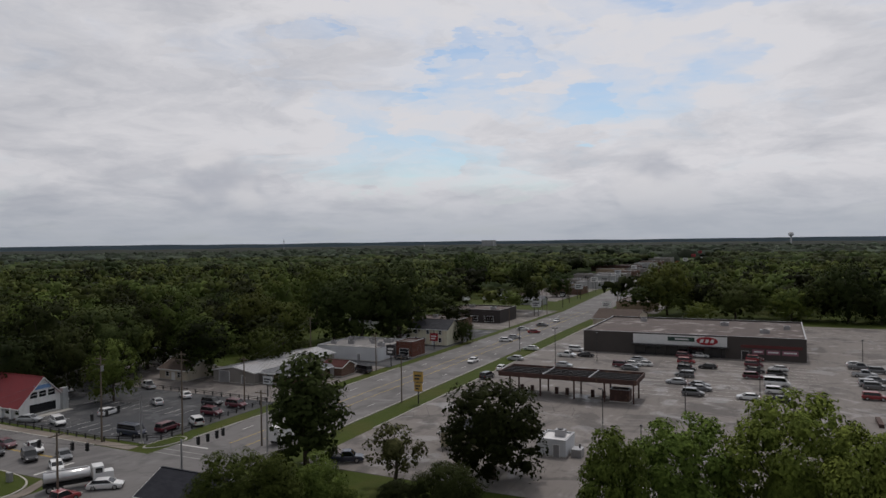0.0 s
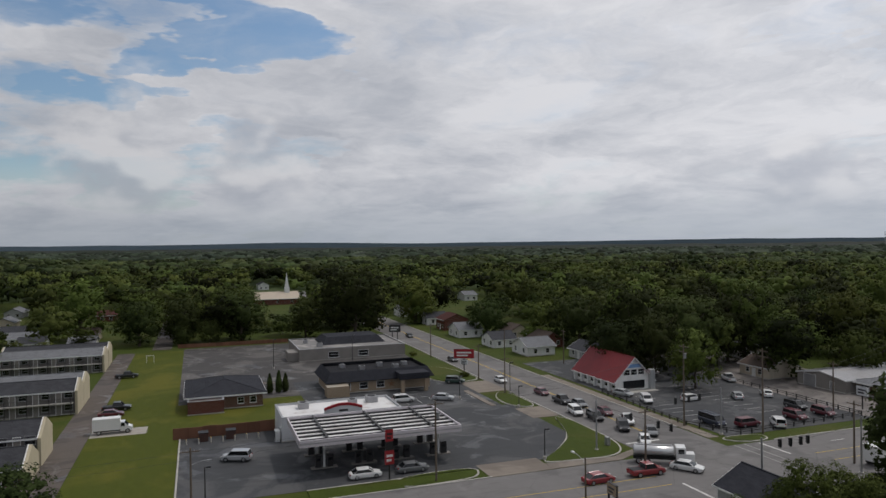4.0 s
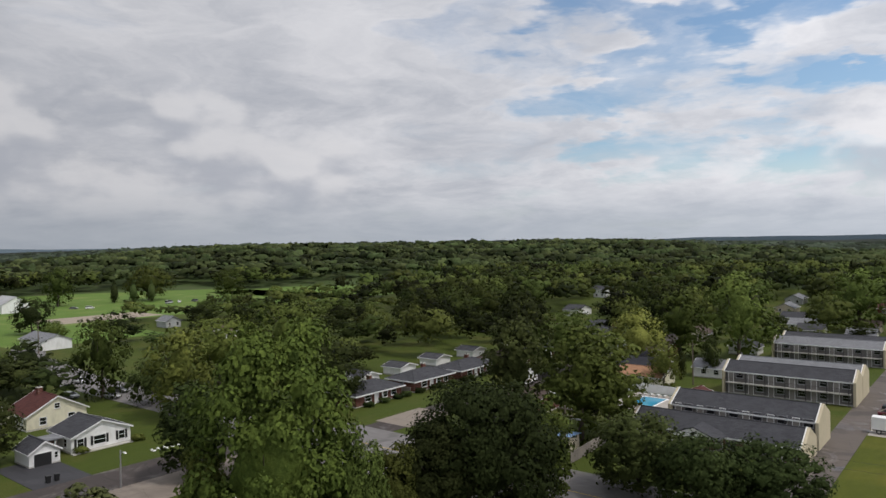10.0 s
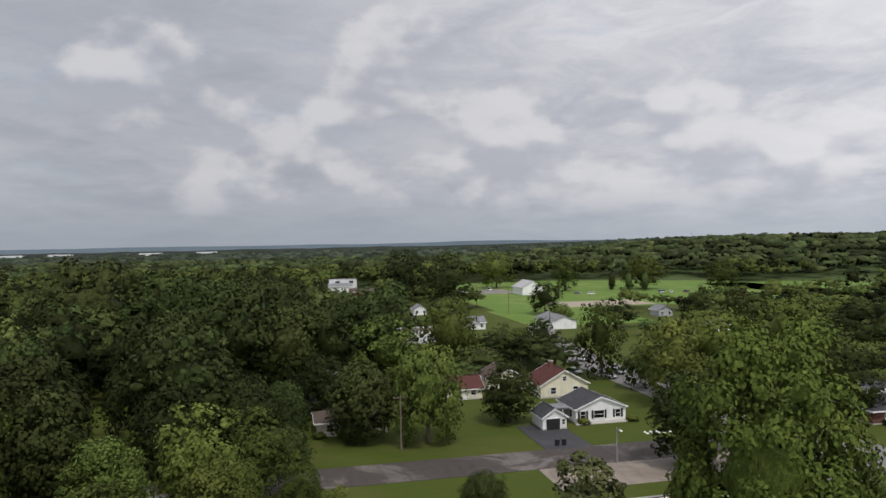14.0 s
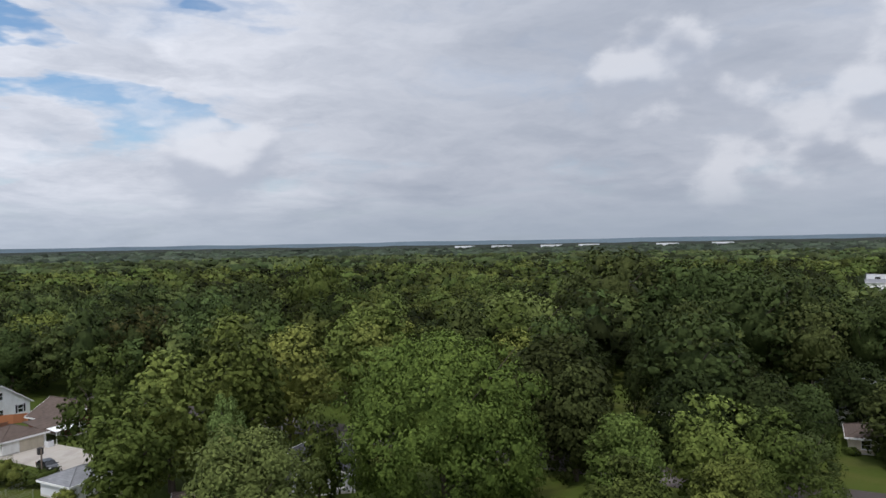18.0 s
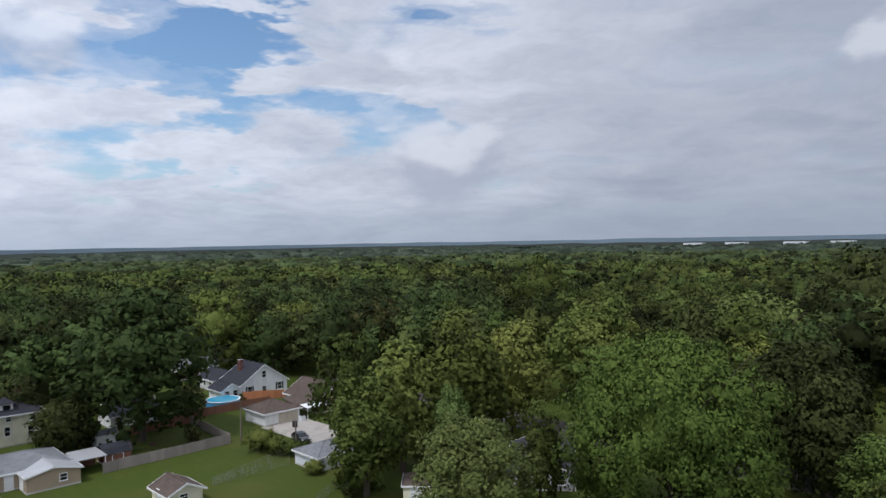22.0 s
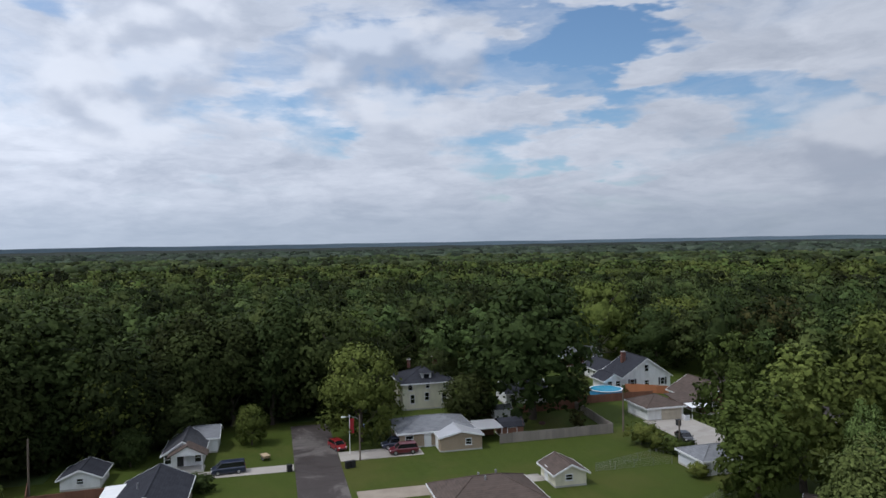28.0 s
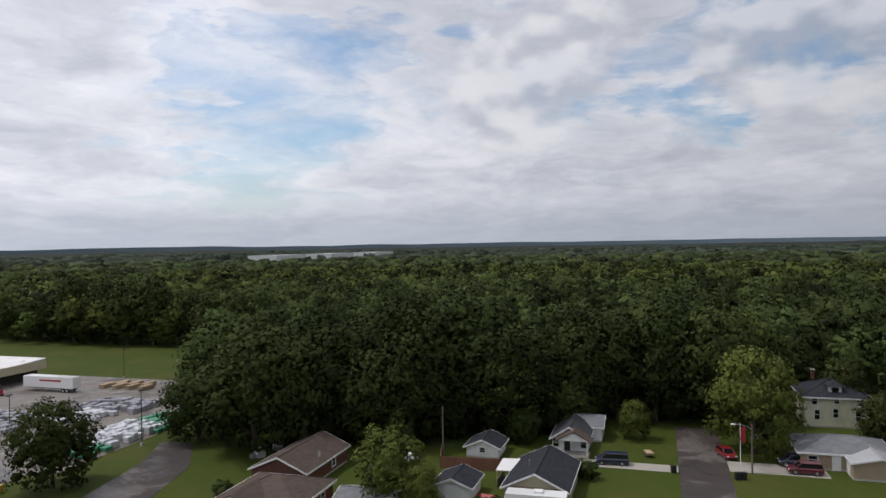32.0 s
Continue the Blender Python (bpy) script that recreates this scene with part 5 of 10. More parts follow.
def old_canopy():
    ob = thing("fuel_canopy", "disused rusty brown fuel canopy on steel posts", "canopy", -41, 150, 0, group="canopies")
    w, d, z = 30, 10, 4.3
    g = Geo()
    for x0, x1, y0, y1 in ((-w / 2, w / 2, -d / 2, -d / 2 + 0.15), (-w / 2, w / 2, d / 2 - 0.15, d / 2), (-w / 2, -w / 2 + 0.15, -d / 2 + 0.15, d / 2 - 0.15), (w / 2 - 0.15, w / 2, -d / 2 + 0.15, d / 2 - 0.15)):
        g.box(x0, x1, y0, y1, z, z + 1.0)
    part("fascia", g, RUST, ob)
    part("deck", Geo().box(-w / 2 + 0.15, w / 2 - 0.15, -d / 2 + 0.15, d / 2 - 0.15, z + 0.15, z + 0.35), RUST, ob)
    for i in range(5):
        y = -d / 2 + 1.5 + i * 1.75
        part("beam", Geo().box(-w / 2 + 0.2, w / 2 - 0.2, y - 0.12, y + 0.12, z + 0.35, z + 0.72), DARKSTEEL, ob)
    for x in (-5, 5):
        part("cross_beam", Geo().box(x - 0.1, x + 0.1, -d / 2 + 0.2, d / 2 - 0.2, z + 0.72, z + 0.95), STEEL, ob, "pale cross beam")
    for x in (-13, -6, 1.5, 8, 14):
        for y in (-3, 3):
            part("post", Geo().box(x - 0.15, x + 0.15, y - 0.15, y + 0.15, -0.1, z + 0.2), RUST, ob)
    for x in (-10, -2, 6):
        isl = thing("pump_island", "bare concrete pump island below a canopy", "pump island", -41 + x, 150, group="pump islands")
        part("kerb", Geo().box(-2.2, 2.2, -0.6, 0.6, -0.05, 0.2), KERB, isl)
        for px in (-1.2, 1.2):
            part("pump_stub", Geo().box(px - 0.35, px + 0.35, -0.25, 0.25, 0.2, 1.7), RUST, isl)
    k = flat_building("small brown kiosk beneath the disused canopy", -30, 149, 4, 3, 2.5, RUST, TARROOF, "kiosk", 0.15)


old_canopy()
k = flat_building("small white block building with a roof unit", -32.3, 109, 4.6, 5.4, 2.5, BLOCK, WHITEROOF, "utility_building", 0.25, units=((0.6, 0.5, 0.8),), doors=(("s", 0.8, 0.95, 2.0, STEEL),))
k = thing("site_generator", "grey steel unit beside the white block building", "machine", -28.6, 108.2)
part("housing", Geo().box(-0.8, 0.8, -1.0, 1.0, 0, 1.3), STEEL, k)
part("stack", Geo().tube((0.3, 0.3, 1.3), (0.3, 0.3, 1.9), 0.12), DARKSTEEL, k)
house("small cream building with a dark pitched roof", -47, 107, 7, 6, 2.7, 1.5, "y", STUCCO, SHINGLE_GREY, "small_shop", wins=(("s", -1.5, 1.0, 1.2, 1.0, False),), doors=(("s", 1.5, 1.0, 2.05, DARKSTEEL),), group="shops")
pylon_sign(-68.7, 131, 6.4, ((2.6, 4.4, 1.7, GOLD, BAR), (4.6, 6.7, 2.1, GOLD, BAR)), "faded yellow two-panel roadside sign")
for x, y, h, n in ((-16.1, 140.4, 10.5, 2), (-28.8, 126.7, 7, 1), (-72, 205, 7, 2), (-54.1, 182.7, 10.5, 2), (-3.6, 165.8, 8, 2), (19.9, 211.7, 7, 2), (-20, 115, 4, 1), (-46, 196, 8, 2)):
    lot_light(x, y, h, n, (x * 13) % 180)
for x, y in ((8, 168), (16.5, 148)):
    b = thing("barrier_wall", "row of rusty debris along the lot edge", "barrier", x, y)
    part("block", Geo().box(-0.4, 0.4, -3, 3, -0.05, 0.7), RUST, b)

# ---- north-west: restaurant, workshops and shops ----


def red_restaurant():
    ob = thing("restaurant", "white restaurant with a steep bright red roof", "restaurant", -144.5, 93.4, group="shops")
    w, d = 18, 10
    walls(ob, w, d, 2.6, WHITE, 5.0, "x")
    gable_roof(ob, w, d, 2.6, 5.0, "x", REDROOF, 0.5)
    for a in (-1.9, 0, 1.9):
        window(ob, "e", w, d, a, 3.6, 1.5, 1.2)
    part("glazing", face_box(Geo(), "e", w, d, -2.8, 2.8, 0.5, 2.3, 0.02, 0.1), GLASS, ob, "dark shop window")
    for a in range(-8, 8, 3):
        part("bracket", face_box(Geo(), "s", w, d, a - 0.3, a + 0.3, 0.0, 2.2, 0.0, 0.5), WHITE, ob)
        window(ob, "s", w, d, a + 1.5, 0.9, 1.3, 1.1)
    part("side_tower", Geo().box(w / 2 - 0.3, w / 2 + 0.9, 3.9, 5.1, 0, 4.6), GREYWALL, ob, "narrow dark grey tower")
    part("step", Geo().box(w / 2, w / 2 + 2.5, -4.5, 5, -0.1, 0.18), KERB, ob)
    part("raised_sign", face_box(Geo(), "e", w, d, -1.8, 1.8, 5.2, 6.0, 0.02, 0.12), BLUETARP, ob, "pale blue sign panel")


red_restaurant()
rail_fence([(-136, 85.4), (-106, 84.2), (-97.6, 89), (-99.5, 119.5), (-142, 121), (-142, 112)])
house("low brown house with a brown shingle roof", -138, 134.5, 9.5, 9, 2.9, 1.9, "x", TAN, SHINGLE_BROWN, wins=(("s", -2, 1.0, 1.1, 1.1, False), ("s", 2, 1.0, 1.1, 1.1, False)), doors=(("s", 0, 1.0, 2.05, TRIM),), group="workshops")


def ribbed_shed(label, x, y, w, d, h, rise, wall, roof, name="workshop"):
    ob = house(label, x, y, w, d, h, rise, "y", wall, roof, name, group="workshops", over=0.3, doors=(("s", -3, 3.2, 2.8, STEEL), ("s", 3, 1.0, 2.05, STEEL)), wins=(("e", -6, 1.2, 1.4, 1.0, False), ("e", 2, 1.2, 1.4, 1.0, False)))
    k = rise / (w / 2)
    n = int(d / 0.9)
    for s in (-1, 1):
        g = Geo()
        for i in range(n):
            yy = -d / 2 + d * (i + 0.5) / n
            g.tube((s * (w / 2 + 0.25), yy, h - 0.25 * k + 0.03), (0, yy, h + rise + 0.03), 0.035, n=4)
        part("roof_ribs", g, roof, ob)
    return ob


ribbed_shed("long workshop with a bright metal sheet roof", -121, 150, 13, 34, 3.0, 1.1, GREYBLOCK, METALROOF)
house("grey-roofed roadside shop with a shaded porch", -109, 143, 11, 14, 2.7, 1.6, "y", BROWNBRICK, SHINGLE_LIGHT, "roadside_shop", hip=True, wins=(("s", -3, 0.9, 1.6, 1.3, False), ("s", 3, 0.9, 1.6, 1.3, False), ("e", 0, 0.9, 2.4, 1.4, False)), doors=(("s", 0, 1.0, 2.05, DARKSTEEL),), group="shops", over=1.2)
house("small red-brown roofed shop beside the road", -103, 152, 6, 6, 2.7, 1.2, "x", BROWNBRICK, SHINGLE_RED, "roadside_shop", group="shops", doors=(("s", 0, 1.0, 2.05, TRIM),))
flat_building("long white flat-roofed shop with many roof units", -113.5, 182, 21, 20, 3.6, BLOCK, GREYROOF, "white_shop", 0.35, units=((-7, 4, 1.0), (-3, -3, 0.8), (0, 5, 1.2), (3, 0, 0.7), (6, 4, 1.3), (8, -4, 0.9), (-8, -5, 0.7)), wins=(("s", -8, 0.9, 1.2, 1.2, False), ("s", -6, 0.9, 1.2, 1.2, False)), doors=(("s", 4, 1.0, 2.05, STEEL),))
flat_building("dark red brick entrance block of the white shop", -100, 186, 5.5, 8, 4.4, BRICK, TARROOF, "entrance_block", 0.3, wins=(("s", 0, 0.8, 3.0, 1.8, False),))
house("two-storey tan house beside the main road", -105, 213, 14, 11, 5.4, 2.6, "x", CREAM, SHINGLE_GREY, wins=(("s", -4.5, 1.0, 1.0, 1.4, False), ("s", -1.5, 1.0, 1.0, 1.4, False), ("s", 4.5, 1.0, 1.0, 1.4, False), ("s", -4.5, 3.6, 1.0, 1.3, False), ("s", 0, 3.6, 1.0, 1.3, False), ("s", 4.5, 3.6, 1.0, 1.3, False)), doors=(("s", 2, 1.0, 2.1, TRIM),), group="shops")
flat_building("low dark flat-roofed shop with parked cars", -121, 252, 20, 14, 3.6, BROWNBRICK, TARROOF, "dark_shop", 0.4, units=((-4, 2, 1.0), (5, 0, 0.8)), wins=(("s", -5, 0.8, 3.0, 1.7, False), ("s", 3, 0.8, 3.0, 1.7, False)))
flat_building("long dark flat-roofed store beside the main road", -116, 282, 24, 20, 5.0, surf("dark_brown_cladding", (0.05, 0.042, 0.04), (0.035, 0.03, 0.03), 0.6, 0.8, 0.1), TARROOF, "dark_shop", 0.5, units=((-6, 3, 1.2), (6, -2, 1.2)), wins=(("s", -7, 0.6, 4.0, 2.2, False), ("s", 0, 0.6, 4.0, 2.2, False), ("s", 7, 0.6, 4.0, 2.2, False)))
for x, y, w, d, wall, roof in ((-150, 386, 13, 9, WHITE, SHINGLE_LIGHT), (-133, 392, 12, 9, TAN, SHINGLE_BROWN), (-168, 372, 11, 9, WHITE, SHINGLE_GREY), (-118, 360, 12, 9, GREYWALL, SHINGLE_LIGHT), (-175, 142, 11, 8, GREYWALL, SHINGLE_BROWN), (-160, 150, 10, 8, WHITE, SHINGLE_LIGHT), (-150, 240, 10, 8, WHITE, SHINGLE_GREY)):
    house("small far house among the trees", x, y, w, d, 2.8, 1.8, "x", wall, roof, wins=(("s", -3, 1.0, 1.2, 1.2, False), ("s", 3, 1.0, 1.2, 1.2, False)), doors=(("s", 0, 1.0, 2.05, TRIM),))
flat_building("far grey roadside store with a wide roof", -118, 500, 22, 24, 4.2, GREYWALL, GREYROOF, "far_store", 0.5, units=((-5, 0, 1.4), (6, 5, 1.4)))
flat_building("far pale roadside store", -120, 440, 18, 18, 4.0, BROWNBRICK, TARROOF, "far_store", 0.5, units=((3, 0, 1.4),))
flat_building("far low brown store beside the main road", -62, 352, 16, 26, 4.2, TANBRICK, TARROOF, "far_store", 0.4, units=((0, 4, 1.2),))
flat_building("distant white store beside the main road", -130, 620, 26, 24, 4.5, GREYBLOCK, GREYROOF, "far_store", 0.5)
flat_building("distant brown store beside the main road", -66, 705, 20, 26, 5, BROWNBRICK, TARROOF, "far_store", 0.5)
flat_building("distant dark store beside the main road", -160, 780, 50, 30, 6, RUST, TARROOF, "far_store", 0.5)
pylon_sign(-99, 305, 7, ((4, 6.8, 4.2, BLOCK, BAR),), "pale rectangular roadside sign", 2)
pylon_sign(-98, 345, 8, ((5.5, 8, 3.0, BLACK, TRIM),), "dark square roadside sign on one pole")
pylon_sign(-96.5, 168, 6, ((3.0, 5.8, 2.6, DARKSTEEL, TRIM),), "dark board sign beside the shop entrance")
pylon_sign(-99, 200, 6, ((2.6, 5.0, 2.6, REDPAINT, TRIM),), "red and white shop sign on a pole")
pylon_sign(-103, 124, 5, ((2.8, 4.6, 2.4, BLOCK, BAR),), "pale panel sign beside the car park")
pylon_sign(-66, 300, 8, ((5.5, 7.5, 4.0, TRIM, BAR),), "white roadside sign near the supermarket")

# junction: house, signals, poles
house("dark-roofed low house at the road junction", -67.5, 67.0, 11, 8.5, 2.7, 2.2, "x", GREYWALL, SHINGLE_DARK, wins=(("n", -3.4, 1.0, 1.2, 1.2, False), ("n", 3, 1.0, 1.2, 1.2, False)), doors=(("n", 0, 1.0, 2.05, TRIM),), group="shops")
for (px, py), (qx, qy), heads in (((-99, 61), (-99, 86), (0.62, 0.73, 0.82)), ((-99, 61), (-72, 69), (0.25, 0.43, 0.51)), ((-72, 69), (-75, 90), (0.17, 0.27, 0.37, 0.44))):
    cable((px, py, 7.6), (qx, qy, 7.6), 0.7, 0.03, "span_wire", "steel span wire carrying traffic signals")
    for f in heads:
        x, y = px + (qx - px) * f, py + (qy - py) * f
        signal_head(x, y, 6.65 - 2.8 * f * (1 - f) + 0.7, -90 if abs(qx - px) < 5 else 0)
for x, y in ((-99, 61), (-99, 86), (-72, 69), (-75, 90)):
    ob = thing("signal_pole", "grey steel strain pole for traffic signals", "pole", x, y, group="signal poles")
    part("pole", Geo().tube((0, 0, -0.2), (0, 0, 8.2), 0.16, 0.11, 10), STEEL, ob)
    part("base", Geo().tube((0, 0, -0.1), (0, 0, 0.25), 0.35, n=12), KERB, ob)
ob = thing("signal_cabinet", "grey traffic signal cabinet on a concrete base", "cabinet", -100.5, 64)
part("cabinet", Geo().box(-0.4, 0.4, -0.3, 0.3, 0.15, 1.5), STEEL, ob)
part("base", Geo().box(-0.5, 0.5, -0.4, 0.4, -0.1, 0.15), KERB, ob)
north_poles = [(-106.2, 83.9, 15), (-96.6, 92.9, 15), (-103, 116.4, 10), (-78.7, 93, 9.5), (-86.5, 61.5, 9.5), (-122, 166, 13), (-72.4, 130.4, 10), (-94.5, 31.9, 11.6), (-93.6, -1.0, 8.7), (-144, 65.2, 8.3), (-160.5, 65.6, 8.9), (-184.4, 83.5, 9.5), (-198, 65.6, 10), (-172.5, 96.1, 9.6), (-164, -57, 10), (-93.3, -51.7, 9.4), (-96.5, 160, 10), (-96, 215, 10), (-95.5, 260, 10), (-95.5, 310, 10)]
for i, (x, y, h) in enumerate(north_poles):
    utility_pole(x, y, h, 2 if i in (0, 1, 15) else 1, i in (0, 7), 0 if y > 70 else 90, i in (8, 15))
for (x0, y0, z0), (x1, y1, z1) in (((-106.2, 83.9, 14.6), (-96.6, 92.9, 14.6)), ((-96.6, 92.9, 14.4), (-103, 116.4, 9.8)), ((-103, 116.4, 9.5), (-122, 166, 12.5)), ((-106.2, 83.9, 14.2), (-94.5, 31.9, 11.1)), ((-94.5, 31.9, 11), (-93.6, -1, 8.2)), ((-93.6, -1, 8.2), (-93.3, -51.7, 8.9)), ((-144, 65.2, 7.8), (-160.5, 65.6, 8.4)), ((-96.5, 160, 9.5), (-96, 215, 9.5)), ((-96, 215, 9.5), (-95.5, 260, 9.5))):
    cable((x0, y0, z0), (x1, y1, z1))
    cable((x0 + 0.4, y0 + 0.4, z0 - 0.9), (x1 + 0.4, y1 + 0.4, z1 - 0.9))
tanker(-89.6, 66.6, 58)
box_truck(-77, 97, 90, "white box delivery truck on the main road")
ob = pylon_sign(-79, 51, 2.2, ((0.8, 2.2, 2.0, TANBRICK, BAR),), "low tan roadside board sign", 2)

for x, y, w, d, h, wall, roof in ((-128, 585, 18, 22, 4.5, GREYWALL, GREYROOF), (-150, 610, 22, 16, 4, GREYBLOCK, GREYROOF), (-126, 660, 18, 30, 5, BROWNBRICK, TARROOF), (-150, 700, 24, 20, 5, TANBRICK, GREYROOF), (-132, 740, 20, 18, 4, GREYBLOCK, GREYROOF), (-72, 600, 16, 20, 4.5, REDWALL, TARROOF), (-70, 655, 16, 26, 4.5, GREYBLOCK, GREYROOF),
                                  (-78, 800, 18, 22, 6, REDWALL, TARROOF), (-80, 860, 18, 30, 6, GREYBLOCK, GREYROOF), (-82, 940, 20, 30, 7, REDWALL, GREYROOF), (-140, 850, 22, 30, 6, GREYWALL, GREYROOF), (-146, 930, 26, 30, 6, BROWNBRICK, GREYROOF), (-84, 1040, 24, 36, 8, GREYWALL, GREYROOF), (-150, 1040, 30, 40, 7, GREYBLOCK, GREYROOF), (-130, 470, 16, 14, 4, TANBRICK, SHINGLE_GREY), (-140, 530, 20, 16, 4, GREYBLOCK, GREYROOF)):
    flat_building("low flat-roofed store along the distant main road", x, y, w, d, h, wall, roof, "roadside_store", 0.5, units=((2, 2, 1.3),), wins=(("e" if x < -100 else "w", 0, 0.8, 6.0, 1.8, False), ("s", 0, 0.8, 5.0, 1.8, False)))
for x, y, h, top in ((-104, 400, 9, BLOCK), (-108, 455, 10, TRIM), (-74, 470, 9, REDPAINT), (-110, 540, 11, BLOCK), (-84, 570, 11, REDPAINT), (-116, 640, 11, TRIM), (-86, 700, 13, REDPAINT), (-88, 780, 14, TRIM), (-90, 880, 16, REDPAINT), (-94, 1000, 18, REDPAINT)):
    pylon_sign(x, y, h, ((h - 3.2, h, 4.6, top, BAR),), "square sign on a pole along the distant road", 2)
for x, y in ((-104, 330), (-72, 352), (-102, 372), (-73, 420), (-106, 430), (-108, 500), (-78, 520), (-112, 590), (-84, 640), (-114, 690), (-88, 740)):
    utility_pole(x, y, 11, 1, False, 0)

# far skyline
flat_building("distant tall slab block on the horizon", -990, 2480, 46, 30, 38, GREYWALL, TARROOF, "tower_block", 1.0, category="tower")
for x, y, h in ((-1500, 1900, 52), (-1250, 2450, 40)):
    t = thing("radio_mast", "thin distant radio mast on the horizon", "mast", x, y)
    part("mast", Geo().tube((0, 0, 0), (0, 0, h), 1.4, 0.6, 6), STEEL, t)
    part("platform", Geo().tube((0, 0, h * 0.8), (0, 0, h * 0.83), 2.2, n=8), STEEL, t)
t = thing("water_tower", "distant water tower on the horizon", "water tower", 40, 2500)
part("shaft", Geo().tube((0, 0, 0), (0, 0, 38), 3.0, 2.4, 12), BLOCK, t)
part("tank", Geo().loft([[(r * math.cos(a), r * math.sin(a), z) for a in [2 * math.pi * i / 16 for i in range(16)]] for r, z in ((2.5, 37), (8, 42), (8.5, 47), (6, 51), (1, 53))]), BLOCK, t)

car("pickup", "white", -32.4, 214.3, 0, "parked on the bleached supermarket lot", "parked cars")
car("suv", "maroon", -24.1, 210.0, 0, "parked on the bleached supermarket lot", "parked cars")
car("sedan", "white", -20.1, 212.5, 0, "parked on the bleached supermarket lot", "parked cars")
car("suv", "red", -22.6, 200.6, 0, "parked on the bleached supermarket lot", "parked cars")
car("suv", "black", -21.3, 189.4, 0, "parked on the bleached supermarket lot", "parked cars")
car("sedan", "black", -16.6, 194.7, 180, "parked on the bleached supermarket lot", "parked cars")
car("suv", "grey", -20.8, 180.7, 180, "parked on the bleached supermarket lot", "parked cars")
car("sedan", "silver", -21.6, 171.5, 180, "parked on the bleached supermarket lot", "parked cars")
car("sedan", "grey", -16.3, 169.5, 0, "parked on the bleached supermarket lot", "parked cars")
car("suv", "grey", -16.7, 159.8, 0, "parked on the bleached supermarket lot", "parked cars")
car("sedan", "grey", -15.7, 165.8, 0, "parked on the bleached supermarket lot", "parked cars")
car("suv", "red", -5.8, 210.9, 0, "parked on the bleached supermarket lot", "parked cars")
car("suv", "maroon", -5.8, 201.6, 0, "parked on the bleached supermarket lot", "parked cars")
car("sedan", "black", -5.3, 193.2, 0, "parked on the bleached supermarket lot", "parked cars")
car("suv", "maroon", -5.5, 184.5, 0, "parked on the bleached supermarket lot", "parked cars")
car("sedan", "white", 0.1, 197.8, 180, "parked on the bleached supermarket lot", "parked cars")
car("suv", "black", -0.3, 189.6, 0, "parked on the bleached supermarket lot", "parked cars")
car("hatch", "black", -0.9, 182.7, 0, "parked on the bleached supermarket lot", "parked cars")
car("van", "white", -0.3, 177.3, 0, "parked on the bleached supermarket lot", "parked cars")
car("suv", "white", -0.4, 168.3, 0, "parked on the bleached supermarket lot", "parked cars")
car("sedan", "black", 0.1, 159.8, 180, "parked on the bleached supermarket lot", "parked cars")
car("sedan", "white", -5.7, 160.2, 180, "parked on the bleached supermarket lot", "parked cars")
car("suv", "maroon", -37.8, 189.1, 0, "parked on the bleached supermarket lot", "parked cars")
car("sedan", "white", -35.3, 191.9, 0, "parked on the bleached supermarket lot", "parked cars")
car("sedan", "silver", -35.2, 199.6, 0, "parked on the bleached supermarket lot", "parked cars")
car("sedan", "white", -32.6, 192.9, 180, "parked on the bleached supermarket lot", "parked cars")
car("sedan", "grey", -35.0, 185.7, 0, "parked on the bleached supermarket lot", "parked cars")
car("pickup", "white", -55.8, 199.9, 0, "parked on the bleached supermarket lot", "parked cars")
car("suv", "white", -55.9, 211.1, 0, "parked on the bleached supermarket lot", "parked cars")
car("sedan", "black", -50.6, 201.9, 0, "parked on the bleached supermarket lot", "parked cars")
car("sedan", "silver", -52.0, 183.5, 0, "parked on the bleached supermarket lot", "parked cars")
car("suv", "black", -65.3, 161.4, 80, "parked on the bleached supermarket lot", "parked cars")
car("sedan", "white", -66.0, 173.5, 90, "parked on the bleached supermarket lot", "parked cars")
car("pickup", "grey", 18.8, 206.9, 0, "parked on the bleached supermarket lot", "parked cars")
car("pickup", "silver", 18.8, 196.4, 0, "parked on the bleached supermarket lot", "parked cars")
car("suv", "silver", 18.7, 184.3, 0, "parked on the bleached supermarket lot", "parked cars")
car("sedan", "grey", 20.4, 189.8, 0, "parked on the bleached supermarket lot", "parked cars")
car("suv", "red", 18.0, 169.4, 0, "parked on the bleached supermarket lot", "parked cars")
car("suv", "grey", 22.4, 202.6, 0, "parked on the bleached supermarket lot", "parked cars")
car("suv", "grey", 19.3, 181.3, 0, "parked on the bleached supermarket lot", "parked cars")
car("sedan", "white", 18.3, 211.0, 0, "parked on the bleached supermarket lot", "parked cars")
car("pickup", "navy", -60.8, 91.4, 30, "parked on the bleached supermarket lot", "parked cars")
car("sedan", "white", -85.4, 67.9, 35, "waiting on the asphalt road", "cars on the road")
car("sedan", "white", -99.5, 70.6, -30, "waiting on the asphalt road", "cars on the road")
car("pickup", "white", -111.8, 75.4, -20, "waiting on the asphalt road", "cars on the road")
car("suv", "black", -108.1, 72.1, -25, "waiting on the asphalt road", "cars on the road")
car("sedan", "grey", -103.7, 74.9, -25, "waiting on the asphalt road", "cars on the road")
for kind, colour, x, y, turn in (("suv", "black", -116.1, 71.3, -6), ("sedan", "grey", -126.9, 74.2, -4), ("sedan", "maroon", -119.0, 75.2, -4), ("pickup", "red", -85.9, 61.2, 88), ("sedan", "red", -85.6, 53.0, 92)):
    car(kind, colour, x, y, turn, "waiting on the asphalt road", "cars on the road")
car("sedan", "white", -77.5, 181.1, -90, "driving along the wide main road", "cars on the road")
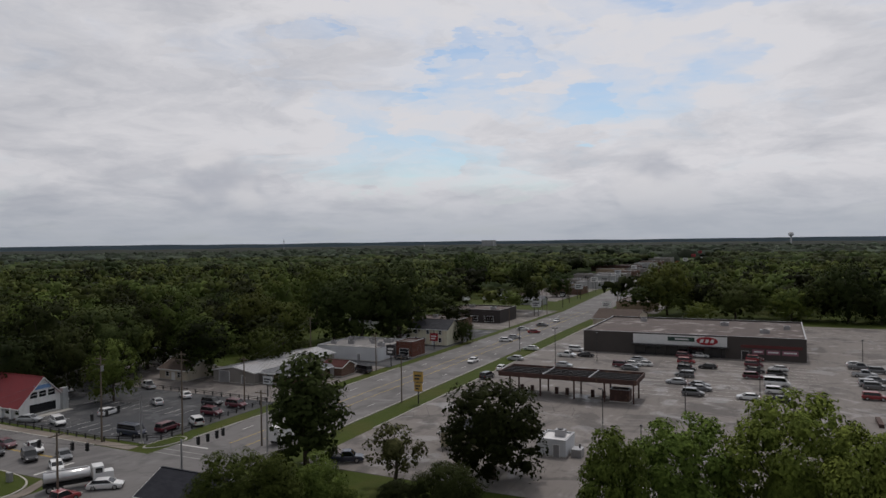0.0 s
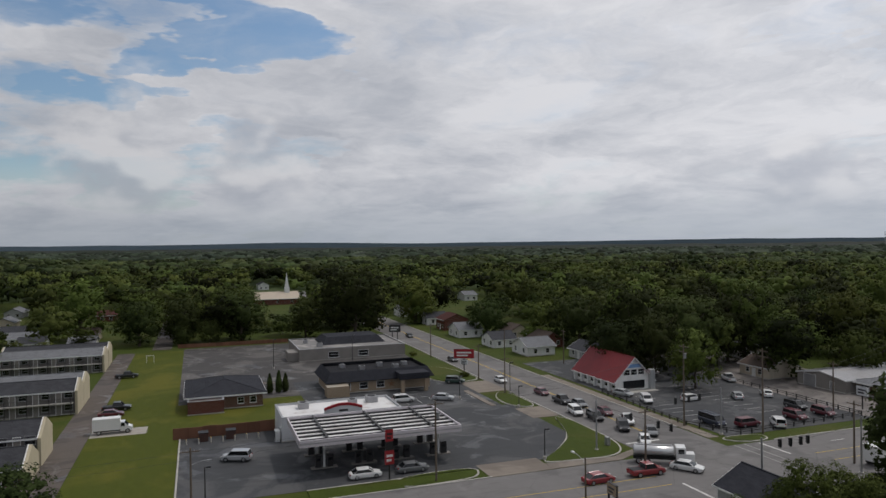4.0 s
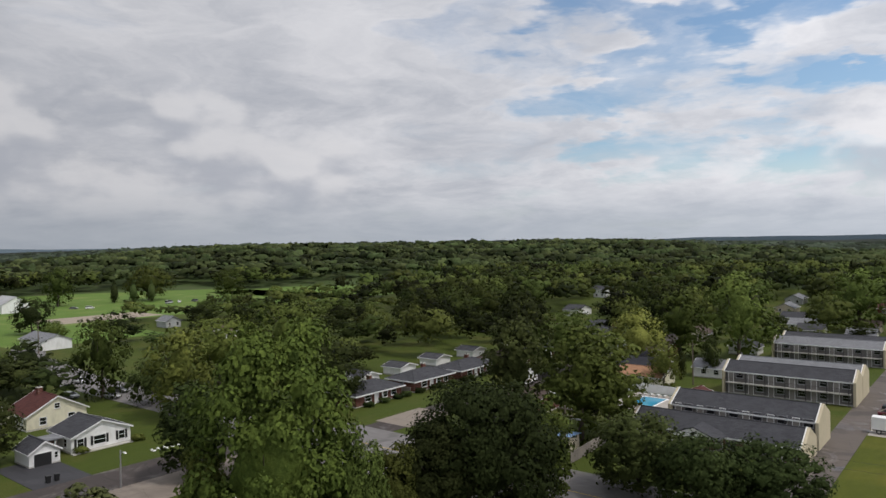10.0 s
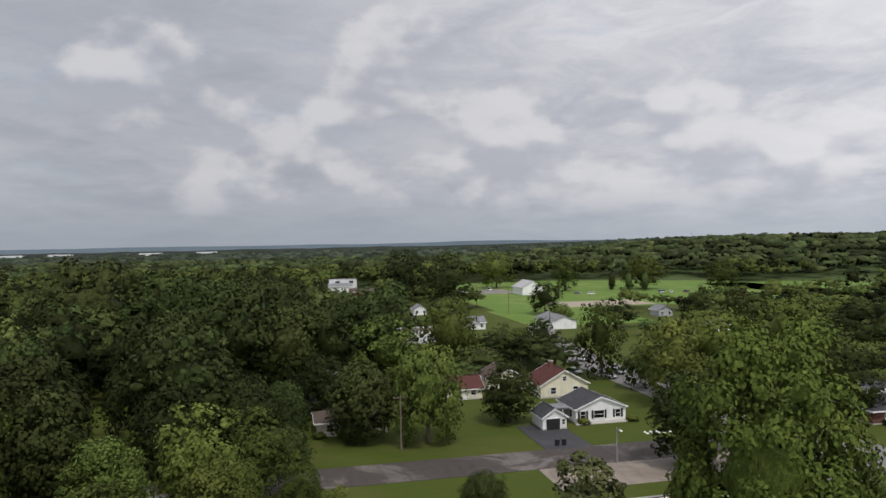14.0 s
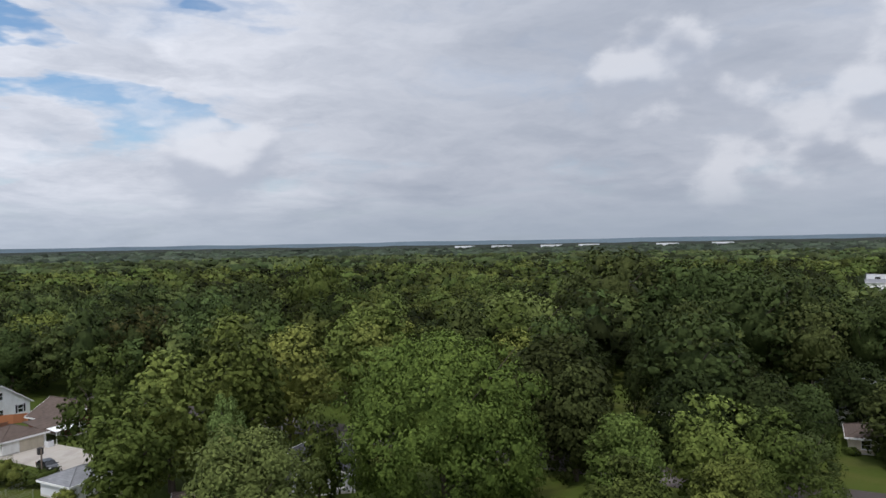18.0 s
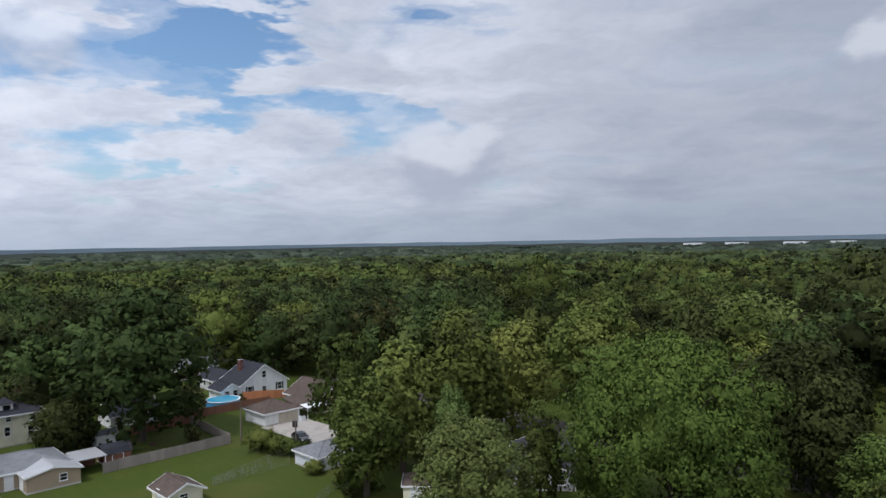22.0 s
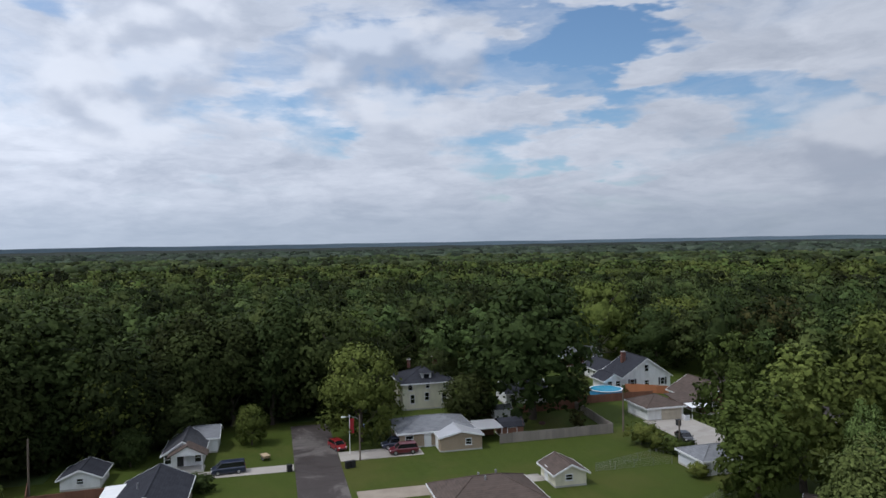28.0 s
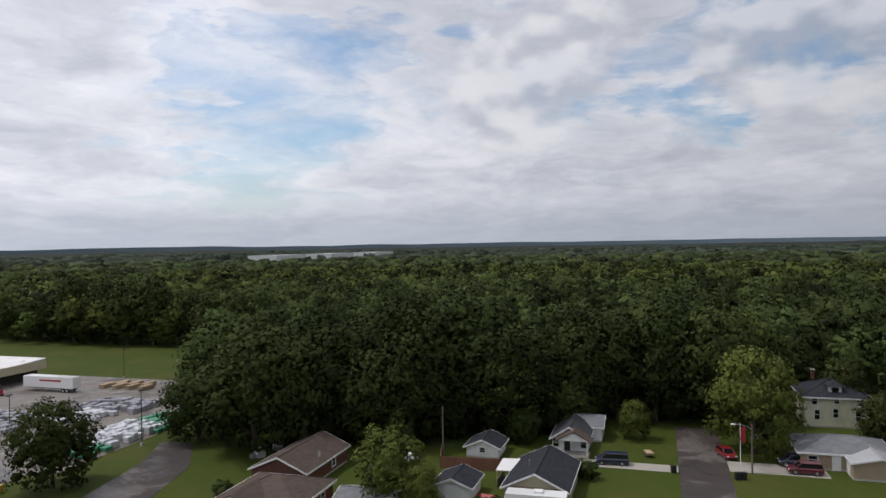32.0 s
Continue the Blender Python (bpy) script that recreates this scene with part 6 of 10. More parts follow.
car("sedan", "white", -69.5, 208.4, 180, "driving along the wide main road", "cars on the road")
car("sedan", "silver", -67.7, 189.0, 180, "driving along the wide main road", "cars on the road")
car("sedan", "white", -83.6, 284.8, -90, "driving along the wide main road", "cars on the road")
car("suv", "black", -87.2, 424.8, 90, "driving along the wide main road", "cars on the road")
car("sedan", "grey", -80.5, 367.9, 90, "driving along the wide main road", "cars on the road")
car("suv", "maroon", -102.3, 106.1, 0, "parked in the restaurant car park", "parked cars")
car("suv", "white", -99.6, 99.2, 150, "parked in the restaurant car park", "parked cars")
car("suv", "maroon", -101.4, 94.0, 90, "parked in the restaurant car park", "parked cars")
car("van", "navy", -104.8, 89.0, 0, "parked in the restaurant car park", "parked cars")
car("suv", "black", -108.5, 112.6, 0, "parked in the restaurant car park", "parked cars")
car("sedan", "silver", -120.2, 108.7, 150, "parked in the restaurant car park", "parked cars")
car("sedan", "white", -119.7, 116.1, 150, "parked in the restaurant car park", "parked cars")
car("hatch", "white", -122.2, 98.3, 90, "parked in the restaurant car park", "parked cars")
car("sedan", "silver", -131.9, 88.1, 20, "parked in the restaurant car park", "parked cars")
car("suv", "white", -124.5, 88.8, -20, "parked in the restaurant car park", "parked cars")
car("pickup", "white", -136.1, 120.5, 160, "parked in the restaurant car park", "parked cars")
car("suv", "maroon", -102.4, 113.2, 0, "parked in the restaurant car park", "parked cars")
car("sedan", "white", -151.1, 110.0, 160, "parked in the restaurant car park", "parked cars")
car("van", "black", -98.4, 156.6, 160, "parked beside the white shop", "parked cars")
car("sedan", "black", -98.8, 178.7, 0, "parked beside the white shop", "parked cars")
car("sedan", "white", -99.9, 22.8, 90, "standing on the dark forecourt", "parked cars")
car("sedan", "grey", -100.1, 30.0, 90, "standing on the dark forecourt", "parked cars")
car("suv", "silver", -115.4, 5.6, 250, "standing on the dark forecourt", "parked cars")
car("sedan", "silver", -143.3, 50.2, 60, "parked beside the bank", "parked cars")
car("suv", "white", -144.5, 41.6, 90, "parked beside the bank", "parked cars")
car("suv", "green", -159.3, 58.9, 60, "parked beside the bank", "parked cars")
car("sedan", "black", -189.0, 69.2, 0, "driving along the side road", "cars on the road")
car("sedan", "white", -156.1, 69.5, 0, "driving along the side road", "cars on the road")
car("sedan", "maroon", -140.0, 72.3, 0, "driving along the side road", "cars on the road")
car("pickup", "black", -130.9, 72.3, 0, "driving along the side road", "cars on the road")
car("suv", "white", -121.2, 70.0, -10, "driving along the side road", "cars on the road")
car("sedan", "black", -243.9, 72.7, 0, "driving along the side road", "cars on the road")
car("pickup", "black", -199.1, -17.4, 90, "parked on the grass by the drive", "parked cars")
car("sedan", "maroon", -155.0, -16.5, 90, "parked on the grass by the drive", "parked cars")
car("pickup", "black", -160.3, -16.0, 90, "parked on the grass by the drive", "parked cars")
car("minivan", "navy", 109.4, 7.1, 95, "parked on a house driveway", "parked cars")
car("hatch", "red", 117.1, -9.8, 200, "parked on a house driveway", "parked cars")
car("suv", "maroon", 111.4, -19.9, 90, "parked on a house driveway", "parked cars")
car("suv", "navy", 114.9, -19.2, 90, "parked on a house driveway", "parked cars")
car("sedan", "black", 104.8, -66.7, 170, "parked on the pale concrete drive", "parked cars")
car("sedan", "silver", -71.5, -167.4, 100, "parked on the far street", "parked cars")
car("sedan", "grey", -81.5, -163.8, 100, "parked on the far street", "parked cars")
car("sedan", "silver", -76.9, -159.3, 100, "parked on the far street", "parked cars")
car("sedan", "white", -80.8, -184.1, 100, "parked on the far street", "parked cars")
car("sedan", "silver", -82.9, 230.5, 20, "parked on a far forecourt", "parked cars")
car("sedan", "white", -87.8, 253.6, 20, "parked on a far forecourt", "parked cars")
car("sedan", "grey", -84.5, 267.9, 20, "parked on a far forecourt", "parked cars")
car("sedan", "red", -81.2, 247.2, 20, "parked on a far forecourt", "parked cars")
car("sedan", "white", -83.3, 223.0, 20, "parked on a far forecourt", "parked cars")

# ---- west: fuel station, bank, shops ----


def fuel_station():
    ob = thing("fuel_canopy", "white fuel station canopy with a ribbed open-topped roof", "canopy", -109.5, 26.2, group="canopies")
    w, d, z = 15, 25, 4.7
    fas = surf("pale_lilac_fascia", (0.62, 0.57, 0.60), (0.52, 0.48, 0.51), 0.8, 0.5, 0.05)
    g, g2 = Geo(), Geo()
    for x0, x1, y0, y1 in ((-w / 2, w / 2, -d / 2, -d / 2 + 0.2), (-w / 2, w / 2, d / 2 - 0.2, d / 2), (-w / 2, -w / 2 + 0.2, -d / 2 + 0.2, d / 2 - 0.2), (w / 2 - 0.2, w / 2, -d / 2 + 0.2, d / 2 - 0.2)):
        g.box(x0, x1, y0, y1, z, z + 1.0)
    part("fascia", g, fas, ob)
    g2.box(w / 2, w / 2 + 0.03, -d / 2, d / 2, z + 0.42, z + 0.55).box(-w / 2, w / 2, -d / 2 - 0.03, -d / 2, z + 0.42, z + 0.55)
    part("fascia_stripe", g2, STEEL, ob)
    part("deck", Geo().box(-w / 2 + 0.2, w / 2 - 0.2, -d / 2 + 0.2, d / 2 - 0.2, z + 0.12, z + 0.62), WHITEROOF, ob, "white sheet roof deck")
    # dark sheet added under the white deck to deepen the shade
    part("soffit", Geo().box(-w / 2 + 0.2, w / 2 - 0.2, -d / 2 + 0.2, d / 2 - 0.2, z + 0.02, z + 0.12), DARKSTEEL, ob, "canopy underside coloured dark for the shade below")
    for i in range(7):
        x = -w / 2 + 1.1 + i * 2.13
        part("beam", Geo().box(x - 0.2, x + 0.2, -d / 2 + 0.25, d / 2 - 0.25, z + 0.62, z + 0.88), DARKSTEEL, ob)
    for y in (-8.3, 0.3, 8.3):
        part("cross_beam", Geo().box(-w / 2 + 0.3, w / 2 - 0.3, y - 0.16, y + 0.16, z + 0.85, z + 1.05), DARKSTEEL, ob)
    for x in (-4.2, 2.8):
        for y in (-8.2, 10.2):
            part("post", Geo().box(x - 0.16, x + 0.16, y - 0.16, y + 0.16, -0.1, z + 0.15), TRIM, ob)
    for y in (-8.2, -2, 4, 10.2):
        for x in (-4.2, 2.8):
            isl = thing("pump_island", "fuel pump on a low concrete island", "fuel pump", -109.5 + x, 26.2 + y, 90, group="pump islands")
            # island and pump colours darkened to carry the canopy's shade
            part("kerb", Geo().box(-2.0, 2.0, -0.55, 0.55, -0.05, 0.2), GREYBLOCK, isl)
            for px in (-0.9, 0.9):
                p = part("pump", Geo().box(px - 0.45, px + 0.45, -0.3, 0.3, 0.2, 1.9), DARKSTEEL, isl)
                part("display", Geo().box(px - 0.3, px + 0.3, -0.33, 0.33, 1.2, 1.6), GLASS, p)
                part("trim", Geo().box(px - 0.46, px + 0.46, -0.31, 0.31, 1.9, 2.05), BLACK, p)
    st = flat_building("white flat-roofed fuel station shop with an arched red sign", -128.5, 24.3, 11, 21.5, 3.9, BLOCK, WHITEROOF, "fuel_shop", 0.35, units=((-2, -6, 1.1), (-1, 3, 0.9), (-2.5, 7, 1.2)), category="shop",
                       wins=(("e", -7, 0.6, 2.6, 2.0, False), ("e", -3.5, 0.6, 2.6, 2.0, False), ("e", 3.5, 0.6, 2.6, 2.0, False), ("e", 7, 0.6, 2.6, 2.0, False)), doors=(("e", 0, 1.8, 2.3, GLASS), ("s", 3, 0.95, 2.05, STEEL)))
    n = 14
    ys = [-3.4 + 6.8 * i / n for i in range(n + 1)]
    top = [5.2 + 0.75 * math.sin(math.pi * i / n) for i in range(n + 1)]
    g = Geo()
    for i in range(n):
        g.loft([[(5.3, ys[i], 4.2), (5.6, ys[i], 4.2), (5.6, ys[i], top[i]), (5.3, ys[i], top[i])], [(5.3, ys[i + 1], 4.2), (5.6, ys[i + 1], 4.2), (5.6, ys[i + 1], top[i + 1]), (5.3, ys[i + 1], top[i + 1])]])
    arch = part("arched_sign", g, BLOCK, st, "grey arched sign with a red border")
    g = Geo()
    for i in range(n):
        g.loft([[(5.6, ys[i], top[i] - 0.4), (5.66, ys[i], top[i] - 0.4), (5.66, ys[i], top[i] + 0.04), (5.25, ys[i], top[i] + 0.04)], [(5.6, ys[i + 1], top[i + 1] - 0.4), (5.66, ys[i + 1], top[i + 1] - 0.4), (5.66, ys[i + 1], top[i + 1] + 0.04), (5.25, ys[i + 1], top[i + 1] + 0.04)]])
    part("red_border", g, REDPAINT, arch)
    part("lettering", Geo().box(5.6, 5.64, -0.8, 0.8, 4.5, 4.85), BAR, arch)
    for y in (-11.6, -12.6):
        ice = thing("ice_freezer", "white ice freezer against the shop wall", "freezer", -124 + (y + 11.6), 24.3 - 11.4)
        part("cabinet", Geo().box(-0.45, 0.45, -0.4, 0.4, 0.04, 1.9), TRIM, ice)
        part("freezer_door", Geo().box(-0.38, 0.38, -0.43, -0.4, 0.3, 1.75), BAR, ice)


fuel_station()
plank_fence(-131.8, -4.2, -131.8, 13.2, 2.0, REDPLANK, "brown timber screen fence behind the forecourt")
for y in (0.8, 5.4):
    b = thing("refuse_bin", "dark steel refuse container behind the shop", "bin", -129.5, y, group="bins")
    part("body", Geo().box(-0.9, 0.9, -0.8, 0.8, 0.05, 1.5), RUST, b)
    part("lid", Geo().box(-0.95, 0.95, -0.85, 0.85, 1.5, 1.6), BLACK, b)
for y in range(-2, 12, 2):
    b = thing("bollard", "pale concrete bollard at the lot edge", "bollard", -127.5, y, group="bollards")
    part("post", Geo().tube((0, 0, -0.1), (0, 0, 1.0), 0.13, n=10), KERB, b)
    part("cap", Geo().tube((0, 0, 1.0), (0, 0, 1.05), 0.13, 0.06, 10), YELLOW, b)
pylon_sign(-97.4, 25.8, 7.4, ((2.4, 4.4, 1.3, REDPAINT, TRIM), (4.5, 5.6, 1.1, BLACK, None), (5.7, 7.4, 1.1, REDPAINT, BLACK)), "tall red fuel price sign on a post", 1, 90)
for x, y, h in ((-97.7, 50.9, 4.8), (-143.2, 54, 4.8), (-130.7, 62.3, 4.4), (-197.4, 19.8, 8.1), (-197.3, 41.8, 8.2), (-97.5, 0.7, 4.9), (-143, 66, 7.1)):
    lot_light(x, y, h, 1, 90)
street_lamp(-72.3, 43, 8.5, 180, 2.5, True)

ob = house("low brown brick building with a black hipped roof", -162.5, 5.5, 19, 15, 3.0, 2.0, "x", BROWNBRICK, SHINGLE_DARK, "brick_office", hip=True, wins=(("e", 3, 1.0, 1.2, 1.2, False), ("e", 5.5, 1.0, 1.2, 1.2, False)), doors=(("e", -1, 1.0, 2.05, DARKSTEEL),), group="shops", over=0.8)
flat_building("brick garage wing of the low office", -152, 1.5, 5, 7, 2.5, BRICK, TARROOF, "brick_annexe", 0.2)


def bank():
    ob = thing("bank", "tan brick bank with a dark mansard roof", "bank", -165, 40, group="shops")
    w, d = 14, 24
    walls(ob, w, d, 3.0, TANBRICK)
    for s, (a, b) in (("n", (w, d)), ("s", (w, d)), ("e", (w, d)), ("w", (w, d))):
        o, i2 = 0.9, 0.5
        if s in "ns":
            k = 1 if s == "n" else -1
            q = [(-w / 2 - o, k * (d / 2 + o), 2.8), (w / 2 + o, k * (d / 2 + o), 2.8), (w / 2 - i2, k * (d / 2 - i2), 5.0), (-w / 2 + i2, k * (d / 2 - i2), 5.0)]
        else:
            k = 1 if s == "e" else -1
            q = [(k * (w / 2 + o), -d / 2 - o, 2.8), (k * (w / 2 + o), d / 2 + o, 2.8), (k * (w / 2 - i2), d / 2 - i2, 5.0), (k * (w / 2 - i2), -d / 2 + i2, 5.0)]
        if s in ("n", "w"):
            q = q[::-1]
        part("mansard_slope", Geo().slab(q, 0.15), SHINGLE_DARK, ob)
    part("roof", Geo().box(-w / 2 + 0.6, w / 2 - 0.6, -d / 2 + 0.6, d / 2 - 0.6, 3.8, 4.2), SHINGLE_DARK, ob)
    for x, y in ((-3, -7), (1, -3), (-2, 2), (2, 5), (-1, 8)):
        roof_unit(ob, x, y, 4.2, 0.8, 0.9)
    part("portico_roof", Geo().box(w / 2, w / 2 + 4.5, 3.5, 10.5, 3.0, 4.4), SHINGLE_DARK, ob)
    for y in (4.2, 9.8):
        part("portico_pier", Geo().box(w / 2 + 3.6, w / 2 + 4.3, y - 0.4, y + 0.4, -0.1, 3.0), TANBRICK, ob)
    for a in (-8, -4, 0):
        window(ob, "e", w, d, a, 0.9, 1.8, 1.4)
    ring = [((0.95 if i % 2 == 0 else 0.4) * math.sin(math.pi * i / 5), (0.95 if i % 2 == 0 else 0.4) * math.cos(math.pi * i / 5)) for i in range(10)]
    part("star_ornament", Geo().loft([[(w / 2 + o, 2.6 - u, 1.5 + v) for u, v in ring] for o in (0.0, 0.08)]), ORANGE, ob, "orange five-pointed star")
    part("low_wing", Geo().box(w / 2, w / 2 + 3.5, -d / 2 - 1, -d / 2 + 4, -0.1, 2.4), TANBRICK, ob)


bank()


def closed_shop():
    ob = flat_building("long low closed shop with a grey front", -218.5, 44, 25, 32, 3.2, GREYBLOCK, GREYROOF, "closed_shop", 0.3, units=((6, -9, 1.0), (-3, -12, 0.8)), wins=(("e", -6, 0.8, 3.0, 1.6, False), ("e", 3, 0.8, 3.0, 1.6, False)))
    part("upper_roof", Geo().loft([[(-10, -8, 3.3), (4, -8, 3.3), (4, 12, 3.3), (-10, 12, 3.3)], [(-8, -6, 5.4), (2, -6, 5.4), (2, 10, 5.4), (-8, 10, 5.4)]]), SHINGLE_DARK, ob, "dark raised roof")
    part("annexe", Geo().box(4, 11, -19, -16, -0.1, 2.6), GREYBLOCK, ob)


closed_shop()
pylon_sign(-169.4, 65.2, 6.4, ((4.2, 6.5, 5.2, REDPAINT, TRIM), (2.6, 3.7, 1.8, BLOCK, BAR)), "wide red roadside sign on a pole", 1, 65)
pylon_sign(-237.4, 65.5, 5.6, ((3.2, 5.6, 4.0, DARKSTEEL, TRIM),), "dark roadside sign with pale lettering", 2, 65)
for x, y, w, d, wall, roof, h in ((-193, 97, 11, 9, WHITE, SHINGLE_LIGHT, 3.0), (-212, 94, 10, 8, WHITE, SHINGLE_GREY, 2.8), (-178, 108, 11, 8, GREYWALL, SHINGLE_GREY, 2.8), (-206, 108, 10, 8, BRICK, SHINGLE_BROWN, 2.8), (-230, 108, 10, 8, TAN, SHINGLE_BROWN, 2.8), (-240, 93, 11, 9, WHITE, SHINGLE_LIGHT, 3.0), (-262, 96, 10, 10, BRICK, SHINGLE_RED, 4.2),
                                   (-282, 95, 10, 9, WHITE, SHINGLE_GREY, 3.0), (-320, 94, 10, 9, WHITE, SHINGLE_LIGHT, 3.0)):
    house("small gabled house along the side road", x, y, w, d, h, 2.1, "y" if wall is WHITE else "x", wall, roof, wins=(("s", -2.8, 0.9, 1.1, 1.3, False), ("s", 2.8, 0.9, 1.1, 1.3, False), ("e", -2, 0.9, 1.0, 1.2, False), ("e", 2, 0.9, 1.0, 1.2, False)), doors=(("s", 0, 1.0, 2.05, TRIM),), group="houses along the side road")


def church():
    ob = house("white-roofed church hall with a thin white spire", -417, 44, 13, 24, 3.6, 3.6, "y", BRICK, CREAMROOF, "church", group="churches", wins=(("e", -8, 1.2, 1.0, 2.0, False), ("e", 0, 1.2, 1.0, 2.0, False), ("e", 8, 1.2, 1.0, 2.0, False)))
    part("spire_base", Geo().box(-1.4, 1.4, 4.6, 7.4, 6, 9.5), TRIM, ob)
    part("spire", Geo().loft([[(-1.1, 4.9, 9.5), (1.1, 4.9, 9.5), (1.1, 7.1, 9.5), (-1.1, 7.1, 9.5)], [(-0.06, 5.94, 18), (0.06, 5.94, 18), (0.06, 6.06, 18), (-0.06, 6.06, 18)]]), TRIM, ob, "white pointed spire")


church()
flat_building("brown brick school block behind trees", -392, 4, 14, 24, 6, BRICK, TARROOF, "brick_block", 0.4, wins=(("e", -7, 1, 2, 1.5, False), ("e", 0, 1, 2, 1.5, False), ("e", 7, 1, 2, 1.5, False)))
plank_fence(-250, -6, -250, 30, 1.3, REDPLANK, "long brown timber fence at the far edge")

# ---- west: apartments ----


def apartment(label, x0, x1, y0, y1, h, rise, roof, storeys, back=False):
    w, d = x1 - x0, y1 - y0
    ob = thing("apartment_block", label, "apartment building", (x0 + x1) / 2, (y0 + y1) / 2, group="apartment blocks")
    walls(ob, w, d, h, BROWNBRICK if storeys == 1 else surf("dark_grey_brown_siding", (0.15, 0.14, 0.132), (0.11, 0.104, 0.1), 0.8, 0.8, 0.1), 0, "y")
    gable_roof(ob, w, d, h, rise, "y", roof, 0.35)
    for s in (-1, 1):
        y = s * (d / 2 + 0.12)
        g = Geo()
        pts = [(-w / 2 - 0.7, -0.1), (w / 2 + 0.7, -0.1), (w / 2 + 0.7, h - 0.12), (0, h + rise + 0.12), (-w / 2 - 0.7, h - 0.12)]
        g.loft([[(px, y - 0.5 * (s < 0), pz) for px, pz in pts], [(px, y + 0.5 * (s > 0), pz) for px, pz in pts]])
        part("end_wall", g, STUCCO, ob, "cream rendered end wall")
        part("end_coping", Geo().tube((-w / 2 - 0.8, y, h - 0.12), (0, y, h + rise + 0.14), 0.1, n=4).tube((w / 2 + 0.8, y, h - 0.12), (0, y, h + rise + 0.14), 0.1, n=4), TRIM, ob)
    if back:
        return ob
    step = d / 6
    for k in range(storeys):
        z = 2.55 * k
        for i in range(6):
            a = -d / 2 + step * (i + 0.5)
            door(ob, "e", w, d, a - 0.9, 0.95, 2.05, GREYBLOCK, "door", z + 0.05)
            window(ob, "e", w, d, a + 0.9, z + 0.95, 1.4, 1.2, False, STEEL)
        if k:
            part("gallery", Geo().box(w / 2, w / 2 + 1.3, -d / 2 + 0.2, d / 2 - 0.2, z - 0.18, z), KERB, ob, "concrete access gallery")
            rail = part("railing", Geo().box(w / 2 + 1.22, w / 2 + 1.28, -d / 2 + 0.2, d / 2 - 0.2, z + 0.95, z + 1.02), DARKSTEEL, ob)
            g = Geo()
            for i in range(int(d / 0.3)):
                yy = -d / 2 + 0.3 + i * 0.3
                g.box(w / 2 + 1.235, w / 2 + 1.265, yy - 0.015, yy + 0.015, z, z + 0.95)
            part("baluster", g, DARKSTEEL, rail)
    for i in range(7):
        a = -d / 2 + 0.6 + (d - 1.2) * i / 6
        part("gallery_post", Geo().box(w / 2 + 1.15, w / 2 + 1.3, a - 0.07, a + 0.07, -0.1, h - 0.2), DARKSTEEL, ob)
    return ob


a1 = apartment("single-storey apartment block with a charcoal shingle roof", -121.5, -114, -50, -23.8, 2.9, 2.1, SHINGLE_GREY, 1)
port = part("portico", Geo(), SHINGLE_GREY, a1)
for s in (-1, 1):
    part("portico_roof", Geo().slab([(3.0, -1.6, 4.5), (7.4, -1.6, 4.5), (7.4, -1.6 + s * 4.0, 2.9), (3.0, -1.6 + s * 4.0, 2.9)][::s], 0.15), SHINGLE_GREY, port)
    part("portico_post", Geo().box(7.0, 7.25, -1.6 + s * 3.4 - 0.12, -1.6 + s * 3.4 + 0.12, -0.1, 2.8), TRIM, port)
part("portico_gable", Geo().loft([[(7.2, -5.3, 2.8), (7.2, 2.1, 2.8), (7.2, -1.6, 4.35)], [(7.35, -5.3, 2.8), (7.35, 2.1, 2.8), (7.35, -1.6, 4.35)]]), TRIM, port, "white gable front")
part("round_vent", Geo().tube((7.35, -1.6, 3.45), (7.4, -1.6, 3.45), 0.3, n=14), BLACK, port)
apartment("two-storey apartment block with cream end walls", -132.5, -124.5, -47, -23.8, 4.6, 2.0, SHINGLE_GREY, 2)
apartment("two-storey apartment block with galleries and white doors", -167.5, -160.5, -48.5, -23.8, 5.0, 1.8, SHINGLE_GREY, 2)
apartment("two-storey apartment block with a pale grey roof", -176.5, -169.2, -48.5, -23.8, 5.0, 1.6, SHINGLE_LIGHT, 2, True)
apartment("far two-storey apartment block with galleries", -219, -211.5, -50.5, -24.5, 4.9, 1.6, SHINGLE_LIGHT, 2)
apartment("rear far apartment block with a charcoal roof", -229, -221.5, -50.5, -24.5, 4.9, 1.6, SHINGLE_GREY, 2, True)
flat("pad_truck", CONCRETE, "pale concrete parking pad", 0.05, (-143.8, -138.5, -18.5, -9))
box_truck(-141.2, -15.2, 90, "white high-roofed box van on a concrete pad", 4.6, 2.1, 2.1)
g = Geo().tube((0, -1, 0), (0, -1, 2.2), 0.06).tube((0, 1, 0), (0, 1, 2.2), 0.06).tube((0, -1, 2.2), (0, 1, 2.2), 0.06)
ob = thing("swing_frame", "white steel play frame on the grass", "play frame", -222, -13)
part("frame", g, TRIM, ob)

# pool court beside the apartments
flat("pool_deck", CONCRETE, "pale concrete pool deck", 0.06, (-149.5, -133.5, -64.5, -52.5))
ob = thing("swimming_pool", "small rectangular blue swimming pool", "pool", -141.5, -58.8)
part("coping", Geo().box(-4.6, 4.6, -2.9, -2.5, 0, 0.14).box(-4.6, 4.6, 2.5, 2.9, 0, 0.14).box(-4.6, -4.2, -2.5, 2.5, 0, 0.14).box(4.2, 4.6, -2.5, 2.5, 0, 0.14), TRIM, ob)
part("water", Geo().box(-4.2, 4.2, -2.5, 2.5, 0.0, 0.1), POOLWATER, ob)
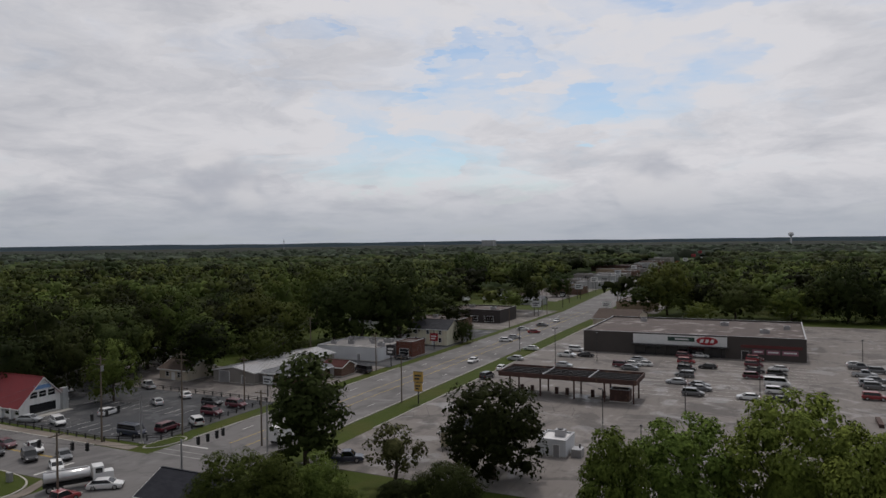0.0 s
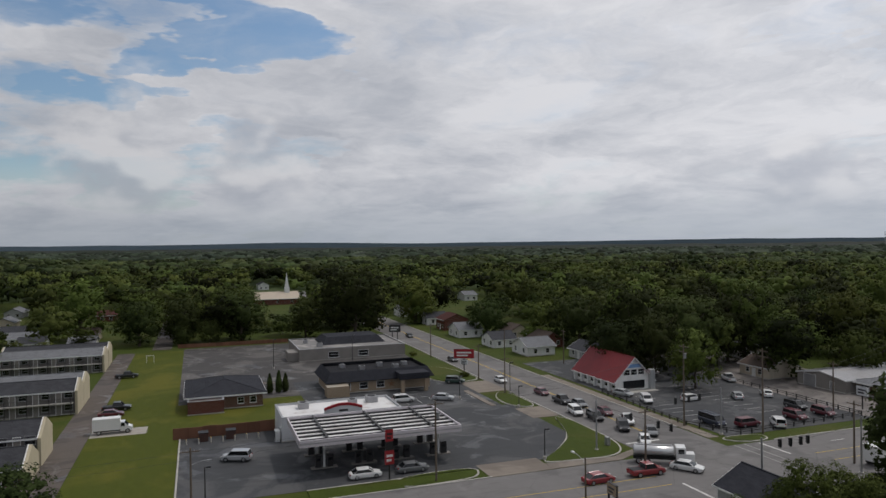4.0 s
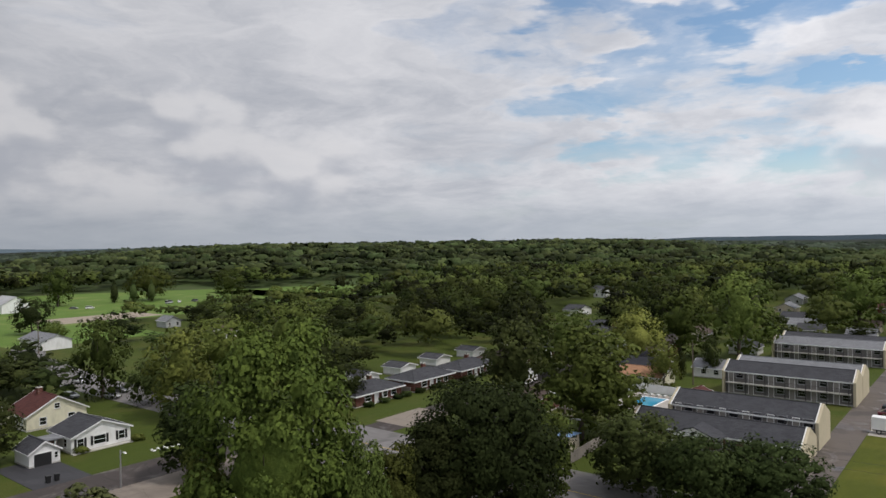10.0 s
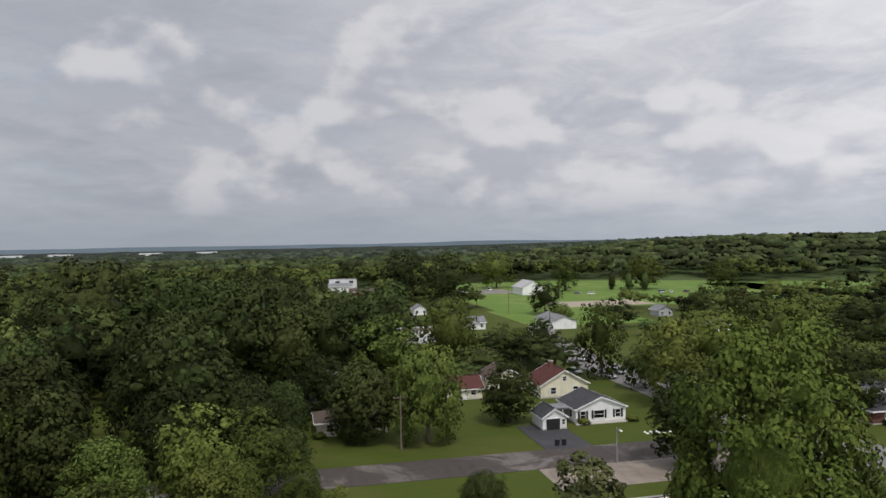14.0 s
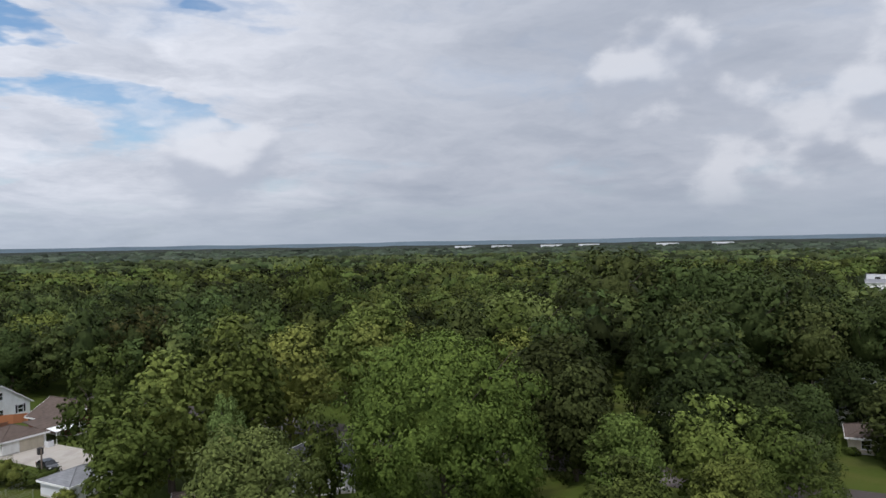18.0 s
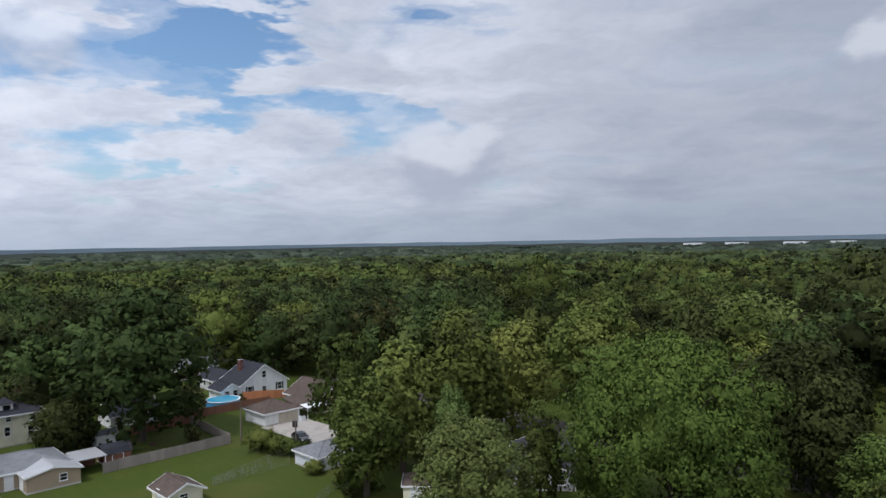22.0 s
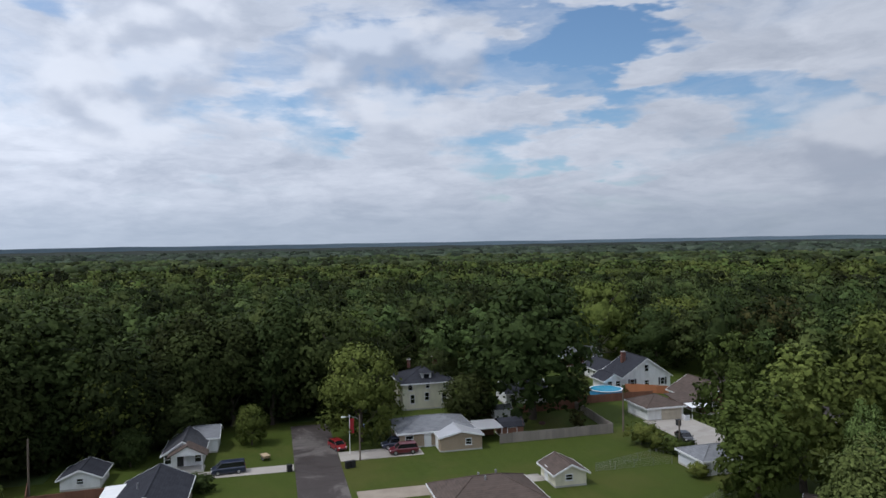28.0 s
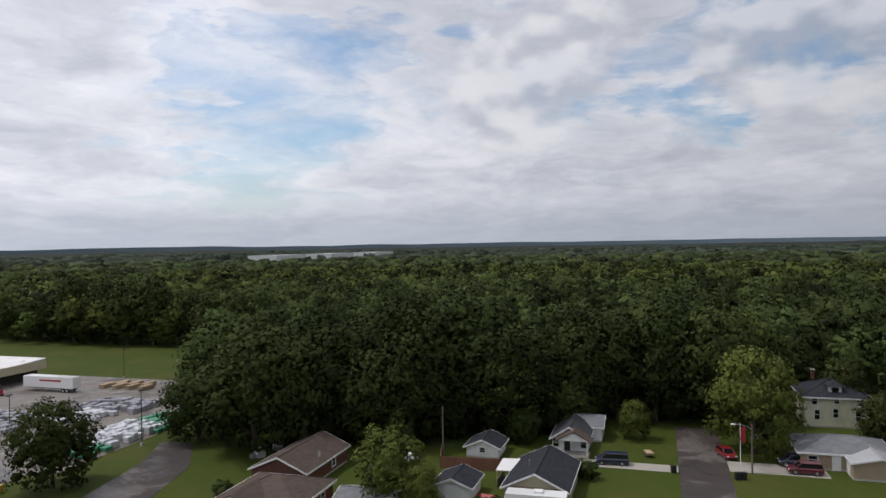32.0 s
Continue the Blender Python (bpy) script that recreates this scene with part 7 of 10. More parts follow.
for y in (-62, -60.5, -59, -57.5, -56):
    ch = thing("sun_lounger", "white pool lounger on the deck", "lounger", -147.5, y, group="pool loungers")
    part("seat", Geo().box(-0.9, 0.4, -0.3, 0.3, 0.3, 0.36), TRIM, ch)
    part("backrest", Geo().slab([(0.4, -0.3, 0.36), (0.95, -0.3, 0.75), (0.95, 0.3, 0.75), (0.4, 0.3, 0.36)], 0.05), TRIM, ch)
    for lx in (-0.8, 0.3):
        for ly in (-0.26, 0.26):
            part("leg", Geo().box(lx - 0.03, lx + 0.03, ly - 0.03, ly + 0.03, 0.04, 0.3), TRIM, ch)
plank_fence(-150.2, -67, -150.2, -51.5, 1.9, TRIM, "white board fence behind the pool")
house("dark red pool hut with a low roof", -146.5, -50, 4.5, 4, 2.4, 0.9, "x", REDWALL, SHINGLE_RED, "pool_hut", doors=(("e", 0, 1.0, 2.05, TRIM),))
house("low house with an orange-brown shingle roof", -160, -67, 9, 11, 2.6, 1.5, "y", CREAM, ORANGE, wins=(("e", -3, 1, 1.2, 1.1, False), ("e", 2, 1, 1.2, 1.1, False)), doors=(("e", 0, 1, 2.05, TRIM),))
house("low house with a dark blue-grey roof", -172, -72, 10, 10, 2.6, 1.7, "y", BRICK, SHINGLE_DARK, wins=(("e", -3, 1, 1.2, 1.1, False),))
house("long low white house with a grey roof", -178, -55, 7, 11, 2.6, 1.6, "y", WHITE, SHINGLE_LIGHT, wins=(("e", -3, 1, 1.1, 1.1, False), ("e", 0, 1, 1.1, 1.1, False), ("e", 3, 1, 1.1, 1.1, False)))
for x, y, w, d, wall, roof in ((-201, -80, 12, 9, BRICK, SHINGLE_BROWN), (-262, -36, 10, 8, WHITE, SHINGLE_LIGHT), (-268, -52, 10, 8, GREYWALL, SHINGLE_GREY), (-285, -58, 11, 8, WHITE, SHINGLE_LIGHT), (-290, -38, 10, 8, TAN, SHINGLE_BROWN), (-308, -66, 11, 8, WHITE, SHINGLE_GREY), (-225, -110, 12, 9, GREYWALL, SHINGLE_GREY), (-243, -118, 12, 9, BRICK, SHINGLE_GREY)):
    house("small far house among garden trees", x, y, w, d, 2.7, 1.7, "y", wall, roof, wins=(("e", -2.5, 1, 1.2, 1.2, False), ("e", 2.5, 1, 1.2, 1.2, False)), doors=(("e", 0, 1, 2.05, TRIM),))

# ---- south-west: brick row, white house ----
BR = (("n", -4.5, 0.9, 1.5, 1.2, False), ("n", -1.8, 0.9, 1.2, 1.2, False), ("n", 3.5, 0.9, 1.8, 1.3, False), ("e", 0, 1.0, 1.1, 1.1, False))
for x, y, roof in ((-109, -109.5, SHINGLE_GREY), (-127.5, -109.5, SHINGLE_GREY), (-144.5, -109, SHINGLE_GREY), (-163, -109, SHINGLE_BROWN), (-182, -109, SHINGLE_LIGHT)):
    ob = house("low red brick bungalow with a grey shingle roof", x, y, 14, 8, 2.6, 1.7, "x", BRICK, roof, hip=True, wins=BR, doors=(("n", 0.8, 1.0, 2.05, TRIM),), group="brick bungalows", over=0.7)
    chimney(ob, -2, -1, 3.2, 5.0)
    part("porch_post", Geo().box(1.9, 2.05, 4.5, 4.65, 0, 2.6), TRIM, ob)
    part("porch_post", Geo().box(-0.4, -0.25, 4.5, 4.65, 0, 2.6), TRIM, ob)
for x, y, wall in ((-137, -125, WHITE), (-153, -126, WHITE), (-122, -124, WHITE), (-170, -126, WHITE)):
    house("white detached garage behind the bungalows", x, y, 6.2, 6.0, 2.2, 0.9, "y", wall, SHINGLE_GREY, "garage", doors=(("n", 1.2, 2.6, 2.1, TRIM),), group="garages")
plank_fence(-118.5, -105, -118.5, -112, 1.7, PLANK, "short grey timber fence between bungalows")


def camper(x, y, turn, L=9.5, label="white and brown motor home parked in the street"):
    ob = thing("motor_home", label, "camper", x, y, turn, 0.05, "campers")
    part("body", Geo().loft([[(-L / 2, -1.2, 0.6), (-L / 2, 1.2, 0.6), (-L / 2, 1.15, 3.0), (-L / 2, -1.15, 3.0)], [(L / 2 - 0.4, -1.2, 0.6), (L / 2 - 0.4, 1.2, 0.6), (L / 2 - 0.5, 1.15, 3.0), (L / 2 - 0.5, -1.15, 3.0)], [(L / 2, -1.1, 0.6), (L / 2, 1.1, 0.6), (L / 2 - 0.1, 1.0, 1.6), (L / 2 - 0.1, -1.0, 1.6)]]), PAINT["white"], ob)
    part("stripe", Geo().box(-L / 2 + 0.1, L / 2 - 0.6, -1.225, 1.225, 1.25, 1.45), surf("brown_stripe_paint", (0.2, 0.13, 0.08), (0.16, 0.1, 0.06), 1, 0.5, 0), ob)
    for a in (-3.2, -1.2, 1.0, 3.0):
        part("window", Geo().box(a - 0.5, a + 0.5, -1.23, 1.23, 1.75, 2.4), CARGLASS, ob)
    part("roof_unit", Geo().box(-1, 0, -0.5, 0.5, 3.0, 3.3), TRIM, ob)
    for s in (-1, 1):
        for wx in (-L * 0.25, L * 0.33):
            wheel(ob, wx, s * 1.08, 0.4, 0.25)
    return ob


camper(-142.5, -89.6, 8)
camper(-206, -92, 5, 11, "long white mobile home beside far houses")
house("small brick house with a dark roof behind trees", -106, -66, 9, 9, 2.6, 1.7, "y", BRICK, SHINGLE_GREY, wins=(("e", -2, 1, 1.2, 1.1, False), ("e", 2, 1, 1.2, 1.1, False)), doors=(("e", 0, 1, 2.05, TRIM),))
house("small brick house with a brown roof near the road", -122, -76, 10, 9, 2.6, 1.7, "y", BRICK, SHINGLE_BROWN, wins=(("e", -2, 1, 1.2, 1.1, False), ("n", 0, 1, 1.2, 1.1, False)))
ob = thing("lean_to_shed", "small timber shed under a blue and white tarpaulin", "shed", -102.5, -56.8)
part("wall", Geo().box(-1.8, 1.8, -1.6, 1.6, 0, 2.1), TAN, ob)
part("tarpaulin", Geo().slab([(-2.1, -1.9, 2.15), (2.1, -1.9, 2.35), (2.1, 1.9, 2.5), (-2.1, 1.9, 2.3)], 0.05), BLUETARP, ob)
plank_fence(-95.5, -52, -112, -52.6, 1.8, PLANK, "grey timber fence behind the apartments")
flat("roof_lot_truck", CONCRETE, "concrete yard by the low white building", 0.03, (-56, -28, -84, -66))
flat_building("long low building with a bright white roof and red wall", -43, -72.5, 18, 7, 3.1, REDWALL, WHITEROOF, "white_roofed_shop", 0.2, units=((3, 0, 0.7),), wins=(("n", -4, 0.8, 2.0, 1.4, False), ("n", 3, 0.8, 2.0, 1.4, False)), doors=(("n", 0, 1.0, 2.05, TRIM),))


def white_house():
    ob = house("white clapboard house with black shutters and dark roof", -56.7, -125.2, 10, 8.6, 2.9, 2.0, "y", WHITE, SHINGLE_GREY, over=0.35,
               wins=(("n", -3.4, 0.9, 1.0, 1.4, True), ("n", 0.4, 0.9, 2.0, 1.4, True), ("n", 3.6, 0.9, 1.0, 1.4, True), ("e", 2, 0.9, 1.0, 1.3, False)), doors=(("e", -1.5, 1.0, 2.05, TRIM),))
    part("step", Geo().box(-5, 5.2, 4.3, 5.2, -0.1, 0.15), KERB, ob)
    part("downpipe", Geo().tube((5.05, 4.35, 0.1), (5.05, 4.35, 2.9), 0.05), TRIM, ob)
    house("small white garage with a dark roller door", -46.6, -121.4, 4.6, 5.6, 2.4, 1.5, "y", WHITE, SHINGLE_GREY, "garage", over=0.3, doors=(("n", 0.3, 2.6, 2.0, BLACK),), wins=(("n", -1.7, 0.9, 0.5, 0.9, False),), group="garages")
    br = thing("breezeway", "covered breezeway between white house and garage", "porch", -50.3, -124.5)
    part("roof", Geo().box(-1.7, 2.3, -2.2, 1.6, 2.55, 2.75), SHINGLE_LIGHT, br)
    part("back_wall", Geo().box(-1.6, 2.2, -2.0, -1.85, 0, 2.55), BROWNBRICK, br)
    part("post", Geo().box(0.2, 0.35, 1.3, 1.45, 0, 2.55), TRIM, br)
    h2 = house("cream house with a red-brown gabled roof", -58.5, -147.5, 11, 9.5, 3.0, 3.0, "y", CREAM, SHINGLE_RED, over=0.4, wins=(("n", -2.6, 0.9, 1.2, 1.3, False), ("n", 2.6, 0.9, 1.2, 1.3, False), ("e", -2.5, 0.9, 1.0, 1.3, False), ("e", 0.5, 0.9, 1.0, 1.3, False), ("n", 0, 3.6, 0.9, 0.9, False)), doors=(("e", 2.8, 1.0, 2.05, TRIM),))
    chimney(h2, 0.5, -2, 5, 6.8)
    house("pale yellow house with a low gabled roof", -49, -158, 9, 9, 2.8, 2.2, "y", CREAM, SHINGLE_BROWN, wins=(("n", 0, 1, 1.2, 1.2, False),))
    house("small white cottage with a brown roof", -37, -150, 8, 7, 2.6, 2.0, "x", CREAM, SHINGLE_RED, wins=(("n", 2, 1, 1.0, 1.2, False), ("n", -2, 1, 1.0, 1.2, False)), doors=(("n", 0, 1, 2.05, TRIM),))


white_house()
for i in range(14):
    s = thing("edging_stone", "white painted stone edging the lawn", "stone", -61 - (i % 7) * 1.1, -111.5 - (i // 7) * 0.9, i * 40, group="edging stones")
    part("stone", Geo().loft([[(0.3 * math.cos(a), 0.22 * math.sin(a), 0) for a in (0, 1, 2, 3, 4, 5)], [(0.2 * math.cos(a), 0.14 * math.sin(a), 0.22) for a in (0, 1, 2, 3, 4, 5)]]), TRIM, s)
for x in (-44.5, -43.3):
    b = thing("wheeled_bin", "dark plastic wheeled bin by the driveway", "bin", x, -109.2, group="bins")
    part("body", Geo().loft([[(-0.25, -0.28, 0.05), (0.25, -0.28, 0.05), (0.25, 0.28, 0.05), (-0.25, 0.28, 0.05)], [(-0.3, -0.35, 1.0), (0.3, -0.35, 1.0), (0.3, 0.35, 1.0), (-0.3, 0.35, 1.0)]]), BLACK, b)
    part("lid", Geo().box(-0.32, 0.32, -0.37, 0.37, 1.0, 1.07), BLACK, b)
street_lamp(-48.6, -98.2, 5.4, 90, 0.9, False)
utility_pole(-17.9, -114.1, 9.1)
utility_pole(-18.4, -148.3, 7)
for x, y, h in ((-96.5, -353, 12), (-102, -316, 13), (-96.2, -248, 11)):
    utility_pole(x, y, h)
cable((-17.9, -114.1, 8.6), (-75, -113, 8.0), 1.2)
cable((-17.9, -114.1, 8.3), (40, -113, 8.0), 1.2)
ob = house("tan bungalow with a brown hipped roof", -11, -129.2, 12.5, 7.5, 2.6, 1.6, "x", TAN, SHINGLE_BROWN, hip=True, wins=(("n", -4, 0.9, 1.2, 1.2, False), ("n", 0, 0.9, 1.2, 1.2, False), ("n", 4, 0.9, 1.2, 1.2, False)), doors=(("n", 2, 1, 2.05, TRIM),), over=0.6)
house("white garage with a dark gabled roof", -6.5, -145.5, 5.5, 6, 2.5, 1.6, "y", WHITE, SHINGLE_GREY, "garage", doors=(("n", 0, 2.6, 2.1, TRIM),), group="garages")
house("dark red barn with white trim", 14.6, -154, 6.5, 7, 2.6, 1.9, "y", REDWALL, SHINGLE_GREY, "barn", wins=(("n", 0, 1, 0.8, 0.9, False),), group="garages")
house("low white house behind trees", 21.5, -141.5, 10, 7, 2.6, 1.7, "x", WHITE, SHINGLE_LIGHT)
house("grey house behind trees", -14, -168, 11, 8, 2.6, 1.7, "x", GREYWALL, SHINGLE_LIGHT)
flat_building("long white school building with a brown roof", -42, -238, 22, 12, 4, BLOCK, TARROOF, "school", 0.4, wins=(("n", -6, 1, 2.4, 1.4, False), ("n", 0, 1, 2.4, 1.4, False), ("n", 6, 1, 2.4, 1.4, False)))
house("white house with a grey roof beside the far street", -104, -262, 10, 18, 3.2, 2.0, "y", WHITE, SHINGLE_LIGHT)
flat_building("far white building above the trees", -40, -520, 20, 12, 8, BLOCK, TARROOF, "white_block", 0.5, wins=(("n", -6, 6, 3, 1.5, False), ("n", 4, 6, 3, 1.5, False)))
house("white barn beside the playing field", -152, -430, 14, 20, 5, 4, "y", WHITE, METALROOF, "barn", group="barns")
for i, (x, y) in enumerate(((-122, -470), (-130, -462), (-138, -470), (-180, -415), (-186, -408), (-230, -400), (-238, -402), (-246, -398), (-118, -455))):
    car(("sedan", "suv", "van")[i % 3], ("white", "silver", "white", "grey")[i % 4], x, y, 20 + i * 37, "parked beside the far playing field")

# ---- south-east: gardens ----
ob = house("white garage block with a brown hipped roof", 121.5, -71, 7.5, 7.5, 2.5, 1.7, "x", WHITE, SHINGLE_BROWN, "garage", hip=True, doors=(("w", -1.2, 4.2, 2.1, TAN),), group="garages")
part("link_roof", Geo().slab([(-2.5, -9.5, 2.7), (3, -9.5, 3.4), (3, -3.7, 3.4), (-2.5, -3.7, 2.7)], 0.15), SHINGLE_BROWN, ob)
part("awning", Geo().slab([(-5.2, -9.0, 2.3), (-2.4, -9.0, 2.6), (-2.4, -4.6, 2.6), (-5.2, -4.6, 2.3)], 0.08), TRIM, ob, "white porch awning")
for y in (-8.8, -4.8):
    part("awning_post", Geo().box(-5.1, -5.0, y - 0.05, y + 0.05, 0, 2.3), TRIM, ob)
house("red brick house with a brown gabled roof", 125, -84.5, 12, 9.5, 2.8, 2.6, "x", BRICK, SHINGLE_BROWN, wins=(("w", -2, 0.9, 1.2, 1.3, False), ("w", 2, 0.9, 1.2, 1.3, False)), doors=(("n", -3, 1, 2.05, TRIM),))
ob = house("white two-storey house with a steep black roof", 148.5, -82, 9.5, 12, 3.0, 4.0, "x", WHITE, SHINGLE_DARK, wins=(("w", -4, 0.8, 1.0, 1.5, True), ("w", 0, 0.8, 1.0, 1.1, False), ("w", 3.6, 0.8, 1.0, 1.5, True), ("w", 0, 4.0, 0.9, 1.4, False)), group="houses")
chimney(ob, 1.5, 2.5, 4.5, 7.6)
house("white lean-to wing with a black roof", 147, -74, 6, 4.5, 2.5, 1.3, "x", WHITE, SHINGLE_DARK, "house_wing", wins=(("w", -1, 0.9, 1.0, 1.2, False), ("w", 1, 0.9, 1.0, 1.2, False)))
house("white garage with a dark roof and side windows", 159, -79, 9, 7, 2.8, 1.8, "x", WHITE, SHINGLE_DARK, "garage", wins=(("n", -2, 1, 1, 1.1, False), ("n", 1, 1, 1, 1.1, False), ("w", 1, 1, 1, 1.1, False)), group="garages")
house("red brick bungalow with a grey roof", 180, -79, 10, 14, 2.8, 1.8, "y", BRICK, SHINGLE_LIGHT, wins=(("w", -3, 1, 1.6, 1.2, False), ("w", 2, 1, 1.6, 1.2, False)))
house("small cream garden shed with a tan roof", 69.6, -63.1, 4.6, 4.0, 2.2, 0.9, "x", CREAM, SHINGLE_BROWN, "garden_shed", doors=(("n", 0.6, 1.4, 1.9, TRIM),), group="garages", turn=40, over=0.2)
ob = house("grey house with a dark roof and white gable between trees", 63.4, -81.2, 9, 14, 2.6, 1.7, "y", GREYWALL, SHINGLE_GREY, wins=(("n", -2.4, 0.9, 1.0, 1.2, False), ("n", 2.4, 0.9, 1.0, 1.2, False)), doors=(("n", 0, 0.95, 2.05, TRIM),), turn=38)
part("gable_face", Geo().loft([[(-4.3, 7.02, 2.6), (4.3, 7.02, 2.6), (0, 7.02, 4.2)], [(-4.3, 7.06, 2.6), (4.3, 7.06, 2.6), (0, 7.06, 4.2)]]), TRIM, ob, "white gable face")
house("dark-roofed brick house among trees", 143.5, -194, 8, 6, 3, 1.6, "x", BRICK, SHINGLE_DARK)
house("pale house end among the woods", 196, -98, 6, 7, 5, 2, "x", CREAM, SHINGLE_BROWN)

ob = thing("round_pool", "round blue above-ground swimming pool", "pool", 141, -70.5)
ring = [2 * math.pi * i / 32 for i in range(32)]
g = Geo()
g.loft([[(r * math.cos(a), r * math.sin(a), z) for a in ring] for r, z in ((3.5, 0), (3.5, 1.2), (3.62, 1.2), (3.62, 1.28), (3.3, 1.28), (3.3, 0.9))])
part("pool_wall", g, POOLLINER, ob)
part("rim", Geo().loft([[(r * math.cos(a), r * math.sin(a), z) for a in ring] for r, z in ((3.45, 1.28), (3.7, 1.28), (3.7, 1.34), (3.45, 1.34))]), TRIM, ob)
part("water", Geo().loft([[(3.35 * math.cos(a), 3.35 * math.sin(a), z) for a in ring] for z in (1.3, 1.35)]), POOLWATER, ob)
part("ladder", Geo().tube((3.9, 0.3, 0), (3.6, 0.3, 1.9), 0.04).tube((3.9, -0.3, 0), (3.6, -0.3, 1.9), 0.04), TRIM, ob)
for x, y in ((146.5, -69), (149, -67.5), (151.5, -70), (153, -67)):
    c = thing("patio_chair", "dark garden chair on the patio", "chair", x, y, x * 40, group="patio chairs")
    part("seat", Geo().box(-0.25, 0.25, -0.25, 0.25, 0.4, 0.46), BLACK, c)
    part("backrest", Geo().box(-0.25, 0.25, 0.2, 0.26, 0.46, 0.95), BLACK, c)
    for lx in (-0.22, 0.22):
        for ly in (-0.22, 0.22):
            part("leg", Geo().box(lx - 0.02, lx + 0.02, ly - 0.02, ly + 0.02, 0, 0.4), BLACK, c)
plank_fence(134.5, -57, 134.5, -78, 1.7, REDPLANK, "dark brown timber fence beside the pool")
plank_fence(142.5, -76, 136, -85, 1.8, surf("orange_fence_timber", (0.42, 0.17, 0.075), (0.32, 0.13, 0.06), 1.5, 0.85, 0.3, vary=0.15, stretch=(1, 1, 0.15)), "bright orange-brown timber fence")
plank_fence(112, -36.5, 112.4, -57.4, 1.7)
plank_fence(112.4, -57.4, 131, -58.6, 1.7)
plank_fence(131, -38, 131, -58.6, 1.6, REDPLANK, "dark timber fence at the garden end")
mesh_fence(94.6, -45.5, 100, -62)
mesh_fence(94.6, -45.5, 94.6, -58)
mesh_fence(78, -52, 86, -68)

house("grey-roofed block garage with white walls", 91.4, -62.7, 6.4, 7.2, 2.2, 1.3, "y", BLOCK, SHINGLE_LIGHT, "garage", hip=True, wins=(("w", -1.5, 0.9, 1.0, 0.9, False),), doors=(("w", 1.8, 0.9, 2.0, TRIM),), group="garages", over=0.35)
ob = house("small cream shed with a brown gabled roof", 92.4, -39.4, 5.4, 4.6, 2.1, 1.1, "x", CREAM, SHINGLE_BROWN, "garden_shed", wins=(("w", 0.3, 1.0, 1.0, 0.7, False),), doors=(("n", 0.5, 1.0, 2.0, TRIM),), group="garages")
ob = house("house with a broad brown hipped roof", 84, -25.5, 9, 12.5, 2.7, 2.1, "y", TANBRICK, SHINGLE_BROWN, hip=True, wins=(("w", -3, 0.9, 1.2, 1.2, False), ("w", 3, 0.9, 1.2, 1.2, False)))
for x, y in ((-0.8, 0.4), (0.6, 0.9), (1.2, -1.6)):
    part("roof_vent", Geo().tube((x, y, 4.2), (x, y, 4.95), 0.13), STEEL, ob)


def yellow_house():
    ob = house("tall cream two-storey house with a black hipped roof", 145, -30.2, 10.5, 10.4, 5.5, 2.5, "x", CREAM, SHINGLE_DARK, hip=True, over=0.6,
               wins=(("w", -3.8, 4.1, 0.8, 1.4, False), ("w", 0, 4.4, 0.7, 0.9, False), ("w", 3.6, 4.1, 0.8, 1.4, False), ("w", -3.4, 1.4, 0.8, 1.7, False), ("w", 0.2, 1.9, 0.8, 1.5, False), ("w", 3.2, 1.4, 0.8, 1.7, False)), doors=(("n", 0, 1, 2.05, TRIM),))
    dm = part("dormer", Geo().box(-4.2, -1.6, -1.0, 1.0, 5.9, 7.3), TRIM, ob)
    part("dormer_roof", Geo().loft([[(-4.7, -1.4, 7.3), (-1.2, -1.4, 7.3), (-1.2, 1.4, 7.3), (-4.7, 1.4, 7.3)], [(-3.4, -0.1, 8.1), (-1.2, -0.1, 8.1), (-1.2, 0.1, 8.1), (-3.4, 0.1, 8.1)]]), SHINGLE_DARK, dm)
    part("pane", Geo().box(-4.23, -4.19, -0.55, 0.55, 6.1, 7.0), GLASS, dm)
    chimney(ob, 0.5, -2.8, 7.5, 9.7)
    chimney(ob, 1.5, 2.6, 7.5, 9.2, s=0.3)


yellow_house()


def metal_house():
    ob = house("low tan brick house with a pale metal roof", 118.5, -26, 9, 12.5, 2.6, 1.6, "y", TANBRICK, SHINGLE_LIGHT, hip=True, wins=(("w", 4.6, 0.9, 1.2, 1.1, False), ("w", -4, 0.9, 1.2, 1.1, False)), doors=(("w", 1.5, 1.0, 2.05, TRIM),), over=0.5)
    ob2 = house("tan brick garage wing with a pale metal roof", 113.2, -29.3, 6, 7, 2.5, 0.8, "x", TANBRICK, METALROOF, "garage_wing", wins=(("w", -1.2, 1.0, 0.9, 0.9, False),), doors=(("n", 0, 2.6, 2.1, TRIM),), group="garages", over=0.3)
    cp = thing("carport", "open dark carport with a pale flat roof", "carport", 115.5, -35.2)
    part("roof", Geo().slab([(-2.6, -2.2, 2.5), (2.6, -2.2, 2.7), (2.6, 2.2, 2.7), (-2.6, 2.2, 2.5)], 0.14), METALROOF, cp)
    for x in (-2.4, 2.4):
        for y in (-2.0, 2.0):
            part("post", Geo().box(x - 0.06, x + 0.06, y - 0.06, y + 0.06, 0, 2.5), TRIM, cp)
    part("back_wall", Geo().box(2.2, 2.3, -2, 2, 0, 2.3), REDPLANK, cp)


metal_house()
house("small white garden shed with a low roof", 128.5, -42.2, 2.6, 3.4, 2.0, 0.6, "y", WHITE, SHINGLE_LIGHT, "garden_shed", doors=(("w", 0.6, 0.8, 1.8, TRIM),), group="garages", over=0.15)
ob = thing("barn_shed", "small red-brown barn-style shed with a black roof", "shed", 117.5, -40, group="garages")
walls(ob, 3.2, 4.2, 1.7, REDPLANK)
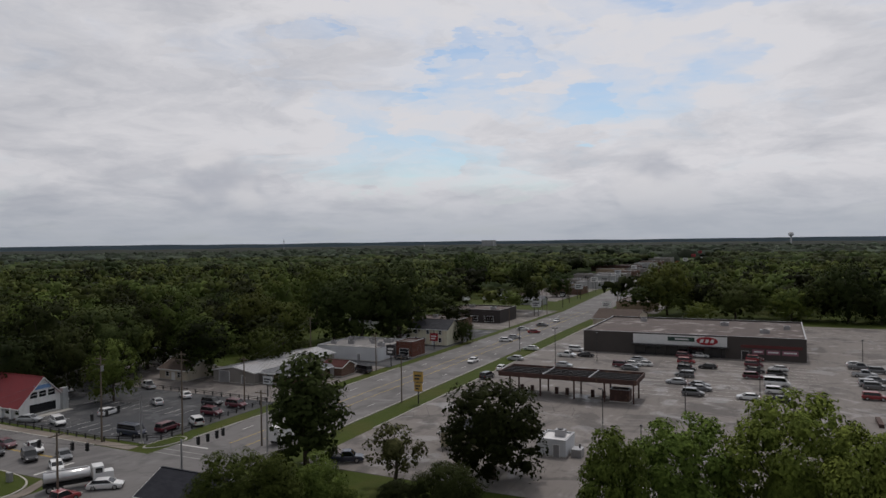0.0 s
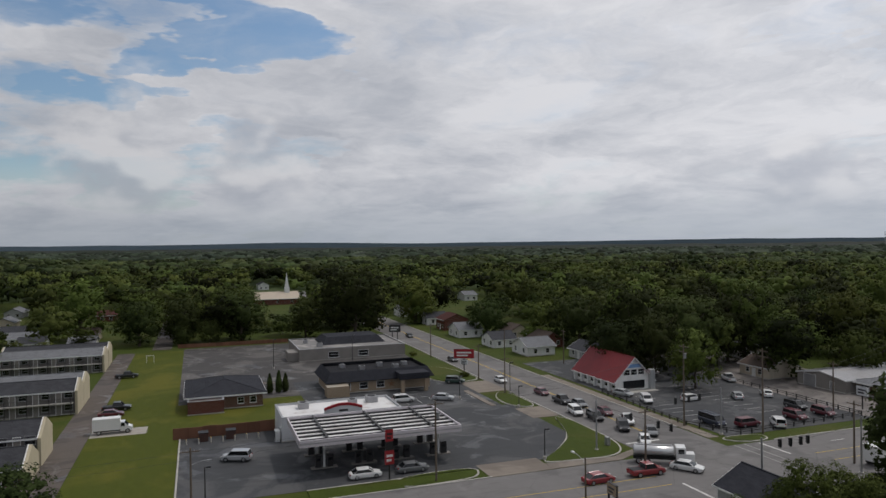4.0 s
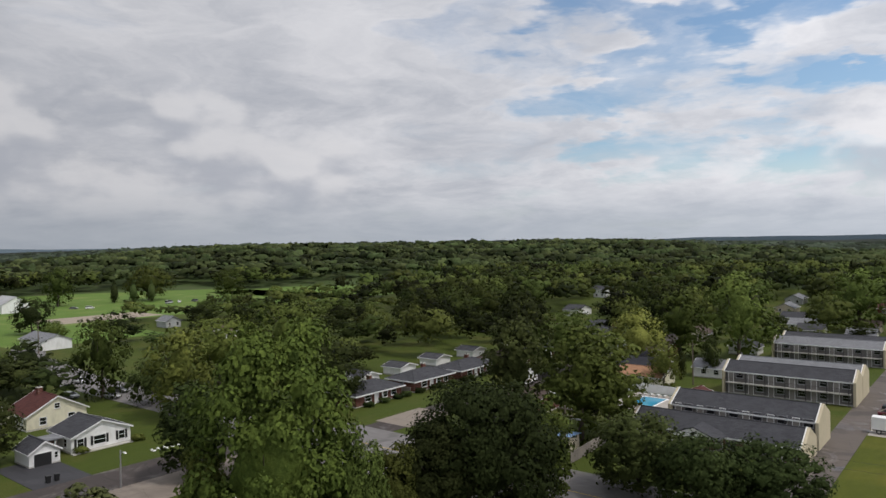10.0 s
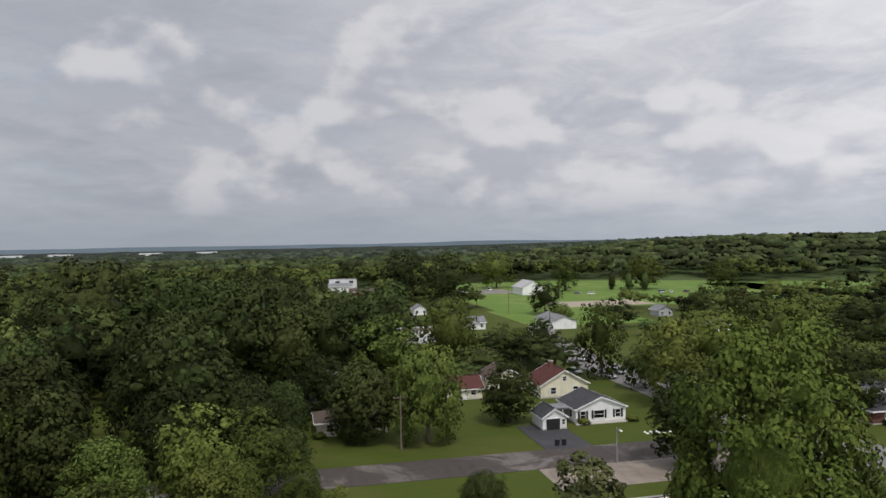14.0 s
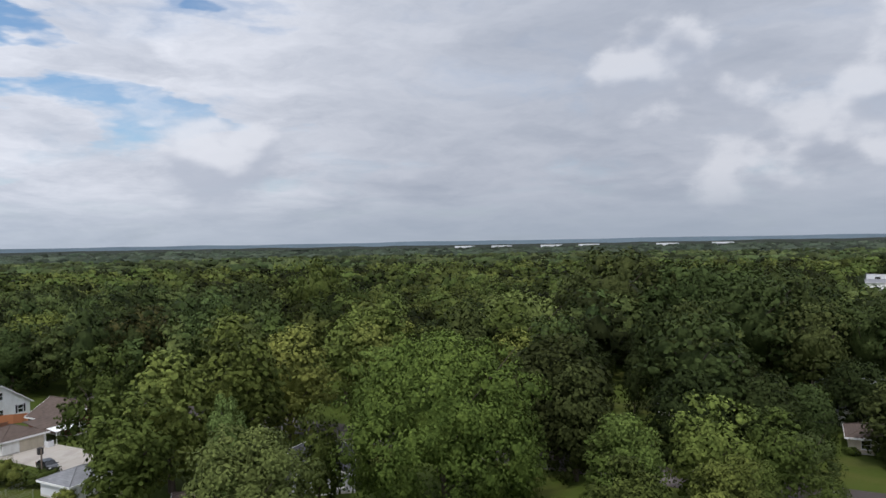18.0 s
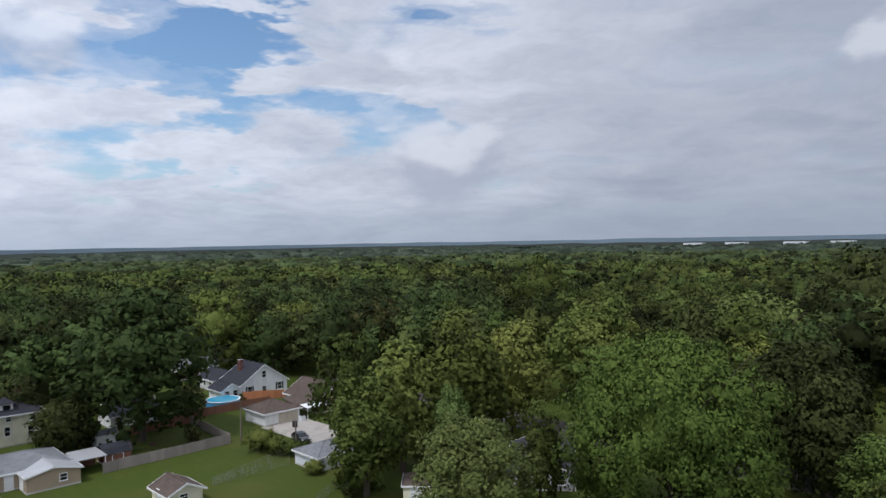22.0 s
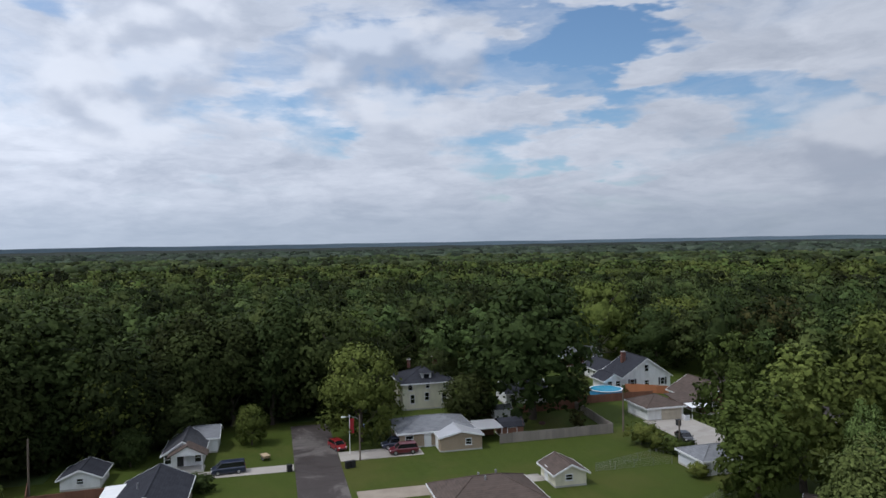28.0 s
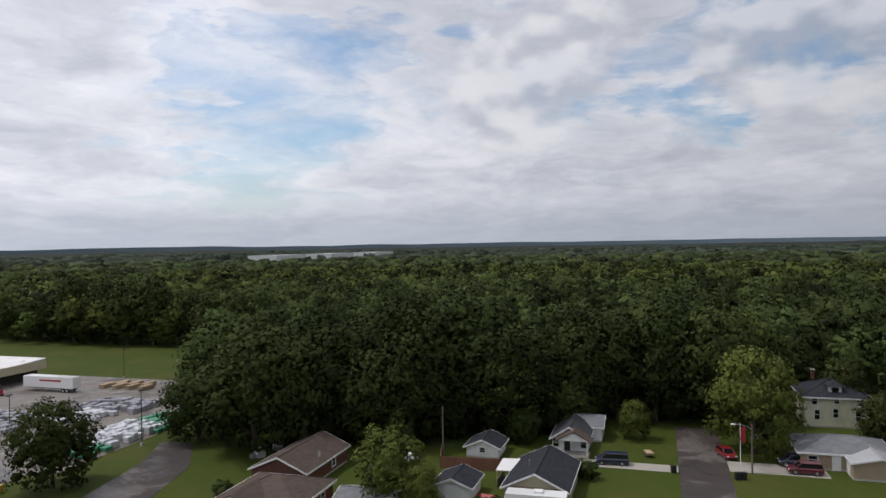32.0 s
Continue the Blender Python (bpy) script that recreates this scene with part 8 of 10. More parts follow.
prof = [(-1.75, 1.65), (-1.2, 2.5), (0, 3.0), (1.2, 2.5), (1.75, 1.65)]
for (xa, za), (xb, zb) in zip(prof, prof[1:]):
    part("roof", Geo().slab([(xa, -2.3, za), (xb, -2.3, zb), (xb, 2.3, zb), (xa, 2.3, za)], 0.08), SHINGLE_DARK, ob)
part("gable", Geo().loft([[(x, -2.1, z) for x, z in prof], [(x, -2.0, z) for x, z in prof]]), REDPLANK, ob)
door(ob, "w", 3.2, 4.2, 0, 1.6, 1.5, REDPLANK)
ob = house("small dark-roofed white cottage under a large tree", 141.5, -51, 7, 9, 2.6, 1.8, "y", WHITE, SHINGLE_DARK, wins=(("w", -3, 0.9, 0.9, 1.1, False), ("w", 1, 0.9, 0.9, 1.1, False)), doors=(("w", 3, 0.9, 2.05, DARKSTEEL),))
ob = thing("fire_pit", "small round fire pit on the lawn", "fire pit", 122, -48)
part("ring", Geo().loft([[(r * math.cos(a), r * math.sin(a), z) for a in ring] for r, z in ((0.6, 0), (0.6, 0.3), (0.45, 0.3), (0.45, 0.1))]), RUST, ob)
part("ash", Geo().tube((0, 0, 0.02), (0, 0, 0.12), 0.44, n=16), BLACK, ob)
b = thing("wheeled_bin", "dark plastic wheeled bin on the concrete drive", "bin", 113.5, -71, group="bins")
part("body", Geo().box(-0.35, 0.35, -0.35, 0.35, 0.05, 1.05), BLACK, b)
part("lid", Geo().box(-0.38, 0.38, -0.38, 0.38, 1.05, 1.12), BLACK, b)
ac = thing("air_conditioner", "grey outdoor air conditioning unit", "air conditioner", 116.5, -74.5)
part("casing", Geo().box(-0.5, 0.5, -0.5, 0.5, 0.05, 1.0), BLOCK, ac)
part("fan_grille", Geo().tube((0, 0, 1.0), (0, 0, 1.06), 0.4, n=14), DARKSTEEL, ac)
street_lamp(109.9, -12.7, 7.2, 95, 2.2)
utility_pole(112.7, -59.6, 7.5, 0, label="weathered timber pole beside the fence")
utility_pole(99.5, -62.4, 5.0, 0, label="short dark timber pole by the shrubs")
fl = thing("flag_pole", "slim pale flag pole on the lawn", "flag pole", 113.5, -11.5)
part("pole", Geo().tube((0, 0, 0), (0, 0, 6.4), 0.06, 0.04), TRIM, fl)
part("flag", Geo().box(0.02, 0.05, -0.7, 0.0, 3.4, 5.8), REDPAINT, fl, "limp red and white flag")
tr = thing("trampoline", "round black trampoline under the trees", "trampoline", 127, -14.5)
part("mat", Geo().tube((0, 0, 0.85), (0, 0, 0.9), 1.7, n=20), BLUETARP, tr)
for i in range(6):
    a = i * 1.047
    part("leg", Geo().tube((1.6 * math.cos(a), 1.6 * math.sin(a), 0), (1.6 * math.cos(a), 1.6 * math.sin(a), 0.88), 0.04), STEEL, tr)
for x, y in ((106.5, -10.4), (107.5, -1.8), (106.7, -11.2)):
    b = thing("wheeled_bin", "black plastic wheeled bin at the kerb", "bin", x, y, 20, group="bins")
    part("body", Geo().box(-0.3, 0.3, -0.35, 0.35, 0.05, 1.0), BLACK, b)
    part("lid", Geo().box(-0.33, 0.33, -0.38, 0.38, 1.0, 1.07), BLACK, b)
bn = thing("garden_cart", "small tan utility cart on the lawn", "cart", 114.5, 1.8, 20)
part("tub", Geo().loft([[(-0.7, -0.4, 0.4), (0.7, -0.4, 0.4), (0.7, 0.4, 0.4), (-0.7, 0.4, 0.4)], [(-0.95, -0.55, 0.85), (0.95, -0.55, 0.85), (0.95, 0.55, 0.85), (-0.95, 0.55, 0.85)]]), TIMBER, bn)
for s in (-0.45, 0.45):
    wheel(bn, -0.3, s, 0.25, 0.12)
    wheel(bn, 0.5, s, 0.25, 0.12)

# ---- east: porch house, bungalows, yard ----
ob = house("white gabled cottage with a front porch", 118, 14, 8.5, 5.6, 2.5, 1.8, "x", WHITE, SHINGLE_GREY, wins=(("w", -2.2, 0.9, 0.9, 1.3, False), ("w", 2.2, 0.9, 0.9, 1.3, False), ("s", 0, 0.9, 0.9, 1.3, False)), doors=(("w", 0.4, 0.95, 2.05, DARKSTEEL),))
pr = part("porch", Geo().box(-6.8, -4.2, -3.2, 1.4, -0.05, 0.35), KERB, ob)
for y in (-3.0, 1.2):
    part("porch_post", Geo().box(-6.7, -6.55, y - 0.08, y + 0.08, 0.35, 2.6), TRIM, pr)
part("porch_gable", Geo().loft([[(-6.9, -3.5, 2.6), (-6.9, 1.7, 2.6), (-6.9, -0.9, 4.0)], [(-6.75, -3.5, 2.6), (-6.75, 1.7, 2.6), (-6.75, -0.9, 4.0)]]), TRIM, pr)
for s in (-1, 1):
    part("porch_roof", Geo().slab([(-7.1, -0.9, 4.15), (-4.0, -0.9, 4.15), (-4.0, -0.9 + s * 2.9, 2.55), (-7.1, -0.9 + s * 2.9, 2.55)][::-s], 0.12), SHINGLE_BROWN, pr)
house("white rear wing with a grey roof", 124, 11.3, 6, 3.6, 2.7, 1.2, "y", WHITE, SHINGLE_LIGHT, "house_wing")

ob = house("brick and tan bungalow with a black shingle roof", 95, 15.4, 12.5, 8, 2.7, 1.9, "x", TANBRICK, SHINGLE_DARK, wins=(("w", -2.2, 0.9, 0.9, 1.2, False), ("w", 2.4, 0.9, 0.9, 1.2, False)))
part("gable_infill", Geo().loft([[(-6.3, -3.9, 2.7), (-6.3, 3.9, 2.7), (-6.3, 0, 4.5)], [(-6.2, -3.9, 2.7), (-6.2, 3.9, 2.7), (-6.2, 0, 4.5)]]), STUCCO, ob)
part("vent_pipe", Geo().tube((-1, 1.6, 3.6), (-1, 1.6, 4.6), 0.12), STEEL, ob)
aw = thing("patio_awning", "white sheet awning on timber posts", "awning", 97.6, 20.6)
part("roof", Geo().slab([(-2.5, -1.2, 2.5), (2.5, -1.2, 2.7), (2.5, 1.4, 2.6), (-2.5, 1.4, 2.4)], 0.07), TRIM, aw)
for x in (-2.3, 2.3):
    part("post", Geo().box(x - 0.06, x + 0.06, 1.2, 1.32, 0, 2.45), TIMBER, aw)
part("screen", Geo().box(-2.4, 2.4, 1.24, 1.29, 0, 1.0), PLANK, aw)
camper(86, 15, 92, 8, "white camper trailer beside the bungalow")
bt = thing("canoe", "small red upturned boat on trestles", "boat", 89.5, 21.8, 80)
part("hull", Geo().loft([[(-1.6, -0.05, 0.7), (-1.6, 0.05, 0.7), (-1.6, 0, 0.8)], [(-0.8, -0.4, 0.6), (-0.8, 0.4, 0.6), (-0.8, 0, 1.0)], [(0.8, -0.4, 0.6), (0.8, 0.4, 0.6), (0.8, 0, 1.0)], [(1.6, -0.05, 0.7), (1.6, 0.05, 0.7), (1.6, 0, 0.8)]]), REDPAINT, bt)
for x in (-0.8, 0.8):
    part("trestle", Geo().box(x - 0.05, x + 0.05, -0.4, 0.4, 0, 0.62), TIMBER, bt)
plank_fence(101.3, 32, 102, 22.6, 1.8, REDPLANK, "brown timber fence behind the bungalow")
plank_fence(101.3, 32, 107, 33.5, 1.8, REDPLANK, "brown timber side fence")
house("white shed with a dark gabled roof", 110.5, 27, 5.6, 5.2, 1.9, 1.1, "x", WHITE, SHINGLE_DARK, "garden_shed", group="garages", wins=(("w", 0, 0.9, 0.8, 0.7, False),))
house("small dark-roofed outbuilding beside the fence", 91.2, 26.4, 5.6, 5, 2.2, 1.0, "x", WHITE, SHINGLE_DARK, "garden_shed", group="garages", doors=(("w", 0, 2.4, 1.9, TRIM),))
house("brown-roofed bungalow under the trees", 94, 51.5, 13.5, 8.5, 2.7, 1.8, "x", BRICK, SHINGLE_BROWN, wins=(("w", -2, 0.9, 1.1, 1.1, False), ("s", 2, 0.9, 1.1, 1.1, False)))
ob = house("dark red bungalow with a brown hipped roof", 80, 47.5, 10, 11, 2.7, 1.9, "y", REDWALL, SHINGLE_BROWN, hip=True, wins=(("s", 2, 0.9, 1.1, 1.1, False), ("w", 2, 0.9, 1.2, 1.1, False)), doors=(("s", -1, 1, 2.05, TRIM),))
part("gable_front", Geo().loft([[(-7.4, -2, 2.5), (-7.4, 6, 2.5), (-7.4, 2, 4.2)], [(-7.2, -2, 2.5), (-7.2, 6, 2.5), (-7.2, 2, 4.2)]]), TRIM, ob, "white gable front")
for s in (-1, 1):
    part("wing_roof", Geo().slab([(-7.6, 2, 4.35), (-1, 2, 4.35), (-1, 2 + s * 4.5, 2.4), (-7.6, 2 + s * 4.5, 2.4)][::-s], 0.12), SHINGLE_BROWN, ob)
house("small grey-roofed garage with white walls", 82, 35.7, 5.6, 6.6, 2.3, 0.9, "y", WHITE, SHINGLE_LIGHT, "garage", group="garages", doors=(("s", 0, 2.4, 2.0, TRIM),))
dish = thing("satellite_dish", "grey satellite dish on the roof edge", "satellite dish", 91.5, 47.4, 0, 3.0)
part("reflector", Geo().loft([[(0.45 * math.cos(a), -0.1, 0.9 + 0.45 * math.sin(a)) for a in ring], [(0.1 * math.cos(a), 0.05, 0.9 + 0.1 * math.sin(a)) for a in ring]]), BLOCK, dish)
part("mount", Geo().tube((0, 0.05, -0.2), (0, 0.05, 0.9), 0.035), STEEL, dish)
utility_pole(86.9, 37.3, 4.6, 1, True)
utility_pole(106.4, 33.1, 8.1, 0, label="dark timber pole at the woods edge")
for i, (x, y) in enumerate(((99, 37.5), (101, 39), (103, 37), (99.5, 62), (102, 64), (104, 61.5))):
    j = thing("yard_clutter", "white appliance and scrap heaped on the grass", "scrap", x, y, i * 50, group="scrap")
    part("piece", Geo().box(-0.7, 0.7, -0.5, 0.5, 0, 1.0 + 0.2 * (i % 3)), TRIM if i % 2 == 0 else BLOCK, j)
    part("piece", Geo().box(0.5, 1.5, -0.9, 0.2, 0, 0.6), STEEL, j)


def lumber_yard():
    ob = thing("lumber_shed", "large open-sided storage shed with a white roof", "warehouse", 137, 173)
    w, d, h = 20, 34, 4.3
    part("roof", Geo().slab([(-w / 2, -d / 2, h), (w / 2, -d / 2, h + 1.2), (w / 2, d / 2, h + 1.2), (-w / 2, d / 2, h)], 0.3), WHITEROOF, ob)
    part("fascia", Geo().box(-w / 2 - 0.1, -w / 2 + 0.1, -d / 2, d / 2, h - 1.5, h).box(-w / 2, w / 2, -d / 2 - 0.1, -d / 2 + 0.1, h - 1.5, h + 0.6), STUCCO, ob)
    part("back_wall", Geo().box(-w / 2 + 5, w / 2, -d / 2 + 3, d / 2, 0, h - 0.3), surf("dark_shed_interior", (0.06, 0.055, 0.05), (0.04, 0.038, 0.035), 0.5, 0.9, 0.1), ob)
    for y in range(-14, 16, 5):
        part("post", Geo().box(-w / 2 + 0.2, -w / 2 + 0.5, y - 0.15, y + 0.15, 0, h - 0.2), STEEL, ob)
    t = thing("box_trailer", "white box trailer parked beside the shed", "trailer", 134, 140.5, 90)
    part("box", Geo().box(-7.5, 7.5, -1.25, 1.25, 1.1, 3.7), PAINT["white"], t)
    part("lettering", Geo().box(-4, 2.5, 1.25, 1.27, 2.6, 3.0), REDPAINT, t)
    part("underframe", Geo().box(-7.2, 7.2, -0.6, 0.6, 0.8, 1.1), BLACK, t)
    for s in (-1, 1):
        for wx in (-5.6, -4.4):
            wheel(t, wx, s * 1.05, 0.48, 0.3)
    f = thing("forklift", "red forklift truck in the storage yard", "forklift", 127, 149, 60)
    part("body", Geo().box(-1.2, 0.8, -0.6, 0.6, 0.4, 1.4), REDPAINT, f)
    part("mast", Geo().box(0.85, 1.0, -0.45, 0.45, 0.2, 2.6), BLACK, f)
    part("cage", Geo().tube((-0.6, -0.5, 1.4), (-0.6, -0.5, 2.3), 0.05).tube((-0.6, 0.5, 1.4), (-0.6, 0.5, 2.3), 0.05).box(-0.8, 0.7, -0.55, 0.55, 2.25, 2.32), BLACK, f)
    for s in (-1, 1):
        wheel(f, -0.8, s * 0.6, 0.35, 0.2)
        wheel(f, 0.5, s * 0.6, 0.4, 0.2)
    rnd = random.Random(3)
    for label, mat, name, x0, x1, y0, y1, sx, sy, hh in (("white wrapped pallet of goods in rows", WHITEWRAP, "wrapped_pallet", 97, 111, 89.5, 98, 1.35, 1.35, 1.2), ("green wrapped pallet of goods", GREENWRAP, "wrapped_pallet", 108, 121, 88.8, 97.5, 2.0, 1.6, 0.9), ("green wrapped pallet near the bank", GREENWRAP, "wrapped_pallet", 92, 96, 89, 96, 1.8, 1.5, 0.8),
                                                     ("grey stacked paving pallet in the yard", GREYWRAP, "paving_pallet", 119, 128, 104, 118, 1.3, 1.5, 1.5), ("pale stacked paving pallet in the yard", WHITEWRAP, "paving_pallet", 108, 118, 107, 114, 1.5, 1.6, 1.1), ("mixed wrapped pallet in the yard", GREYWRAP, "paving_pallet", 100, 112, 116, 132, 1.7, 1.9, 1.2)):
        base = None
        y = y0
        while y < y1:
            x = x0
            while x < x1:
                if rnd.random() < 0.86:
                    m = pose(x + rnd.uniform(-0.15, 0.15), y + rnd.uniform(-0.15, 0.15), 0.04, 0, 0, rnd.uniform(-5, 5)) @ Matrix.Diagonal((1, 1, rnd.uniform(0.8, 1.2), 1))
                    if base is None:
                        base = thing(name, label, "pallet", group="stacked pallets")
                        part("pallet", Geo().box(-sx * 0.44, sx * 0.44, -sy * 0.44, sy * 0.44, 0, 0.14), TIMBER, base)
                        a, b = sx * 0.42, sy * 0.42
                        part("load", Geo().loft([[(-a, -b, 0.14), (a, -b, 0.14), (a, b, 0.14), (-a, b, 0.14)], [(-a, -b, hh * 0.9), (a, -b, hh * 0.9), (a, b, hh * 0.9), (-a, b, hh * 0.9)], [(-a * 0.85, -b * 0.85, hh), (a * 0.85, -b * 0.85, hh), (a * 0.85, b * 0.85, hh), (-a * 0.85, b * 0.85, hh)]]), mat, base)
                        base.matrix_basis = m
                    else:
                        copy_thing(base, m)
                x += sx
            y += sy
    for i in range(7):
        s = thing("timber_stack", "stack of sawn timber boards on bearers", "timber", 141 + (i % 2) * 3, 119 + i * 1.9, 90, group="timber stacks")
        for k in range(3):
            part("board_layer", Geo().box(-0.7, 0.7, -2.2 + 0.1 * k, 2.2, 0.15 + 0.3 * k, 0.4 + 0.3 * k), TIMBER, s)
        part("bearer", Geo().box(-0.8, 0.8, -1.5, -1.3, 0, 0.15).box(-0.8, 0.8, 1.3, 1.5, 0, 0.15), POLEWOOD, s)


lumber_yard()
for x, y, h in ((151.6, 134.9, 7.7), (100.1, 85.6, 9.7), (178, 138.6, 7), (103.4, 118.8, 6.5)):
    lot_light(x, y, h, 2, 20)
b = thing("bollard", "yellow bollard at the yard entrance", "bollard", 75.6, 89)
part("post", Geo().box(-0.4, 0.4, -0.3, 0.3, -0.05, 1.1), YELLOW, b)
for i in range(3):
    flat_building("distant white industrial roof beyond the woods", 1180 + i * 160, 690 - i * 30, 110, 60, 18, BLOCK, WHITEROOF, "distant_factory", 0.6, category="factory")
flat("distant_field", LAWN, "distant pale open field", 5.0, (980, 1120, 580, 740))
for i, (yaw, r) in enumerate(((196, 2300), (199, 2250), (203, 2300), (206, 2350), (186, 2300), (190, 2200))):
    p = ray(yaw, 0) * r
    flat_building("distant pale warehouse on the horizon", p.x, p.y, 60, 30, 19, BLOCK, WHITEROOF, "distant_factory", 0.6, category="factory")

# ---- houses glimpsed between the garden trees ----
GARDEN_HOUSES = [
    (-293.6, -155.4, 12.4, 2.8, WHITE, SHINGLE_GREY, "y"),
    (-183.9, -79.9, 6.5, 2.5, GREYWALL, SHINGLE_DARK, "x"),
    (-218.0, -60.0, 6.5, 2.5, WHITE, SHINGLE_GREY, "x"),
    (-361.0, -39.1, 10.9, 3.0, BRICK, SHINGLE_RED, "y"),
    (-399.1, -84.5, 13.3, 3.0, GREYWALL, SHINGLE_LIGHT, "x"),
    (-347.5, -77.4, 11.0, 2.8, TAN, SHINGLE_LIGHT, "x"),
    (-393.4, -191.5, 6.5, 5.0, WHITE, SHINGLE_GREY, "y"),
    (-240.7, -81.5, 7.8, 2.6, TAN, SHINGLE_BROWN, "x"),
    (-560.9, 48.9, 14.2, 4.0, WHITE, SHINGLE_GREY, "x"),
    (-391.6, 153.2, 13.0, 3.5, WHITE, SHINGLE_LIGHT, "y"),
    (-36.9, -504.8, 16.0, 4.5, WHITE, SHINGLE_LIGHT, "x"),
    (-48.2, -463.6, 15.0, 3.2, BRICK, SHINGLE_BROWN, "x"),
    (-61.5, -329.4, 6.5, 3.0, WHITE, SHINGLE_LIGHT, "y"),
    (-72.1, -266.9, 6.5, 3.0, WHITE, SHINGLE_LIGHT, "x"),
    (-4.4, -179.9, 8.6, 2.6, GREYWALL, SHINGLE_GREY, "x"),
    (-162.2, -282.7, 6.7, 3.0, GREYWALL, SHINGLE_LIGHT, "y"),
    (-154.9, -229.1, 6.5, 3.0, WHITE, SHINGLE_BROWN, "x")]
for x, y, w, h, wall, roof, axis in GARDEN_HOUSES:
    side = "e" if x < -abs(y) else "n"
    house("small house among tall garden trees", x, y, w, 8, h, 1.9, axis, wall, roof, wins=((side, -1.8, 0.9, 1.1, 1.2, False), (side, 1.8, 0.9, 1.1, 1.2, False)), group="houses among the trees")

# ---- trees ----
RNG = np.random.default_rng(5)


def fib(n, lo=-1.0):
    """n directions spread evenly over a sphere down to height lo."""
    i = np.arange(n) + 0.5
    z = 1 - (1 - lo) * i / n
    a = i * 2.399963
    s = np.sqrt(np.maximum(0, 1 - z * z))
    return np.stack([s * np.cos(a), s * np.sin(a), z], 1)


def ico():
    t = (1 + 5 ** 0.5) / 2
    v = np.array([(-1, t, 0), (1, t, 0), (-1, -t, 0), (1, -t, 0), (0, -1, t), (0, 1, t), (0, -1, -t), (0, 1, -t), (t, 0, -1), (t, 0, 1), (-t, 0, -1), (-t, 0, 1)], float)
    v /= np.linalg.norm(v[0])
    f = np.array([(0, 11, 5), (0, 5, 1), (0, 1, 7), (0, 7, 10), (0, 10, 11), (1, 5, 9), (5, 11, 4), (11, 10, 2), (10, 7, 6), (7, 1, 8), (3, 9, 4), (3, 4, 2), (3, 2, 6), (3, 6, 8), (3, 8, 9), (4, 9, 5), (2, 4, 11), (6, 2, 10), (8, 6, 7), (9, 8, 1)])
    return v, f


ICO_V, ICO_F = ico()


def unit(v):
    return v / (np.linalg.norm(v, axis=1)[:, None] + 1e-9)


def leaf_quads(pos, nor, size, rng):
    """A kite-shaped, slightly folded leaf spray at each place."""
    n = len(pos)
    up = rng.normal(size=(n, 3))
    a = unit(np.cross(nor, up))
    b = np.cross(nor, a)
    s = (size * rng.uniform(0.55, 1.3, n))[:, None]
    w = s * rng.uniform(0.5, 0.85, (n, 1))
    v = np.stack([pos - a * s, pos - b * w + nor * 0.15 * s, pos + a * s * 0.9, pos + b * w + nor * 0.1 * s], 1).reshape(-1, 3)
    k = np.arange(n)[:, None] * 4
    return v, np.concatenate([k + [0, 1, 2], k + [0, 2, 3]], 0)


def crown(w, h, base, lobes, leaves, size, seed, core=0.5, ragged=0.16, lobe=0.30, top=1.0, skirt=0, floor=-0.93):
    """Vertices, triangles and soft normals of a crown: flattened, ragged clumps of leaf sprays round small dark cores."""
    rng = np.random.default_rng(seed)
    cz = (base + h) / 2
    rad = np.array([w / 2, w / 2, (h - base) / 2])
    d = unit(fib(lobes, floor) + rng.normal(scale=0.16, size=(lobes, 3)))
    out = d.copy()
    if skirt:
        lowz = np.clip(-d[:, 2:3], 0, 0.97)
        d[:, :2] *= (1 - lowz ** skirt) ** (1 / skirt) / np.sqrt(1 - lowz ** 2)
    taper = 1 - (1 - top) * np.clip(d[:, 2:3], 0, 1)
    c = d * rad * (0.79 + rng.normal(scale=ragged, size=(lobes, 1)).clip(-0.36, 0.18)) * np.concatenate([taper, taper, np.ones_like(taper)], 1)
    r = lobe * w / 2 * rng.uniform(0.6, 1.4, lobes)
    squash = np.array([1.08, 1.08, 0.84])
    c[:, 2] = np.minimum(c[:, 2], rad[2] - r * 0.9)
    vs, fs, ns, k = [], [], [], 0
    for i in range(lobes):
        vs.append(c[i] + ICO_V * squash * r[i] * core * rng.uniform(0.55, 1.15, (12, 1)))
        ns.append(unit(ICO_V * 0.6 + out[i] * 0.6))
        fs.append(ICO_F + k)
        k += 12
    vs.append(ICO_V * rad * 0.52 * rng.uniform(0.7, 1.2, (12, 1)))
    ns.append(ICO_V)
    fs.append(ICO_F + k)
    k += 12
    pick = rng.choice(lobes, leaves, p=r ** 2 / (r ** 2).sum())
    ld = unit(rng.normal(size=(leaves, 3)) + d[pick] * 0.8 + (0, 0, 0.5))
    pos = c[pick] + ld * squash * (r[pick] * rng.uniform(0.66, 1.12, leaves))[:, None]
    nor = unit(ld + (0, 0, 0.45) + rng.normal(scale=0.42, size=(leaves, 3)))
    soft = unit(ld * 0.55 + out[pick] * 0.8 + nor * 0.25)
    inner = leaves // 18
    ld = fib(inner, -0.6)
    pos = np.concatenate([pos[inner:], ld * rad * rng.uniform(0.40, 0.62, (inner, 1))])
    nor, soft = np.concatenate([nor[inner:], ld]), np.concatenate([soft[inner:], ld])
    v, f = leaf_quads(pos, nor, size, rng)
    vs.append(v)
    ns.append(np.repeat(soft, 4, axis=0))
    fs.append(f + k)
    v = np.concatenate(vs)
    v[:, 2] += cz
    return v, np.concatenate(fs), np.concatenate(ns)


